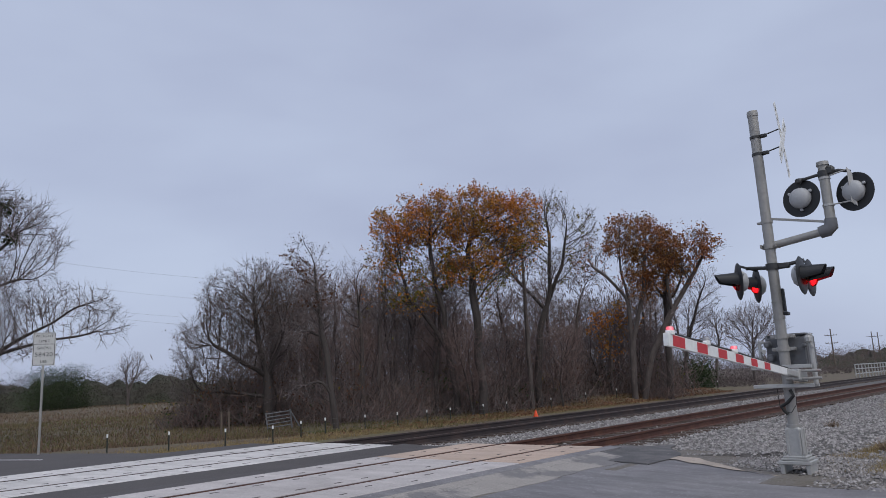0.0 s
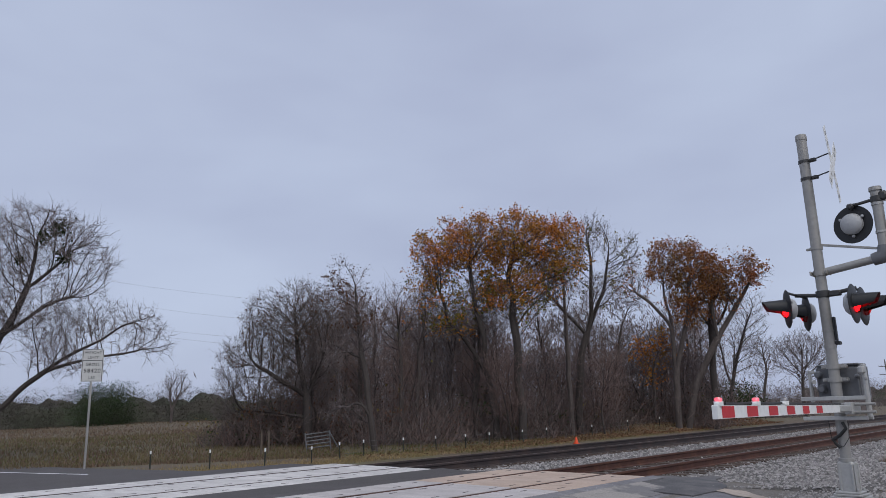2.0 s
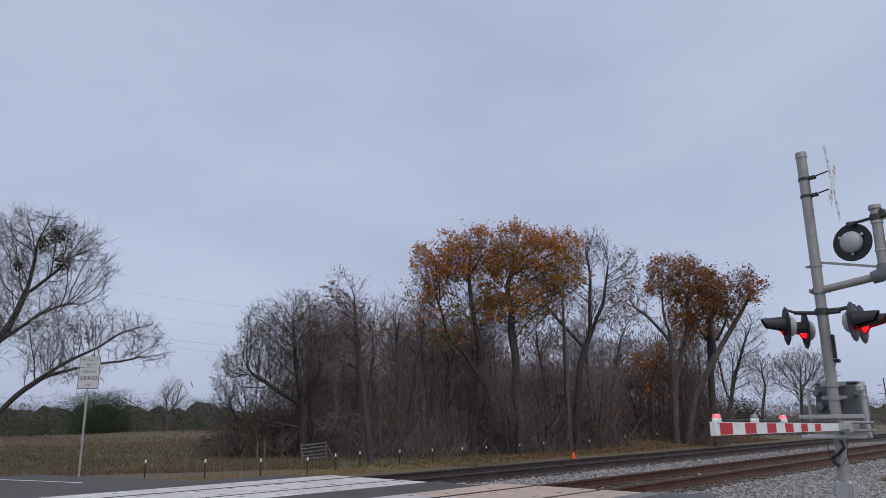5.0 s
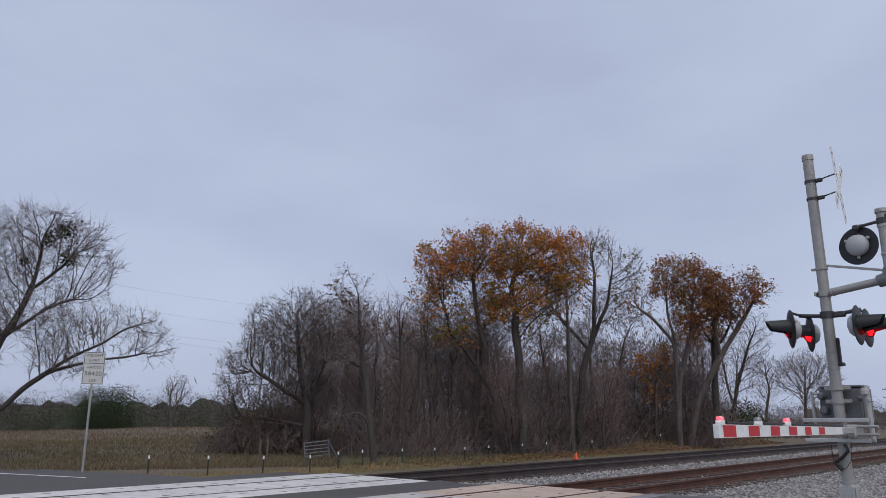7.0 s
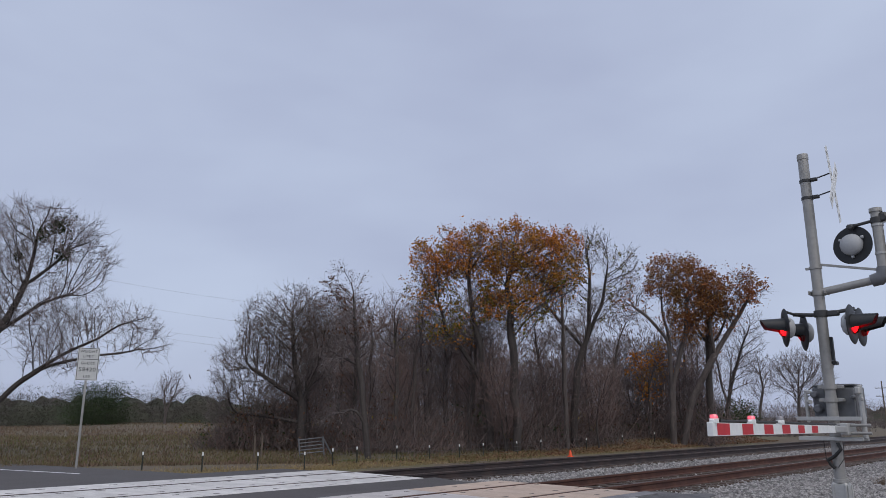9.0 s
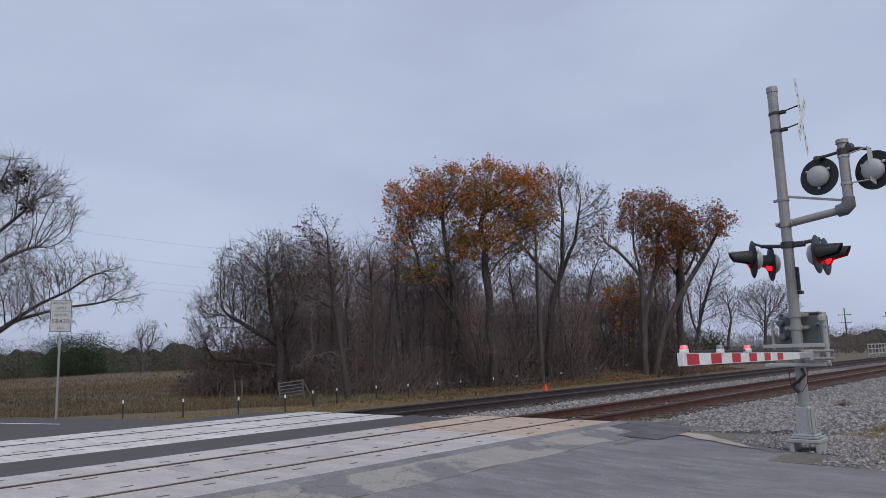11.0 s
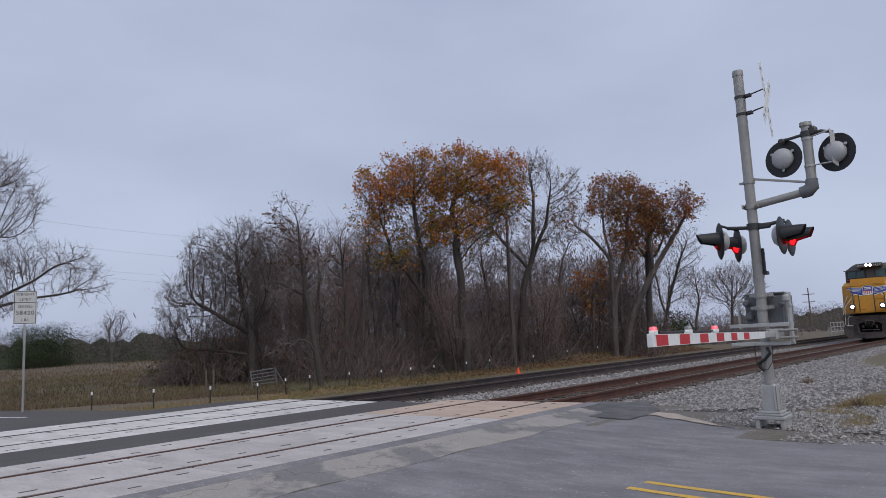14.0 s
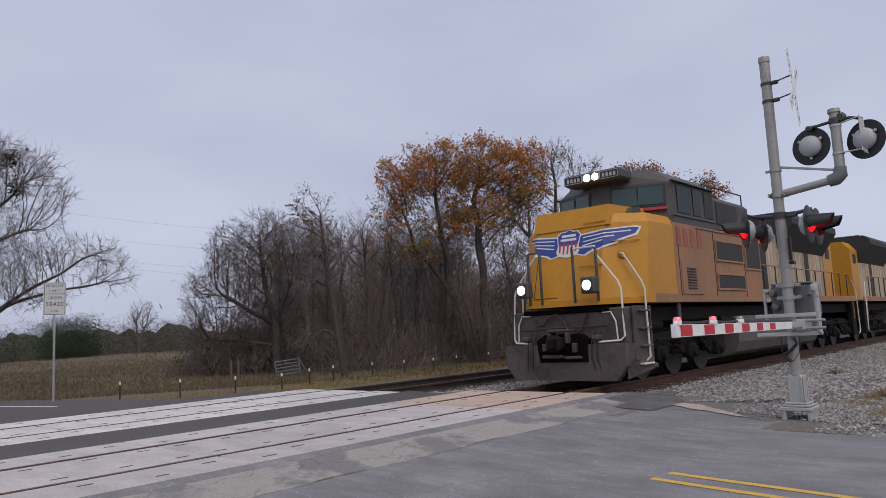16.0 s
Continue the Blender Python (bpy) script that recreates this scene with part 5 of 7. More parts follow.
def undergrowth():
    r = random.Random(17)

    def edge(az):
        return 29.5 if az > 53 else 26 if az > 46 else 26.5 if az > 42 else 29 if az > 36 else 32 if az > 31 else 37.5
    hubs = []
    for _ in range(420):
        az = r.uniform(23.5, 56.5)
        hubs.append((az, edge(az) + 1.6 + 12 * r.random() ** 1.2, 0.3 + 1.7 * r.random() ** 2.5))

    for _ in range(90):
        az = r.uniform(55, 60.5)
        hubs.append((az, 29 + 3 * r.random(), 0.35 + 1.3 * r.random() * (61 - az) / 6))

    def zone(q):
        az, d, h = hubs[int(q.random() * len(hubs))]
        x, y, z = place(az, d)
        return x + q.gauss(0, 0.55), y + q.gauss(0, 0.55), h
    for name, mat, count, label in (("undergrowth", M_TWIG_DARK, 11000, "tangle of thin grey-brown stems under the trees"),
                                    ("undergrowth", M_TWIG_RED, 7000, "tangle of thin reddish stems under the trees")):
        s = Shape()
        twig_cloud(r, s, count, zone, 1.7, 0.011, 0.75, 0.45)
        tagged(new(name, s.mesh(name, mat)), label, "undergrowth", "", "stuff")
    for name, mat, count, label in (("dead_leaves", M_LEAF_BROWN, 9000, "sparse dry brown leaves on the undergrowth"),
                                    ("green_leaves", M_LEAF_GREEN, 5000, "sparse dark green leaves low in the wood"),
                                    ("yellow_leaves", M_LEAF_YELLOW, 1500, "sparse yellow-green leaves low in the wood")):
        tips = []
        spots = [(zone(r), r.uniform(0.2, 2.6)) for _ in range(90)]
        for k in range(count // 4):
            (x, y, h), z = spots[k % 90]
            tips.append(Vector((x + r.gauss(0, 0.7), y + r.gauss(0, 0.7), ground_z(x, y) + abs(z * h + r.gauss(0, 0.45)) * (0.6 if "green" in name else 1))))
        s = leaves_on(r, tips, 1.0, 0.05, 4, 0.15)
        tagged(new(name, s.mesh(name, mat)), label, "foliage", "", "stuff")
    # leaf litter on the bank below the wood
    s = Shape()
    for _ in range(11000):
        x, y = r.uniform(13, 46), 16.2 + abs(r.gauss(0, 1.6))
        if r.random() > smooth_step(14, 24, x) * 0.9 + 0.1:
            continue
        c = Vector((x, y, ground_z(x, y) + 0.015 + 0.03 * r.random()))
        u, w = Vector((r.gauss(0, 1), r.gauss(0, 1), r.gauss(0, .4))).normalized() * 0.05, Vector((r.gauss(0, 1), r.gauss(0, 1), r.gauss(0, .4))).normalized() * 0.04
        s.add([c - u, c + w, c + u, c - w], [(0, 1, 2, 3)])
    tagged(new("leaf_litter", s.mesh("leaf_litter", M_LEAF_LITTER)), "fallen russet leaves on the bank", "leaf litter", "", "stuff")


undergrowth()

M_GRASS_DRY = leaf_material("dry_field_grass", (0.185, 0.128, 0.092), (0.15, 0.118, 0.072))
M_GRASS_TAN = leaf_material("tan_verge_grass", (0.36, 0.27, 0.15), (0.24, 0.19, 0.09))
M_GRASS_GREEN = leaf_material("green_winter_grass", (0.12, 0.125, 0.048), (0.19, 0.155, 0.08))


def grass(name, mat, label, count, zone, height, width, seed):
    r = random.Random(seed)
    s = Shape()
    for _ in range(count):
        x, y, k = zone(r)
        z = ground_z(x, y) - 0.02 if y > 8 else -0.03 - 0.35 * smooth_step(11.5, 30, x) - 0.25 * (1 - smooth_step(-1, 2.4, y))
        a = r.random() * 6.28
        h = height * k * r.uniform(0.5, 1.3)
        w = Vector((math.cos(a), math.sin(a), 0)) * width * (0.5 + k * 0.5)
        tip = Vector((x + r.gauss(0, 0.35) * h, y + r.gauss(0, 0.35) * h, z + h))
        s.add([Vector((x, y, z)) - w, Vector((x, y, z)) + w, tip], [(0, 1, 2)])
    tagged(new(name, s.mesh(name, mat)), label, "grass", "", "stuff")


def fan(q, a0, a1, d0, d1, power=1.0):
    az, d = q.uniform(a0, a1), d0 + (d1 - d0) * q.random() ** power
    return d * math.cos(radians(az)), d * math.sin(radians(az)), max(1.0, d / 30) ** 0.4


def far_field(q):
    x, y, k = fan(q, 52, 84, 23, 110, 1.6)
    return x, y, k


def verge(q):
    t = q.random()
    x = 6 + 30 * t ** 1.6
    y0 = 16.0 + max(0, 8.6 - x) * 1.25
    return x, y0 + abs(q.gauss(0, 1.3)) + 0.1, 0.7


def shoulder(q):
    x = 11.2 + 6.5 * q.random() ** 1.4
    y = 1.9 + 0.42 * (min(x, 13.6) - 11.0) + q.gauss(0, 0.3) - 0.05 * max(0, x - 13.6)
    return x, y, 0.5 + 0.5 * max(0.0, noise.noise((x * 1.2, y * 2.0, 4)))


grass("field_grass", M_GRASS_DRY, "dry reddish-brown grass of the field", 42000, far_field, 0.12, 0.022, 1)
grass("green_grass", M_GRASS_GREEN, "low green winter grass beside the wood", 26000, lambda q: fan(q, 36, 80, 23.5, 46, 1.3), 0.13, 0.012, 2)
grass("verge_grass", M_GRASS_TAN, "dead tan grass along the road verge", 26000, verge, 0.11, 0.013, 3)
grass("shoulder_grass", M_GRASS_TAN, "dead tan grass tufts on the gravel shoulder", 11000, shoulder, 0.13, 0.007, 4)


def dry_tuft(x, y, z, seed):
    r = random.Random(seed)
    s = Shape()
    for _ in range(130):
        d = Vector((r.gauss(0, 0.6), r.gauss(0, 0.6), 1)).normalized()
        p = Vector((r.gauss(0, 0.05), r.gauss(0, 0.05), 0))
        w = Vector((r.gauss(0, 1), r.gauss(0, 1), 0)).normalized() * 0.006
        s.add([p - w, p + w, p + d * r.uniform(0.15, 0.34)], [(0, 1, 2)])
    ob = tagged(new("weed_tuft", s.mesh("weed_tuft", M_GRASS_DRY)), "dry brown weed tuft growing in the ballast", "weed", "weeds in the ballast")
    ob.matrix_world = pose(x, y, z)


dry_tuft(19.1, 4.6, -0.02, 1)
dry_tuft(14.5, 2.7, -0.05, 2)
dry_tuft(23.5, 3.4, -0.1, 3)


# ---- far woods and other distant things ----
def far_woods(name, mat, label, seed, count, a0, a1, d0, d1, h0, h1, size, upright=0.0, width=0.6):
    """A distant belt of trees as many small leaf and twig flakes in uneven clumps."""
    r = random.Random(seed)
    s = Shape()
    clumps = []
    for _ in range(max(12, count // 60)):
        az, d = r.uniform(a0, a1), r.uniform(d0, d1)
        clumps.append((az, d, r.uniform(h0, h1), r.uniform(0.5, 1.2)))
    for k in range(count):
        az, d, h, w = clumps[k % len(clumps)]
        x, y, z = place(az, d)
        t = r.random()
        spread = w * h * 0.42 * math.sin(math.pi * min(1, 0.12 + 0.85 * t)) ** 0.6
        c = Vector((x + r.gauss(0, 0.6) * spread, y + r.gauss(0, 0.6) * spread, z + h * t))
        u = Vector((r.gauss(0, 1), r.gauss(0, 1), r.gauss(0, 1) + upright * 3)).normalized() * size * r.uniform(0.5, 1.4)
        v = u.cross(Vector((r.gauss(0, 1), r.gauss(0, 1), r.gauss(0, 1)))).normalized() * size * width
        s.add([c - u, c + v, c + u, c - v], [(0, 1, 2, 3)])
    tagged(new(name, s.mesh(name, mat)), label, "far woods", "", "stuff")


def woodland_mass(name, mat, label, seed, a0, a1, dist, depth, h):
    """The closed inner body of a far belt: a low mass with a ragged lumpy top."""
    s = Shape()
    n, m = int((a1 - a0) * dist / 57.3 / 0.7), 7
    pts = []
    for i in range(n + 1):
        az = a0 + (a1 - a0) * i / n
        for j in range(m):
            t = j / (m - 1)
            x, y, z = place(az, dist + depth * t)
            q = Vector((x * 0.23, y * 0.23, seed * 7.0))
            lump = 0.75 + 0.45 * noise.noise(q) + 0.3 * noise.noise(q * 4)
            pts.append(Vector((x, y, z - 0.1 + h * math.sin(math.pi * min(t + 0.001, 0.999)) ** 0.5 * lump)))
    s.add(pts, [(i * m + j, i * m + j + 1, (i + 1) * m + j + 1, (i + 1) * m + j) for i in range(n) for j in range(m - 1)])
    tagged(new(name, s.mesh(name, mat)), label, "far woods", "", "stuff")


M_SCRUB = material("dense_winter_scrub", (0.06, 0.055, 0.045), 0.95, vary=0.6, grain=1.6, blotch=0.12, bump=1.0, tint=(0.03, 0.042, 0.022), tint_amount=0.9, spec=0.1)
woodland_mass("scrub_belt", M_SCRUB, "dense dark scrub belt beyond the field", 1, 55, 87, 92, 20, 3.7)
woodland_mass("scrub_belt", M_SCRUB, "dense grey-brown tree belt along the railway", 2, -9, 18, 195, 40, 4.6)
far_woods("far_woods", M_LEAF_GREEN, "tall dark evergreens at the far side of the field", 10, 14000, 67.3, 70.6, 84, 92, 3.4, 4.8, 0.07)
far_woods("far_woods", M_SCRUB, "distant belt of dark evergreen scrub beyond the field", 1, 40000, 56, 86, 85, 112, 1.6, 4.0, 0.08)
far_woods("far_woods", M_TWIG_DARK, "distant belt of bare grey-brown trees beyond the field", 2, 42000, 55, 86, 96, 125, 2.4, 5.2, 0.16, 0.35, 0.12)
far_woods("far_woods", M_SCRUB, "distant reddish-brown scrub beyond the field", 3, 30000, 55, 86, 84, 108, 1.2, 3.2, 0.1, 0.3, 0.2)
far_woods("far_woods", M_TWIG, "distant belt of bare trees along the railway", 4, 42000, -8, 17, 190, 250, 4, 6.6, 0.24, 0.4, 0.12)
far_woods("far_woods", M_TWIG_RED, "distant belt of reddish bare trees along the railway", 5, 30000, -8, 17, 180, 240, 3, 5.4, 0.24, 0.4, 0.12)
far_woods("far_woods", M_TWIG, "bare scrub beside the railway past the wood", 6, 40000, 14, 26, 62, 100, 1.4, 3.4, 0.14, 0.5, 0.09)
far_woods("far_woods", M_LEAF_GREEN, "dark evergreen scrub beside the railway past the wood", 7, 9000, 21, 25.5, 50, 60, 1.2, 2.6, 0.06)
far_woods("far_woods", M_TWIG_RED, "deep bare thicket at the back of the wood", 8, 28000, 24.5, 56, 41, 58, 3.0, 8.0, 0.2, 0.7, 0.13)
far_woods("far_woods", M_TWIG, "dense grey thicket at the back of the wood", 9, 26000, 24.5, 57, 40, 58, 3.0, 7.4, 0.2, 0.7, 0.13)
far_woods("far_woods", M_TWIG_DARK, "low dry brush on the far side of the railway", 12, 14000, 17.5, 24, 54, 80, 0.3, 0.9, 0.09, 0.4, 0.12)
far_woods("far_woods", M_TWIG_DARK, "low dry brush along the railway farther off", 13, 12000, 9.8, 17, 105, 150, 0.4, 1.1, 0.13, 0.4, 0.12)
tree("bare_tree", "lone bare tree standing in the far field", 64.5, 80, 301, 0.16, [[(0.0, 1.8), (-0.3, 4.0)], [(0.0, 1.8), (0.7, 3.6)]], [(0.3, 4.6, 1.5, 1.7)], 260, 0.4, 0.55, twig_r=0.009, tip_r=0.012, group="")


def utility_pole(az, dist, h, arms):
    ob = thing("utility_pole", "dark wooden utility pole with cross-arms", "utility pole", "utility poles", pose(*place(az, dist), 0, 0, az + 70))
    s = Shape()
    s.tube([(0, 0, -0.2), (0, 0, h)], [0.14, 0.09], 10)
    part("pole", s, M_POLEWOOD, ob, smooth=True)
    for z in arms:
        s = Shape()
        s.box((0, 0.11, z), (2.2, 0.08, 0.1), 0.02)
        part("cross_arm", s, M_POLEWOOD, ob)
        for x in (-1.05, -0.55, 0.55, 1.05):
            q = Shape()
            q.lathe([(0.05, 0), (0.07, 0.06), (0.04, 0.14), (0, 0.15)], (x, 0.14, z + 0.07), (0, 0, 1), 8)
            part("insulator", q, M_LAMPBACK, ob)
    return ob


utility_pole(12.84, 150, 7.6, (6.4, 5.0))
utility_pole(10.4, 200, 8.4, (7.2,))
utility_pole(10.05, 200, 8.2, (7.2,))
utility_pole(7.4, 230, 9.0, (8.0,))


def bridge_railing():
    ob = thing("bridge_railing", "grey steel railing beside the railway", "railing")
    x0, x1, y = 77, 112, 15.9
    for z in (0.55, 1.0, 1.42):
        s = Shape()
        s.box(((x0 + x1) / 2, y, z - 0.1), (x1 - x0, 0.07, 0.09), 0.01)
        part("rail_bar", s, M_ALU, ob)
    n = 24
    for i in range(n + 1):
        s = Shape()
        s.box((x0 + (x1 - x0) * i / n, y, 0.6), (0.09, 0.09, 1.5), 0.01)
        part("post", s, M_ALU, ob)


bridge_railing()


def farm_gate():
    ob = thing("farm_gate", "grey tubular steel farm gate leaning in the fence", "gate", "", pose(15.9, 21.6, ground_z(15.9, 21.6), 0, -6, -42))
    for z in (0.12, 0.24, 0.36, 0.48, 0.6):
        s = Shape()
        s.tube([(-0.5, 0, z), (0.35, 0, z)], 0.02, 8)
        part("bar", s, M_GREYBOX, ob)
    for x in (-0.5, 0.35):
        s = Shape()
        s.tube([(x, 0, 0), (x, 0, 0.65)], 0.025, 8)
        part("upright", s, M_GREYBOX, ob)
    s = Shape()
    s.tube([(0.35, 0, 0.62), (0.6, 0.1, 0.0)], 0.025, 8)
    part("stay", s, M_GREYBOX, ob)
    g = thing("gate_post", "pair of weathered wooden gate posts in the grass", "post", "", pose(13.6, 21.6, ground_z(13.6, 21.6)))
    for x in (-0.12, 0.14):
        s = Shape()
        s.tube([(x, 0, -0.1), (x * 1.1, 0, 0.75)], 0.035, 8)
        part("post", s, M_POLEWOOD, g)


farm_gate()


def marker_cone():
    ob = thing("marker_cone", "small bright orange marker cone on the bank", "cone", "", pose(23.3, 15.8, 0.06))
    s = Shape()
    s.lathe([(0.0, 0.24), (0.025, 0.235), (0.08, 0.03), (0.08, 0.0)], (0, 0, 0), (0, 0, 1), 16)
    part("cone", s, M_CONE, ob, smooth=True)
    s = Shape()
    s.box((0, 0, 0.012), (0.18, 0.18, 0.025), 0.01)
    part("foot", s, M_CONE, ob)


marker_cone()


def power_lines():
    for k, (z0, z1) in enumerate(((32.1, 21.7), (28.3, 17.3), (23.8, 14.0), (23.2, 11.9))):
        a, b = Vector(place(80, 160)), Vector(place(46, 150))
        pts = [a.lerp(b, i / 12) + Vector((0, 0, z0 + (z1 - z0) * i / 12 - 2.2 * math.sin(math.pi * i / 12))) for i in range(13)]
        s = Shape()
        s.tube(pts, 0.011, 4)
        tagged(new("power_line", s.mesh("power_line", M_WIRE)), "thin power line strung high behind the trees", "cable", "power lines")


def line_pole(az, dist, tops):
    ob = thing("transmission_pole", "tall wooden pole that carries the power lines", "utility pole", "transmission poles", pose(*place(az, dist), 0, 0, az))
    s = Shape()
    s.tube([(0, 0, -0.2), (0, 0, max(tops) + 0.6)], [0.35, 0.2], 12)
    part("pole", s, M_POLEWOOD, ob, smooth=True)
    for z in tops:
        s = Shape()
        s.box((0, 0, z - 0.12), (0.3, 3.0, 0.16), 0.02)
        part("cross_arm", s, M_POLEWOOD, ob)


power_lines()
line_pole(80, 160, (32.1, 28.3, 23.8, 23.2))
line_pole(46, 150, (21.7, 17.3, 14.0, 11.9))


# ---- the train ----
M_YELLOW = material("locomotive_yellow", (0.48, 0.212, 0.006), 0.5, vary=0.16, grain=7, blotch=1.1, bump=0.03, tint=(0.33, 0.16, 0.012), tint_amount=0.6)
M_FADED = material("faded_dirty_yellow", (0.31, 0.155, 0.08), 0.7, vary=0.2, grain=5, blotch=0.8, bump=0.04, tint=(0.19, 0.115, 0.07), tint_amount=0.85, stretch=(1, 1, 0.3))
M_STREAKED = material("streaked_hood_paint", (0.5, 0.4, 0.28), 0.75, vary=0.35, grain=4, blotch=1.8, bump=0.04, tint=(0.12, 0.1, 0.085), tint_amount=0.95, stretch=(2.2, 1, 0.18))
M_CABGREY = material("locomotive_grey", (0.056, 0.053, 0.054), 0.6, vary=0.2, grain=8, blotch=1.2, bump=0.04, tint=(0.04, 0.037, 0.036))
M_ROOF = material("sooty_roof", (0.026, 0.026, 0.028), 0.75, vary=0.3, grain=8, blotch=1.5, bump=0.06)
M_UNDER = material("grimy_underframe", (0.01, 0.009, 0.009), 0.8, 0.1, vary=0.4, grain=14, blotch=3, bump=0.2, tint=(0.022, 0.016, 0.014), spec=0.15)
# near-black colour that holds the shade of hollows built as solid blocks
M_RECESS_SHADE = material("painted_recess_shade", (0.006, 0.005, 0.005), 1.0, vary=0.3, grain=14, bump=0.1, spec=0.05)
M_PLOW = material("worn_plow_paint", (0.1, 0.08, 0.073), 0.7, 0.1, vary=0.3, grain=10, blotch=2, bump=0.08, tint=(0.03, 0.024, 0.021), tint_amount=0.9)
M_PILOT = material("oily_pilot_paint", (0.08, 0.064, 0.06), 0.65, 0.1, vary=0.4, grain=12, blotch=2.5, bump=0.15, tint=(0.025, 0.02, 0.018), tint_amount=0.85)
M_TANK = material("dusty_tank_paint", (0.085, 0.078, 0.075), 0.75, vary=0.25, grain=8, blotch=1.5, bump=0.06, tint=(0.13, 0.115, 0.1))
M_RAILWHITE = material("white_handrail_paint", (0.6, 0.58, 0.53), 0.6, vary=0.15, bump=0.02)
M_GRILLE = material("dark_grille", (0.035, 0.033, 0.032), 0.7, 0.2, vary=0.3, grain=20, bump=0.2)
M_BLUE = material("blue_emblem_paint", (0.025, 0.045, 0.24), 0.55, vary=0.12, bump=0.0)
M_EMBLEM_WHITE = material("white_emblem_paint", (0.6, 0.6, 0.58), 0.55, vary=0.1, bump=0.0)
M_EMBLEM_RED = material("red_emblem_paint", (0.4, 0.04, 0.05), 0.55, vary=0.12, bump=0.0)
M_NUMBER = material("faded_red_number", (0.3, 0.085, 0.065), 0.7, vary=0.25, blotch=4, bump=0.0)
M_WINDOW = material("dark_cab_glass", (0.03, 0.06, 0.06), 0.08, vary=0.1, bump=0.0)
M_SIDEGLASS = material("shaded_side_glass", (0.012, 0.014, 0.015), 0.4, vary=0.3, blotch=2, bump=0.0, spec=0.25)
M_HEADLIGHT = glowing("lit_headlight", (1.0, 0.94, 0.84), 18.0)
M_WHEEL = material("wheel_steel", (0.045, 0.037, 0.033), 0.6, 0.5, vary=0.3, bump=0.1)


def bar_number(parent, mat, label, origin, along, up, width, height, count, out):
    """Plain upright bars the size of painted figures, each a part."""
    along, up, out = Vector(along), Vector(up), Vector(out)
    step = width / count
    for i in range(count):
        o = Vector(origin) + along * (i * step)
        w = step * 0.62
        s = Shape()
        s.extrude([(0, 0), (w, 0), (w, height), (0, height)], o, along, up, out)
        part("number_bar", s, mat, parent, label)


def wing(s, side, grow_by, zc):
    """Half of the emblem on the nose: a tapered wing; side +1 or -1 in y."""
    g = grow_by
    k = 1.2
    return [(y * k, z * 1.08) for y, z in ((side * (0.17 - g), -0.25 - g), (side * (0.34 + g), -0.3 - g), (side * (0.44 + g), -0.24 - g), (side * (0.62 + g), -0.2 - g),
            (side * (0.86 + g), -0.1 - g), (side * (0.9 + g), -0.04 - g), (side * (1.12 + g), 0.06 - g), (side * (1.17 + g), 0.17 + g * 0.6), (side * (1.1 + g), 0.19 + g), (side * (0.17 - g), 0.09 + g))]


def nose_x(y, z=2.4):
    """How far back the nose face lies: flat in the middle, swept at the corners, leaning back towards the top."""
    a, front = abs(y), 0.06 + 0.3 * (z - 1.66)
    corner = 0.93 + 0.16 * (z - 1.66)
    return front if a <= 0.85 else front + (a - 0.85) / 0.69 * (corner - front)


def on_nose(outline, z0, lift):
    """Points of a flat outline laid on the swept nose face."""
    return [Vector((nose_x(y, z0 + z) - lift, y, z0 + z)) for y, z in outline]


def decal(ob, name, outline, z0, lift, mat, label=""):
    """A painted shape on the nose, cut where the face bends."""
    s = Shape()
    pts = []
    n = len(outline)
    for i in range(n):
        (y0, z0_), (y1, z1_) = outline[i], outline[(i + 1) % n]
        pts.append((y0, z0_))
        for b in (-0.85, 0.85):
            if (y0 - b) * (y1 - b) < 0:
                t = (b - y0) / (y1 - y0)
                pts.append((b, z0_ + (z1_ - z0_) * t))
    for lo, hi in ((-9, -0.85), (-0.85, 0.85), (0.85, 9)):
        cell = [p for p in pts if lo - 1e-6 <= p[0] <= hi + 1e-6]
        if len(cell) >= 3:
            vs = on_nose(cell, z0, lift)
            s.add(vs, [tuple(range(len(vs)))])
    if not s.f:
        return None
    bm = bmesh.new()
    me = s.mesh(name, mat)
    bm.from_mesh(me)
    bmesh.ops.recalc_face_normals(bm, faces=bm.faces)
    bmesh.ops.triangulate(bm, faces=bm.faces)
    bm.to_mesh(me)
    bm.free()
    d = new(name, me)
    d.parent = ob
    if label:
        d["label"] = label
    return d


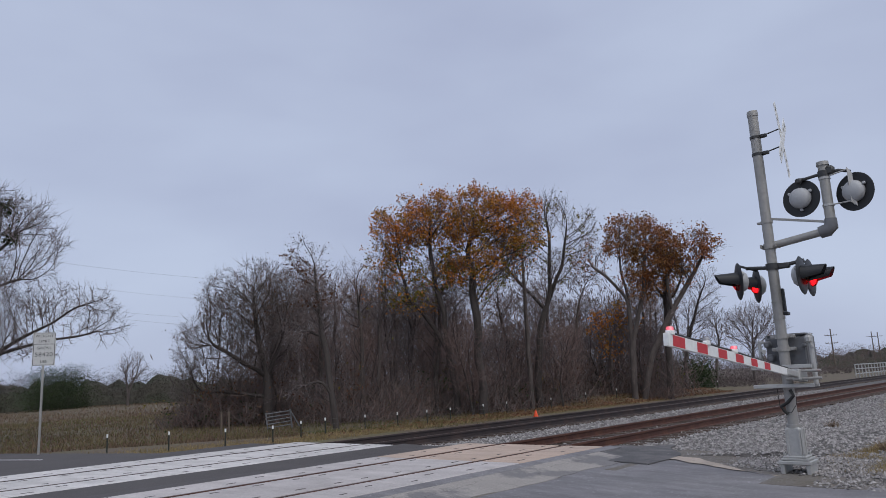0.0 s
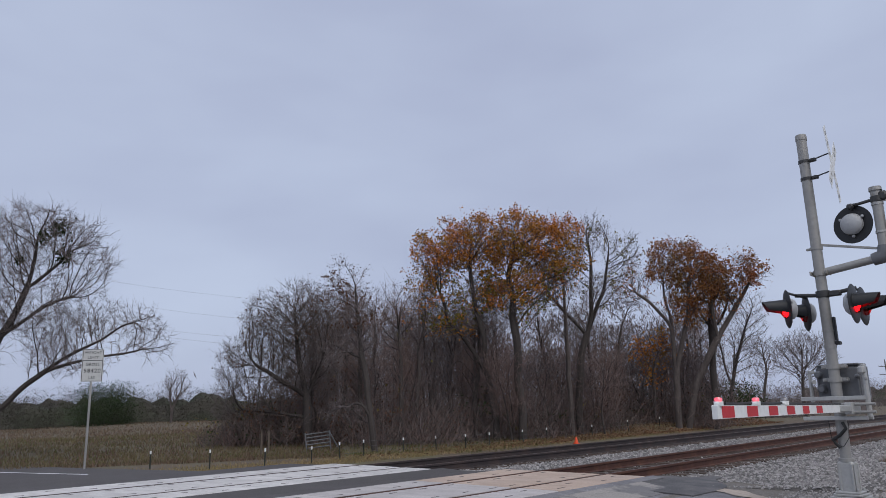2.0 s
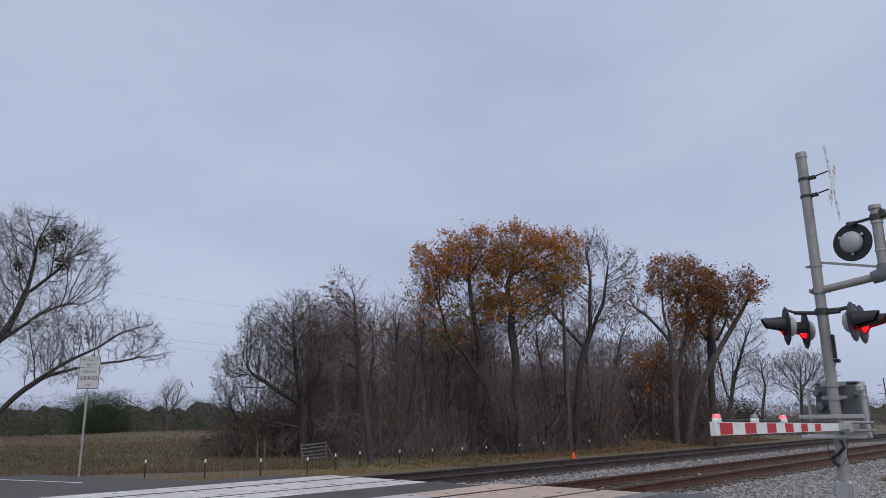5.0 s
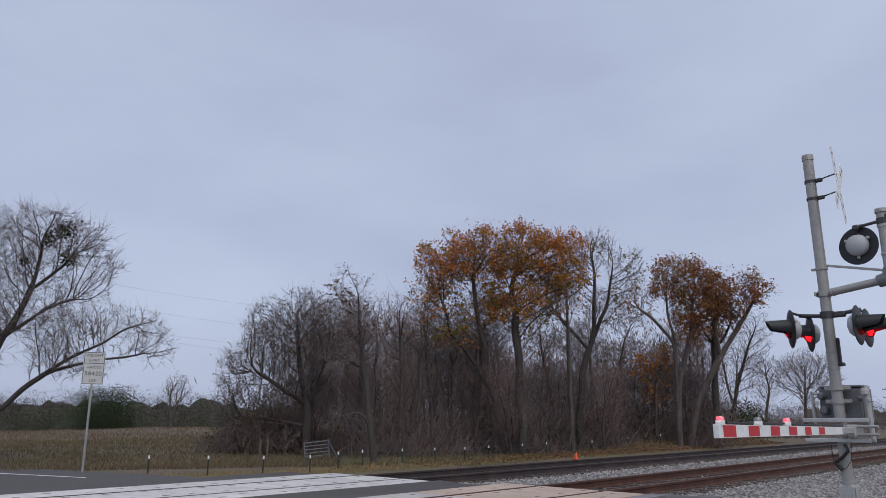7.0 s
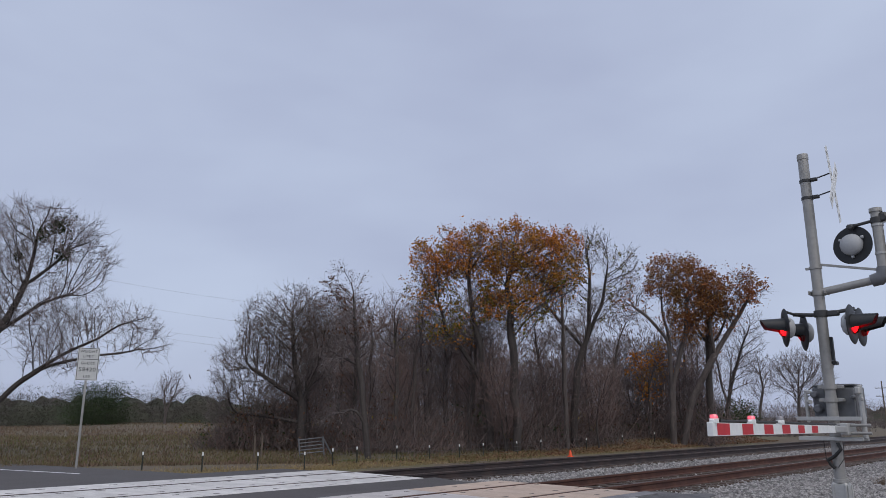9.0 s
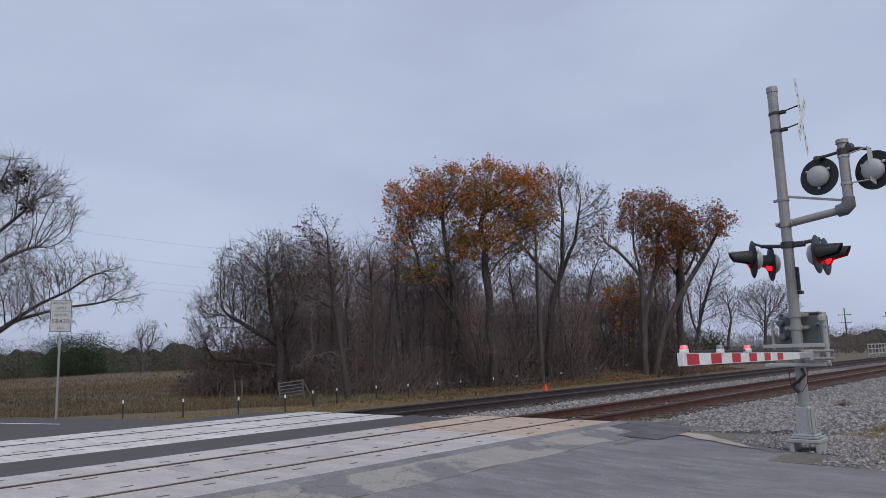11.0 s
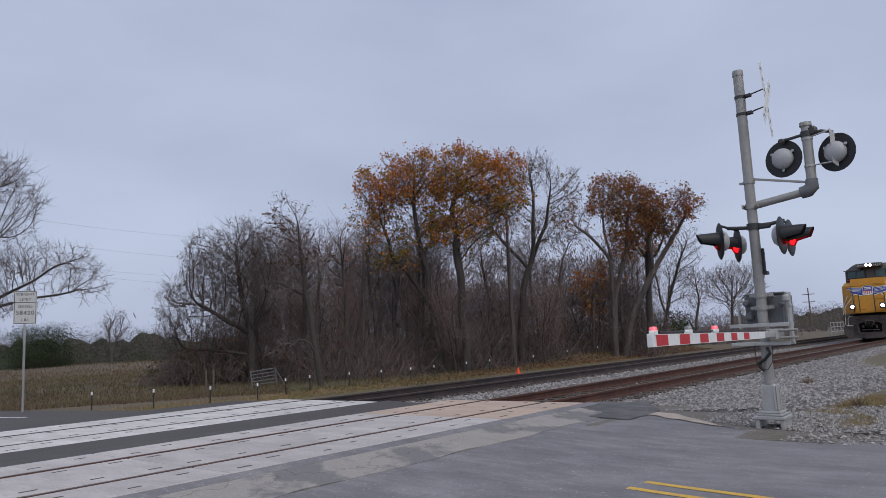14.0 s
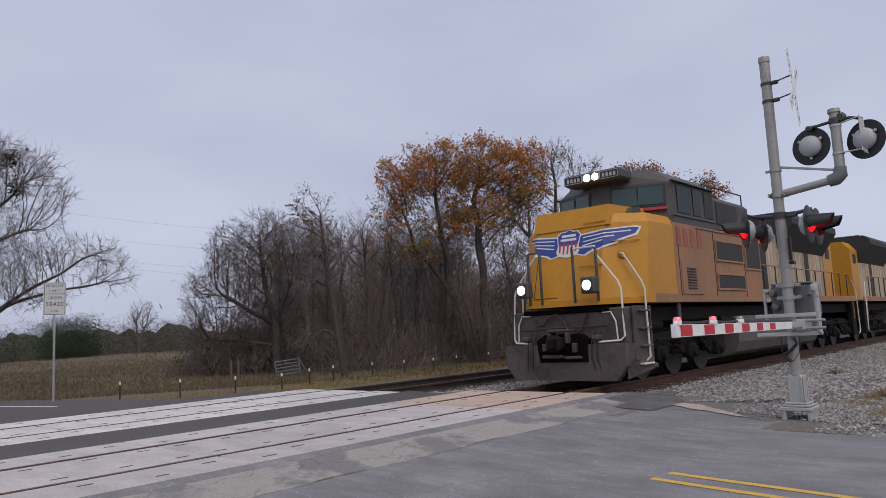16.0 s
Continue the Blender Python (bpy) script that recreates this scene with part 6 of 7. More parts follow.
def truck(ob, xc):
    """A three-axle truck: side frames, axle boxes, springs and wheels."""
    for side in (-1, 1):
        y = side * 1.14
        s = Shape()
        s.extrude([(-2.3, 0.72), (-2.05, 0.55), (-1.2, 0.5), (-0.9, 0.72), (-0.7, 0.72), (-0.35, 0.5), (0.35, 0.5), (0.7, 0.72), (0.9, 0.72), (1.2, 0.5),
                   (2.05, 0.55), (2.3, 0.72), (2.2, 0.98), (1.2, 1.04), (0, 0.96), (-1.2, 1.04), (-2.2, 0.98)], (xc, y - 0.09, 0), (1, 0, 0), (0, 0, 1), (0, 0.18, 0))
        frame_part = part("side_frame", s, M_UNDER, ob, "grimy cast truck frame")
        for dx in (-1.65, 0, 1.65):
            s = Shape()
            s.box((xc + dx, y + side * 0.12, 0.55), (0.42, 0.2, 0.34), 0.05)
            s.lathe([(0, 0.14), (0.1, 0.13), (0.13, 0.08), (0.13, 0)], (xc + dx, y + side * 0.16, 0.54), (0, side, 0), 14)
            part("axle_box", s, M_UNDER, frame_part)
            s = Shape()
            s.lathe([(0.05, -0.03), (0.44, -0.03), (0.5, -0.05), (0.53, -0.06), (0.53, 0.06), (0.57, 0.075), (0.57, 0.1), (0.05, 0.1)], (xc + dx, side * 0.76, 0.53), (0, -side, 0), 28)
            part("wheel", s, M_WHEEL, ob, "dark steel wheel", True)
        for dx in (-0.85, 0.85):
            for o in (-0.13, 0.13):
                s = Shape()
                turns = [(xc + dx + o + 0.075 * math.cos(a * 1.05), y + side * 0.14 + 0.075 * math.sin(a * 1.05), 0.5 + 0.02 * a) for a in range(20)]
                s.tube(turns, 0.02, 5)
                part("coil_spring", s, M_UNDER, frame_part)
        s = Shape()
        s.tube([(xc - 1.9, y + side * 0.2, 0.86), (xc + 1.9, y + side * 0.2, 0.88)], 0.025, 8)
        s.tube([(xc + 0.3, y + side * 0.16, 0.95), (xc + 0.95, y + side * 0.2, 0.45)], 0.05, 10)
        part("brake_rod", s, M_UNDER, frame_part)
    for dx in (-1.65, 0, 1.65):
        s = Shape()
        s.tube([(xc + dx, -0.7, 0.53), (xc + dx, 0.7, 0.53)], 0.11, 12)
        part("axle", s, M_UNDER, ob)


def locomotive():
    ob = thing("locomotive", "yellow and grey diesel freight locomotive with lit headlights on the track", "locomotive", "locomotives of the train")
    END = 19.6
    # frame, walkway sill, tank, trucks
    s = Shape()
    s.box((10.2, 0, 1.42), (18.6, 2.5, 0.34), 0.03)
    part("underframe", s, M_UNDER, ob)
    for side in (-1, 1):
        s = Shape()
        s.box((10.4, side * 1.52, 1.76), (18.2, 0.05, 0.2), 0.01)
        part("sill", s, M_FADED, ob, "faded yellow side sill")
    s = Shape()
    s.box((10.3, 0, 1.7), (18.4, 3.02, 0.06), 0.01)
    part("walkway", s, M_CABGREY, ob, "grey walkway deck")
    s = Shape()
    s.extrude([(-1.42, 0.62), (-1.3, 0.36), (-0.9, 0.22), (0.9, 0.22), (1.3, 0.36), (1.42, 0.62), (1.42, 1.2), (1.3, 1.3), (-1.3, 1.3), (-1.42, 1.2)], (6.3, 0, 0), (0, 1, 0), (0, 0, 1), (7.6, 0, 0))
    part("fuel_tank", s, M_TANK, ob, "dusty grey fuel tank")
    truck(ob, 3.5)
    truck(ob, 16.6)

    # nose
    def plan(front, corner, half, back):
        return [(front, -0.85), (front, 0.85), (corner, half), (back, half), (back, -half), (corner, -half)]
    s = Shape()
    base = plan(nose_x(0, 3.4), nose_x(1.54, 3.4), 1.54, 2.6)
    low = plan(nose_x(0, 1.66), nose_x(1.54, 1.66), 1.54, 2.6)
    s.add([Vector((x, y, 1.66)) for x, y in low] + [Vector((x, y, 3.4)) for x, y in base],
          [(i, (i + 1) % 6, 6 + (i + 1) % 6, 6 + i) for i in range(6)] + [(5, 4, 3, 2, 1, 0)])
    top = [(0.72, -0.82), (0.72, 0.82), (1.4, 1.4), (2.6, 1.4), (2.6, -1.4), (1.4, -1.4)]
    s.add([Vector((x, y, 3.4)) for x, y in base] + [Vector((x, y, 3.62)) for x, y in top], [(0, 1, 7, 6), (1, 2, 8, 7), (2, 3, 9, 8), (3, 4, 10, 9), (4, 5, 11, 10), (5, 0, 6, 11), (6, 7, 8, 9, 10, 11)])
    nose = part("nose", s, M_YELLOW, ob, "bright yellow wide nose")
    s = Shape()
    a = [(0.545, -0.95), (0.545, 0.95), (2.2, 1.02), (2.2, -1.02)]
    b = [(0.68, -0.92), (0.68, 0.92), (2.2, 0.98), (2.2, -0.98)]
    s.add([Vector((x, y, 3.36)) for x, y in a] + [Vector((x, y, 3.8 + 0.02 * x)) for x, y in b], [(0, 1, 5, 4), (1, 2, 6, 5), (2, 3, 7, 6), (3, 0, 4, 7), (4, 5, 6, 7)])
    part("nose_top", s, M_YELLOW, ob, "raised yellow nose top")
    for side in (-1, 1):
        s = Shape()
        s.extrude([(0.9, 0), (1.5, 0), (1.5, 0.24), (1.15, 0.2)], (0.35, side * 1.02 - 0.06, 3.6), (1, 0, 0), (0, 0, 1), (0, 0.12, 0))
        part("shoulder_plate", s, M_CABGREY, ob, "grey anti-glare plate")
    # yellow lip and door lines on the nose
    s = Shape()
    s.extrude(plan(-0.02, 0.93, 1.56, 1.1), (0, 0, 1.66), (1, 0, 0), (0, 1, 0), (0, 0, 0.13))
    part("nose_lip", s, M_YELLOW, ob)
    for y, top in ((0.76, 2.86), (0.45, 2.86), (-0.37, 2.9), (-0.92, 2.82)):
        s = Shape()
        s.box((-0.03, y, (1.72 + top) / 2), (0.05, 0.055, top - 1.72), 0.012)
        part("rail_post", s, M_CABGREY, ob, "dark grey rail post before the nose", True)
    for y0, y1, z in ((0.76, 0.45, 2.86), (-0.37, -0.92, 2.86)):
        s = Shape()
        s.tube([(-0.03, y0, z), (-0.03, y1, z)], 0.02, 8)
        part("front_rail", s, M_CABGREY if y0 > 0 else M_RAILWHITE, ob, "short rail before the nose door", True)
    s = Shape()
    for y0, y1, z in ((0.15, 0.76, 2.98), (0.15, 0.76, 1.86)):
        s.box((nose_x(0, z), (y0 + y1) / 2, z), (0.014, y1 - y0, 0.016))
    s.box((nose_x(0, 2.42), 0.76, 2.42), (0.014, 0.014, 1.12), 0, Euler((0, radians(16.7), 0)).to_matrix())
    part("door_gap", s, M_GRILLE, nose, "thin dark gap round the nose door")
    for y, z, w in ((-0.62, 3.45, 0.5), (-0.62, 2.5, 0.5), (-1.2, 3.0, 0.4)):
        s = Shape()
        a, b = nose_x(y - w / 2, z), nose_x(y + w / 2, z)
        s.tube([(a - 0.005, y - w / 2, z), (a - 0.06, y - w / 2, z), (b - 0.06, y + w / 2, z), (b - 0.005, y + w / 2, z)], 0.012, 6)
        part("grab_iron", s, M_YELLOW, nose)
    s = Shape()
    s.lathe([(0.1, 0.0), (0.1, 0.02), (0.085, 0.025), (0.0, 0.025)], (nose_x(-1.16, 2.72), -1.16, 2.72), (-1, -1, 0), 18)
    part("hatch", s, M_YELLOW, nose)
    # emblem: two wings and a striped shield
    for side in (-1, 1):
        decal(nose, "emblem_wing", wing(s, side, 0.03, 0), 3.08, 0.006, M_EMBLEM_WHITE, "white edge of the emblem's wing")
        decal(nose, "emblem_wing", wing(s, side, 0.0, 0), 3.08, 0.010, M_BLUE, "blue wing of the emblem")
        for k, (y1, z) in enumerate(((1.28, 0.09), (1.02, -0.005), (0.84, -0.09))):
            decal(nose, "emblem_stripe", [(side * 0.36, z - 0.05), (side * y1, z + 0.03), (side * y1, z + 0.055), (side * 0.36, z - 0.025)], 3.08, 0.014, M_EMBLEM_WHITE, "white stripe on the wing")
    shield = [(0, -0.34), (-0.2, -0.3), (-0.27, -0.22), (-0.24, -0.1), (-0.28, 0.12), (-0.2, 0.2), (-0.1, 0.2), (0, 0.25), (0.1, 0.2), (0.2, 0.2), (0.28, 0.12), (0.24, -0.1), (0.27, -0.22), (0.2, -0.3)]
    decal(nose, "emblem_shield", [(y * 1.1, z * 1.1) for y, z in shield], 3.1, 0.018, M_EMBLEM_WHITE, "white edge of the shield")
    decal(nose, "emblem_shield", [(y, z) for y, z in shield if z >= -0.1], 3.1, 0.022, M_BLUE, "blue top of the shield")
    for i in range(5):
        y = -0.2 + 0.1 * i
        decal(nose, "shield_stripe", [(y - 0.022, -0.29 if abs(y) < 0.15 else -0.25), (y + 0.022, -0.29 if abs(y) < 0.15 else -0.25), (y + 0.022, -0.04), (y - 0.022, -0.04)], 3.1, 0.024, M_EMBLEM_RED, "red stripe of the shield")
    for z, w in ((0.09, 0.36), (0.0, 0.4)):
        decal(nose, "emblem_bar", [(-w / 2, z), (w / 2, z), (w / 2, z + 0.055), (-w / 2, z + 0.055)], 3.1, 0.026, M_EMBLEM_WHITE, "plain white bar")
    decal(nose, "nose_badge", [(0.86, 0.0), (0.72, 0.0), (0.72, 0.13), (0.86, 0.13)], 3.42, 0.008, M_EMBLEM_RED, "small red badge")

    # cab
    s = Shape()
    low = [(1.95, -0.2), (1.95, 0.2), (2.5, 1.42), (2.62, 1.54), (5.05, 1.54), (5.05, -1.54), (2.62, -1.54), (2.5, -1.42)]
    mid = [(2.02, -0.2), (2.02, 0.2), (2.58, 1.4), (2.68, 1.52), (5.05, 1.52), (5.05, -1.52), (2.68, -1.52), (2.58, -1.4)]
    roof = [(2.12, -0.2), (2.12, 0.2), (2.6, 0.95), (2.75, 1.05), (5.05, 1.05), (5.05, -1.05), (2.75, -1.05), (2.6, -0.95)]
    n = len(low)
    s.add([Vector((x, y, 3.4)) for x, y in low] + [Vector((x, y, 4.46)) for x, y in mid] + [Vector((x, y, 4.8)) for x, y in roof],
          [(i, (i + 1) % n, n + (i + 1) % n, n + i) for i in range(n)] + [(n + i, n + (i + 1) % n, 2 * n + (i + 1) % n, 2 * n + i) for i in range(n)] + [tuple(range(2 * n, 3 * n))])
    cab = part("cab", s, M_CABGREY, ob, "dark grey cab with slanted roof")
    s = Shape()
    s.box((1.95, 0, 4.68), (0.6, 1.5, 0.26), 0.05)
    board = part("number_board", s, M_CABGREY, cab, "dark headlight and number board housing")
    for side in (-1, 1):
        s = Shape()
        s.box((1.645, side * 0.47, 4.68), (0.012, 0.5, 0.2), 0.004)
        part("number_panel", s, M_BLACK, cab, "black number panel")
        s = Shape()
        for z in (-0.085, 0.085):
            s.box((1.638, side * 0.47, 4.68 + z), (0.006, 0.46, 0.012))
        for y in (-0.23, 0.23):
            s.box((1.638, side * 0.47 + y, 4.68), (0.006, 0.012, 0.18))
        part("panel_border", s, M_LAMPBACK, cab, "thin grey border")
        bar_number(cab, M_LAMPBACK, "plain pale grey bars", (1.6385, side * 0.47 + 0.17, 4.63), (0, -1, 0), (0, 0, 1), 0.38, 0.09, 4, (-0.003, 0, 0))
        s = Shape()
        s.lathe([(0.085, 0.0), (0.08, 0.02), (0.0, 0.035)], (1.65, side * 0.11, 4.68), (-1, 0, 0), 20)
        part("headlight", s, M_HEADLIGHT, cab, "lit round headlight", True)
        # windscreens on the swept front
        a, b = Vector((2.02, side * 0.3, 0)), Vector((2.5, side * 1.34, 0))
        out = Vector((-(b - a).y * side, (b - a).x * side, 0)).normalized()
        out = out if out.x < 0 else -out
        for grow_by, lift, mat, nm in ((0.05, 0.02, M_BLACK, "window_gasket"), (0.0, 0.035, M_WINDOW, "windscreen")):
            d = (b - a).normalized()
            p0, p1 = a - d * grow_by, b + d * grow_by
            s = Shape()
            z0, z1 = 3.94 - grow_by, 4.36 + grow_by
            q = [p0 + Vector((0.0, 0, z0)), p1 + Vector((0.0, 0, z0)), p1 + Vector((0.05, 0, z1)), p0 + Vector((0.05, 0, z1))]
            s.add([v + out * lift for v in q] + [v - out * 0.02 for v in q], [(0, 1, 2, 3), (7, 6, 5, 4), (0, 4, 5, 1), (1, 5, 6, 2), (2, 6, 7, 3), (3, 7, 4, 0)])
            part(nm, s, mat, cab, "dark tinted windscreen" if grow_by == 0 else "")
        s = Shape()
        mid_p = (a + b) / 2 + out * 0.038
        s.box(mid_p + Vector((0.025, 0, 4.15)), (0.02, 0.025, 0.42))
        part("window_bar", s, M_BLACK, cab)
        # side windows
        for x0, x1, nm in ((2.8, 3.55, "side_window"), (3.7, 4.15, "side_window"), (4.4, 4.95, "cab_door")):
            s = Shape()
            s.box(((x0 + x1) / 2, side * 1.535, 4.06), (x1 - x0, 0.03, 0.66), 0.01)
            part(nm, s, M_SIDEGLASS if nm == "side_window" else M_GRILLE, cab, "dark side window" if nm == "side_window" else "dark cab door opening")
        s = Shape()
        s.box((3.75, side * 1.55, 3.66), (2.5, 0.03, 0.04), 0.008)
        s.box((3.75, side * 1.56, 4.46), (2.5, 0.08, 0.03), 0.008)
        part("drip_rail", s, M_CABGREY, cab)
        s = Shape()
        q = Vector((2.5, side * 1.42, 3.72)) - Vector((2.1, side * 0.53, 3.72))
        s.box((2.29, side * 0.99, 3.83), (q.length, 0.08, 0.07), 0.008, Euler((0, 0, math.atan2(q.y, q.x))).to_matrix())
        part("red_stripe", s, M_EMBLEM_RED, cab, "red stripe below the windows")
    # lower cab side and electrical cabinet, full width
    for side in (-1, 1):
        s = Shape()
        s.box((5.32, side * 1.505, 2.62), (5.8, 0.08, 1.72), 0.01)
        wall = part("side_wall", s, M_FADED, ob, "faded dusty yellow side wall")
        y = side * 1.55
        for x0, x1, z0, z1, mat, nm in ((4.85, 6.75, 2.7, 3.2, M_GRILLE, "grille"), (4.85, 6.75, 1.98, 2.36, M_GRILLE, "grille"), (6.95, 8.1, 2.55, 3.45, M_GRILLE, "grille"),
                                        (2.7, 3.9, 1.84, 2.62, M_FADED, "door_panel")):
            s = Shape()
            s.box(((x0 + x1) / 2, y, (z0 + z1) / 2), (x1 - x0, 0.03, z1 - z0), 0.008)
            g = part(nm, s, mat, wall)
            if nm == "grille":
                s = Shape()
                for q in range(4):
                    x = (x0, x1)[q] if q < 2 else (x0 + x1) / 2
                    z = (z0 + z1) / 2 if q < 2 else (z0, z1)[q - 2]
                    s.box((x, y + side * 0.012, z), (0.05, 0.03, z1 - z0 + 0.05) if q < 2 else (x1 - x0, 0.03, 0.05), 0.006)
                part("grille_frame", s, M_FADED, wall)
        for i in range(8):
            s = Shape()
            s.box((3.22, y + side * 0.02, 1.98 + 0.065 * i), (0.5, 0.03, 0.03), 0.004)
            part("louvre", s, M_GRILLE, wall)
        bar_number(wall, M_NUMBER, "faded red bars", (2.55, y + side * 0.002, 2.95), (1, 0, 0), (0, 0, 1), 1.6, 0.42, 4, (0, side * 0.003, 0))
        s = Shape()
        for x in (2.62, 4.75, 6.85):
            s.box((x, y, 2.6), (0.02, 0.012, 1.6))
        s.box((5.9, y, 3.42), (4.4, 0.012, 0.02))
        part("panel_gap", s, M_GRILLE, wall, "thin dark panel gaps")
    s = Shape()
    s.box((6.6, 0, 3.95), (3.2, 2.7, 1.0), 0.12)
    part("cabinet_top", s, M_CABGREY, ob, "grey equipment cabinet behind the cab")
    for side in (-1, 1):
        s = Shape()
        s.box((6.4, side * 1.36, 4.0), (1.5, 0.03, 0.62), 0.01)
        part("grille", s, M_GRILLE, ob)
        s = Shape()
        s.tube([(5.2, side * 1.2, 4.45), (5.2, side * 1.2, 4.75), (8.1, side * 1.2, 4.75), (8.1, side * 1.2, 4.4)], 0.02, 6)
        part("roof_rail", s, M_CABGREY, ob)
    # engine hood and flared radiator
    s = Shape()
    s.extrude([(-0.98, 1.7), (0.98, 1.7), (0.98, 3.86), (0.75, 4.1), (-0.75, 4.1), (-0.98, 3.86)], (8.15, 0, 0), (0, 1, 0), (0, 0, 1), (10.2, 0, 0))
    hood = part("engine_hood", s, M_STREAKED, ob, "long engine hood streaked with grime")
    for side in (-1, 1):
        for i in range(13):
            s = Shape()
            s.box((8.6 + 0.66 * i, side * 0.985, 2.75), (0.58, 0.02, 1.7), 0.006)
            door = part("hood_door", s, M_STREAKED, hood)
        for x in (10.2, 14.9):
            s = Shape()
            s.box((x, side * 1.0, 2.7), (0.5, 0.02, 1.6), 0.005)
            part("dark_door", s, M_GRILLE, hood, "dark louvred door")
    s = Shape()
    s.extrude([(-1.0, 3.42), (1.0, 3.42), (1.54, 4.2), (1.54, 4.4), (1.3, 4.6), (-1.3, 4.6), (-1.54, 4.4), (-1.54, 4.2)], (11.7, 0, 0), (0, 1, 0), (0, 0, 1), (5.5, 0, 0))
    rad = part("radiator", s, M_ROOF, ob, "flared black radiator section")
    s = Shape()
    s.box((14.45, 0, 4.62), (5.0, 2.2, 0.08), 0.02)
    part("radiator_screen", s, M_CABGREY, rad)
    s = Shape()
    s.extrude([(-0.99, 1.72), (0.99, 1.72), (0.99, 3.95), (0.7, 4.3), (-0.7, 4.3), (-0.99, 3.95)], (17.25, 0, 0), (0, 1, 0), (0, 0, 1), (1.3, 0, 0))
    rear = part("rear_hood", s, M_YELLOW, ob, "yellow rear end of the hood")
    for side in (-1, 1):
        s = Shape()
        s.box((17.9, side * 1.0, 3.55), (0.5, 0.03, 0.4), 0.01)
        part("rear_grille", s, M_GRILLE, rear)
    # exhaust and fan housings
    for x in (9.2, 10.4):
        s = Shape()
        s.lathe([(0.42, 0), (0.42, 0.26), (0.36, 0.3), (0, 0.3)], (x, 0, 4.08), (0, 0, 1), 20)
        part("roof_fan", s, M_ROOF, ob, smooth=True)
    # handrails along the walkway
    for side in (-1, 1):
        s = Shape()
        s.tube([(8.4, side * 1.5, 2.72), (18.4, side * 1.5, 2.72), (18.9, side * 1.5, 2.4), (18.95, side * 1.5, 1.0)], 0.02, 6)
        part("handrail", s, M_FADED, ob, smooth=True)
        for i in range(10):
            s = Shape()
            s.tube([(8.5 + 1.08 * i, side * 1.5, 1.75), (8.5 + 1.08 * i, side * 1.5, 2.72)], 0.02, 6)
            part("stanchion", s, M_GRILLE, ob)
    # pilot: plow, painted shade blocks, coupler, hoses, steps
    s = Shape()
    s.extrude([(-1.46, 0.42), (-1.22, 0.12), (1.22, 0.12), (1.46, 0.42), (1.46, 0.86), (-1.46, 0.86)], (-0.08, 0, 0), (0, 1, 0), (0, 0, 1), (0.2, 0, 0))
    for side in (-1, 1):
        s.add([Vector(p) for p in ((0.05, side * 1.4, 0.14), (0.95, side * 1.54, 0.3), (0.95, side * 1.54, 0.86), (0.05, side * 1.45, 0.86))], [(0, 1, 2, 3)])
    plow = part("plow", s, M_PLOW, ob, "worn grey snow plow")
    s = Shape()
    s.box((0.45, 0, 1.2), (0.62, 2.84, 0.78), 0.04)
    for side in (-1, 1):
        s.box((0.62, side * 1.45, 1.05), (0.6, 0.05, 1.1), 0.01)
    part("pilot", s, M_PILOT, ob, "grimy dark front pilot plate")
    for y, z, w, h, d in ((-0.35, 0.8, 0.1, 0.2, 0.2), (0.36, 0.82, 0.12, 0.16, 0.22), (0.2, 0.62, 0.5, 0.07, 0.16), (-0.3, 0.6, 0.4, 0.06, 0.2), (0.0, 1.16, 0.5, 0.06, 0.3),
                          (-0.2, 1.02, 0.08, 0.26, 0.26), (0.22, 1.02, 0.08, 0.26, 0.26), (0.86, 1.0, 0.14, 0.1, 0.2), (-0.86, 1.0, 0.14, 0.1, 0.2)):
        s = Shape()
        s.box((-0.1, y, z), (d, w, h), 0.02)
        part("coupler_fitting", s, M_PILOT, ob, "worn steel fitting by the coupler")
    # black blocks painted as the shade under the lip and above the plow
    for y, z, w, h in ((0.0, 1.56, 2.1, 0.1), (0.05, 0.96, 1.1, 0.16)):
        s = Shape()
        s.box((0.12, y, z), (0.08, w, h), 0.02)
        part("recess", s, M_RECESS_SHADE, ob)
    # solid block, its black stands for the shade inside the coupler pocket
    s = Shape()
    s.extrude([(-0.62, 0.5), (0.55, 0.5), (0.62, 0.95), (0.4, 1.08), (-0.4, 1.08), (-0.62, 0.95)], (-0.1, 0, 0), (0, 1, 0), (0, 0, 1), (0.26, 0, 0))
    part("coupler_pocket", s, M_RECESS_SHADE, ob, "flat black block for the deep shade round the coupler")
    s = Shape()
    s.box((0.0, 0, 0.9), (0.5, 0.3, 0.26), 0.05)
    s.box((-0.32, 0.04, 0.9), (0.26, 0.32, 0.34), 0.08)
    s.box((-0.4, -0.13, 0.9), (0.16, 0.1, 0.3), 0.04)
    part("coupler", s, M_UNDER, ob, "dark knuckle coupler")
    for side in (-1, 1):
        for k in range(2):
            y = side * (0.72 + 0.13 * k)
            s = Shape()
            s.tube([(0.1, y, 1.1), (-0.06, y, 1.0), (-0.1, y + 0.02, 0.6), (-0.06, y + 0.05 * side, 0.3)], 0.018, 8)
            part("air_hose", s, M_CABLE, ob, smooth=True)
    s = Shape()
    s.tube([(0.14, 0.78, 1.4), (0.08, 0.68, 1.28), (0.06, 0.52, 1.3), (0.06, 0.36, 1.46), (0.06, 0.16, 1.5), (0.06, 0.02, 1.38), (0.04, -0.1, 1.16), (0.04, -0.26, 1.08), (0.04, -0.4, 1.16), (0.08, -0.46, 1.34), (0.12, -0.52, 1.5)], 0.024, 8)
    part("cable", s, M_RUST, ob, "drooping reddish cable", True)
    s = Shape()
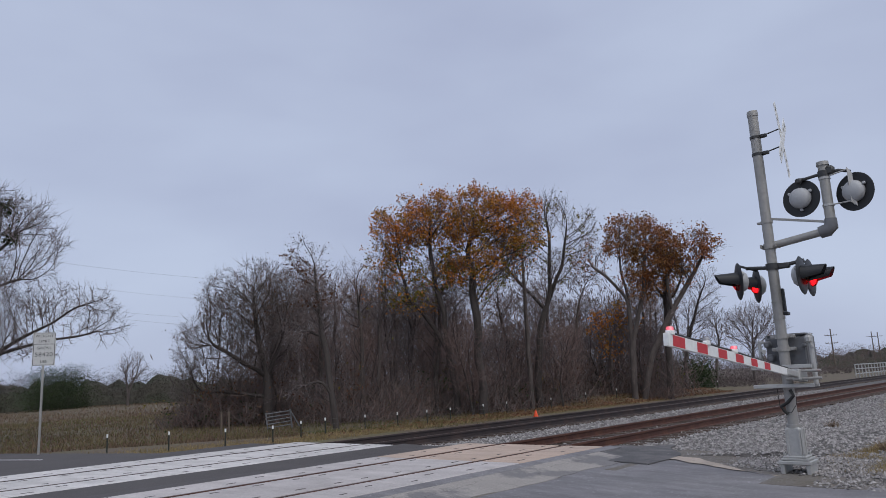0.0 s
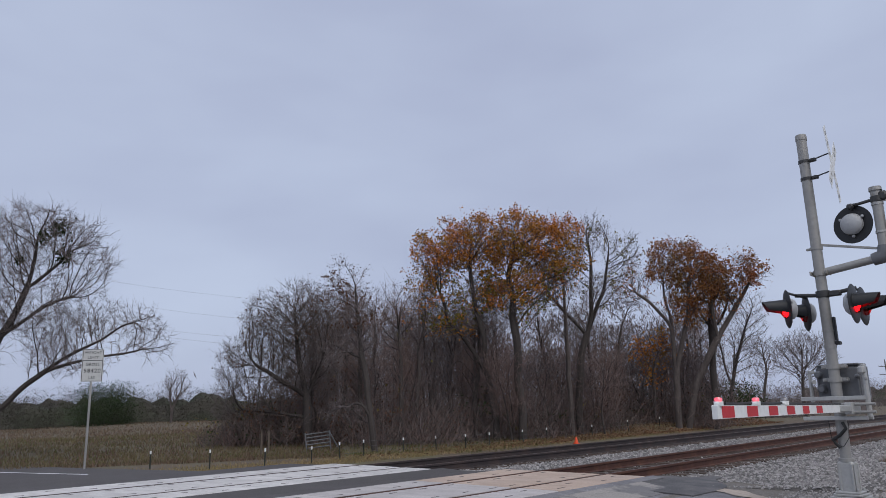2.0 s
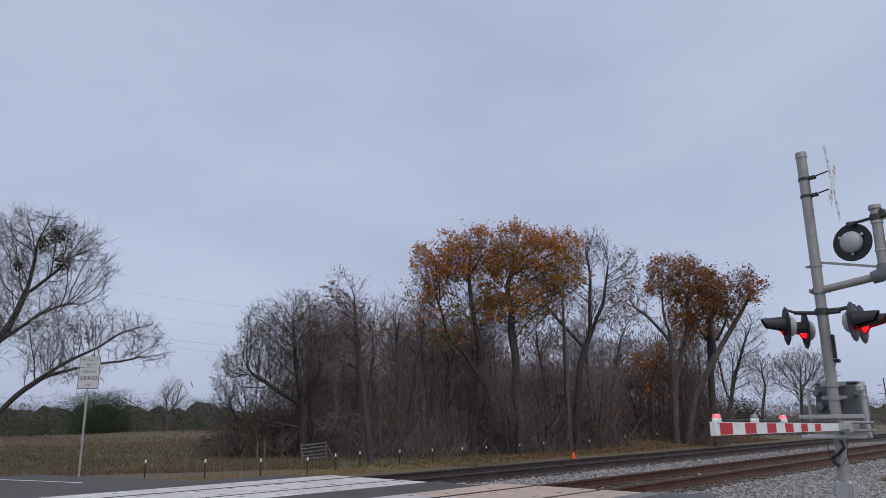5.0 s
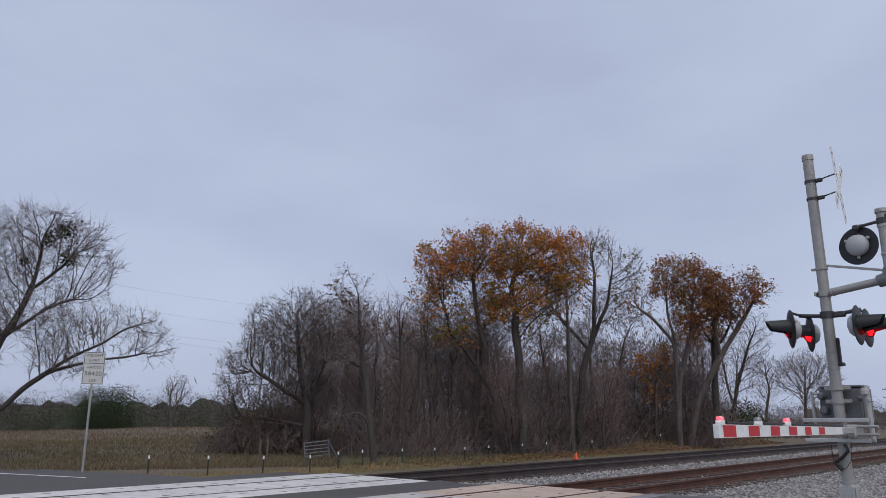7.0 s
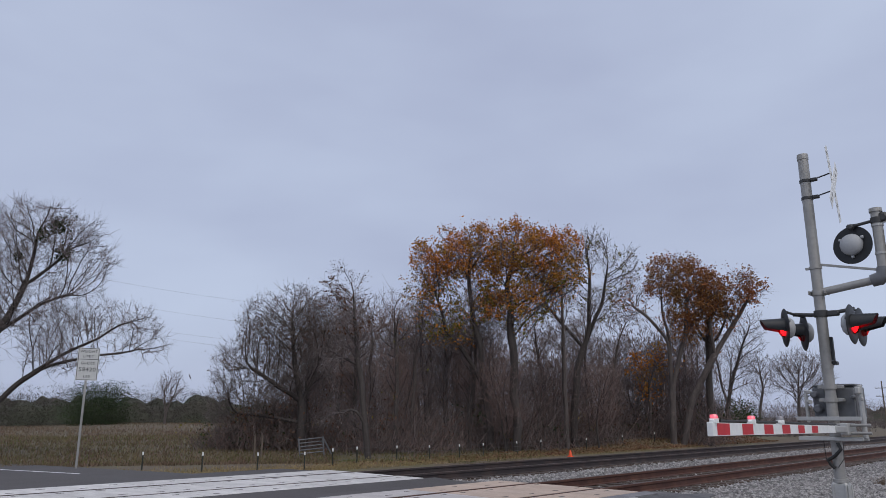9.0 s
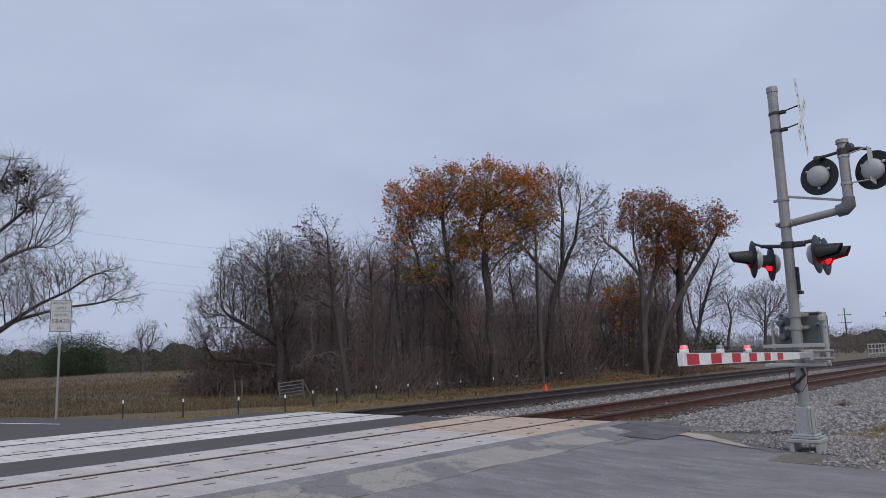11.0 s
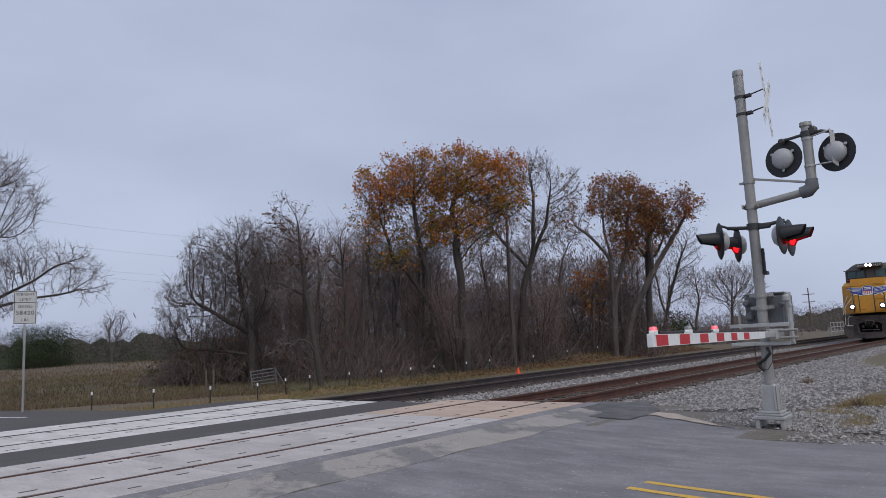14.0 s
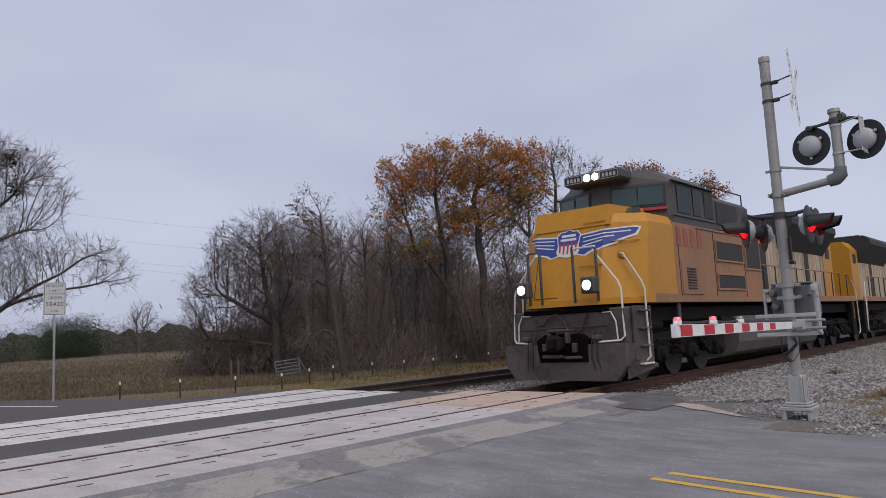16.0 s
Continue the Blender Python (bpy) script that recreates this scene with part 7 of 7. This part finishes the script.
    s.tube([(0.12, 1.15, 1.2), (0.08, 0.3, 1.22), (0.08, -0.3, 1.22), (0.12, -1.0, 1.24)], 0.016, 6)
    part("uncoupling_lever", s, M_CABGREY, ob, "thin grey uncoupling bar")
    for side in (-1, 1):
        s = Shape()
        s.box((-0.16, side * 0.81, 2.06), (0.22, 0.32, 0.34), 0.03)
        part("ditch_light_box", s, M_CABGREY, ob, "dark grey ditch light box")
        s = Shape()
        s.lathe([(0.1, 0.0), (0.105, 0.03), (0.125, 0.03), (0.125, -0.02)], (-0.27, side * 0.81, 2.06), (-1, 0, 0), 20)
        part("ditch_light_rim", s, M_STEEL, ob)
        s = Shape()
        s.lathe([(0.098, 0.005), (0.09, 0.015), (0.0, 0.03)], (-0.27, side * 0.81, 2.06), (-1, 0, 0), 20)
        part("ditch_light", s, M_HEADLIGHT, ob, "lit round ditch light", True)
        # corner steps and white handrails
        for z in (0.42, 0.78, 1.14, 1.5):
            s = Shape()
            s.box((0.72, side * 1.42, z), (0.46, 0.3, 0.04), 0.01)
            part("step", s, M_RAILWHITE if z < 0.5 else M_PLOW, ob, "white painted step edge" if z < 0.5 else "")
        s = Shape()
        s.box((0.98, side * 1.5, 0.95), (0.04, 0.08, 1.3), 0.01)
        part("step_stringer", s, M_PLOW, ob)
        s = Shape()
        s.tube([(0.44, side * 0.62, 2.82), (0.2, side * 0.72, 2.82), (0.18, side * 1.26, 2.12), (0.18, side * 1.32, 1.98), (0.14, side * 1.36, 1.0), (0.1, side * 1.28, 0.92), (-0.04, side * 0.86, 0.9)], 0.022, 8)
        part("handrail", s, M_RAILWHITE, ob, "white painted corner handrail", True)
        s = Shape()
        s.tube([(0.62, side * 1.14, 2.72), (0.6, side * 1.2, 2.72), (0.76, side * 1.5, 2.1), (0.78, side * 1.54, 1.95), (0.8, side * 1.55, 0.55), (0.7, side * 1.46, 0.45)], 0.022, 8)
        part("handrail", s, M_RAILWHITE, ob, "white painted corner handrail", True)
        s = Shape()
        s.tube([(0.12, side * 0.9, 1.5), (0.1, side * 1.1, 1.5), (0.1, side * 1.2, 1.3), (0.1, side * 1.22, 0.95)], 0.016, 6)
        part("grab_iron", s, M_RAILWHITE, ob, "white painted grab iron")
        # rear steps
        s = Shape()
        s.box((19.1, side * 1.35, 1.0), (0.5, 0.2, 1.3), 0.02)
        part("rear_steps", s, M_UNDER, ob)
        s = Shape()
        s.tube([(18.95, side * 1.5, 2.5), (19.3, side * 1.55, 2.1), (19.4, side * 1.55, 0.5), (19.2, side * 1.55, 0.4)], 0.022, 6)
        part("handrail", s, M_RAILWHITE, ob, "white painted end handrail", True)
    s = Shape()
    s.box((19.5, 0, 1.3), (0.2, 2.6, 0.9), 0.03)
    s.box((19.9, 0, 0.9), (0.7, 0.26, 0.26), 0.05)
    part("rear_pilot", s, M_UNDER, ob)
    # underframe equipment between the truck and the cab
    for x0, x1, rr in ((1.4, 2.0, 0.13), (5.4, 6.2, 0.16)):
        s = Shape()
        s.tube([(x0, -1.2, 1.18), (x1, -1.2, 1.18)], rr, 14)
        part("air_tank", s, M_UNDER, ob, smooth=True)
    s = Shape()
    s.box((2.6, -1.45, 1.4), (0.14, 0.05, 0.5), 0.01)
    part("bracket", s, M_CABGREY, ob)
    return ob


LOCO = locomotive()
LOCO_BEHIND = copy_thing(LOCO, pose(0, 0, 0))
TRAIN_GAP = 40.3
HEAD = ((13.6, 58.9), (14.0, 52.2), (14.4, 45.0), (14.8, 37.8), (15.2, 30.3), (15.6, 22.5), (16.0, 14.6))


def motions():
    rows = [(0.0, pose(14.6 - 1.5 + 19.2 * 16.0, TRACKS[0], RAIL_TOP))]
    rows += [(t, pose(x - 1.5, TRACKS[0], RAIL_TOP)) for t, x in HEAD]
    walk(LOCO, rows)
    walk(LOCO_BEHIND, [(t, Matrix.Translation((TRAIN_GAP, 0, 0)) @ m @ pose(0, 0, 0, 0, 0, 180)) for t, m in rows])
    rest = Vector((0, -0.2, 1.345))
    lifts = ((0.0, 5.3), (0.1, 3.9), (0.2, 2.1), (0.3, 0.8), (0.4, -0.2), (0.5, -0.9), (0.7, -0.7), (1.0, -0.3), (1.5, -0.1), (16.0, -0.1))
    walk(ARM, [(t, pose(*rest, 0, a + 0.7, 0)) for t, a in lifts])
    period, offset = 1.19, 0.28
    for bulb, phase, face in BULBS:
        at = Vector(bulb["rest"])
        blink(bulb, phase, period, offset, at + face * 0.018, at - face * 0.062)
    for bulb, phase, x in ARM_BULBS:
        if phase == "on":
            bulb.location = (x, 0, 0.101)
        else:
            blink(bulb, phase, period, offset, Vector((x, 0, 0.101)), Vector((x, 0, 0.061)))


def blink(bulb, phase, period, offset, lit, dark):
    rows, t = [], offset - period
    while t < 17:
        for start, on in ((t, phase == "a"), (t + period / 2, phase == "b")):
            p = lit if on else dark
            for q in (start + 0.034, start + period / 2):
                if 0 <= q <= 16:
                    rows.append((q, pose(*p)))
        t += period
    rows = [(0.0, rows[0][1] if phase == "a" and offset > 1 else (pose(*lit) if phase == "b" else pose(*dark)))] + [r for r in rows if r[0] > 0.04]
    rows.append((16.0, rows[-1][1]))
    walk(bulb, [r for i, r in enumerate(rows) if i == 0 or frame(r[0]) > frame(rows[i - 1][0])])


motions()
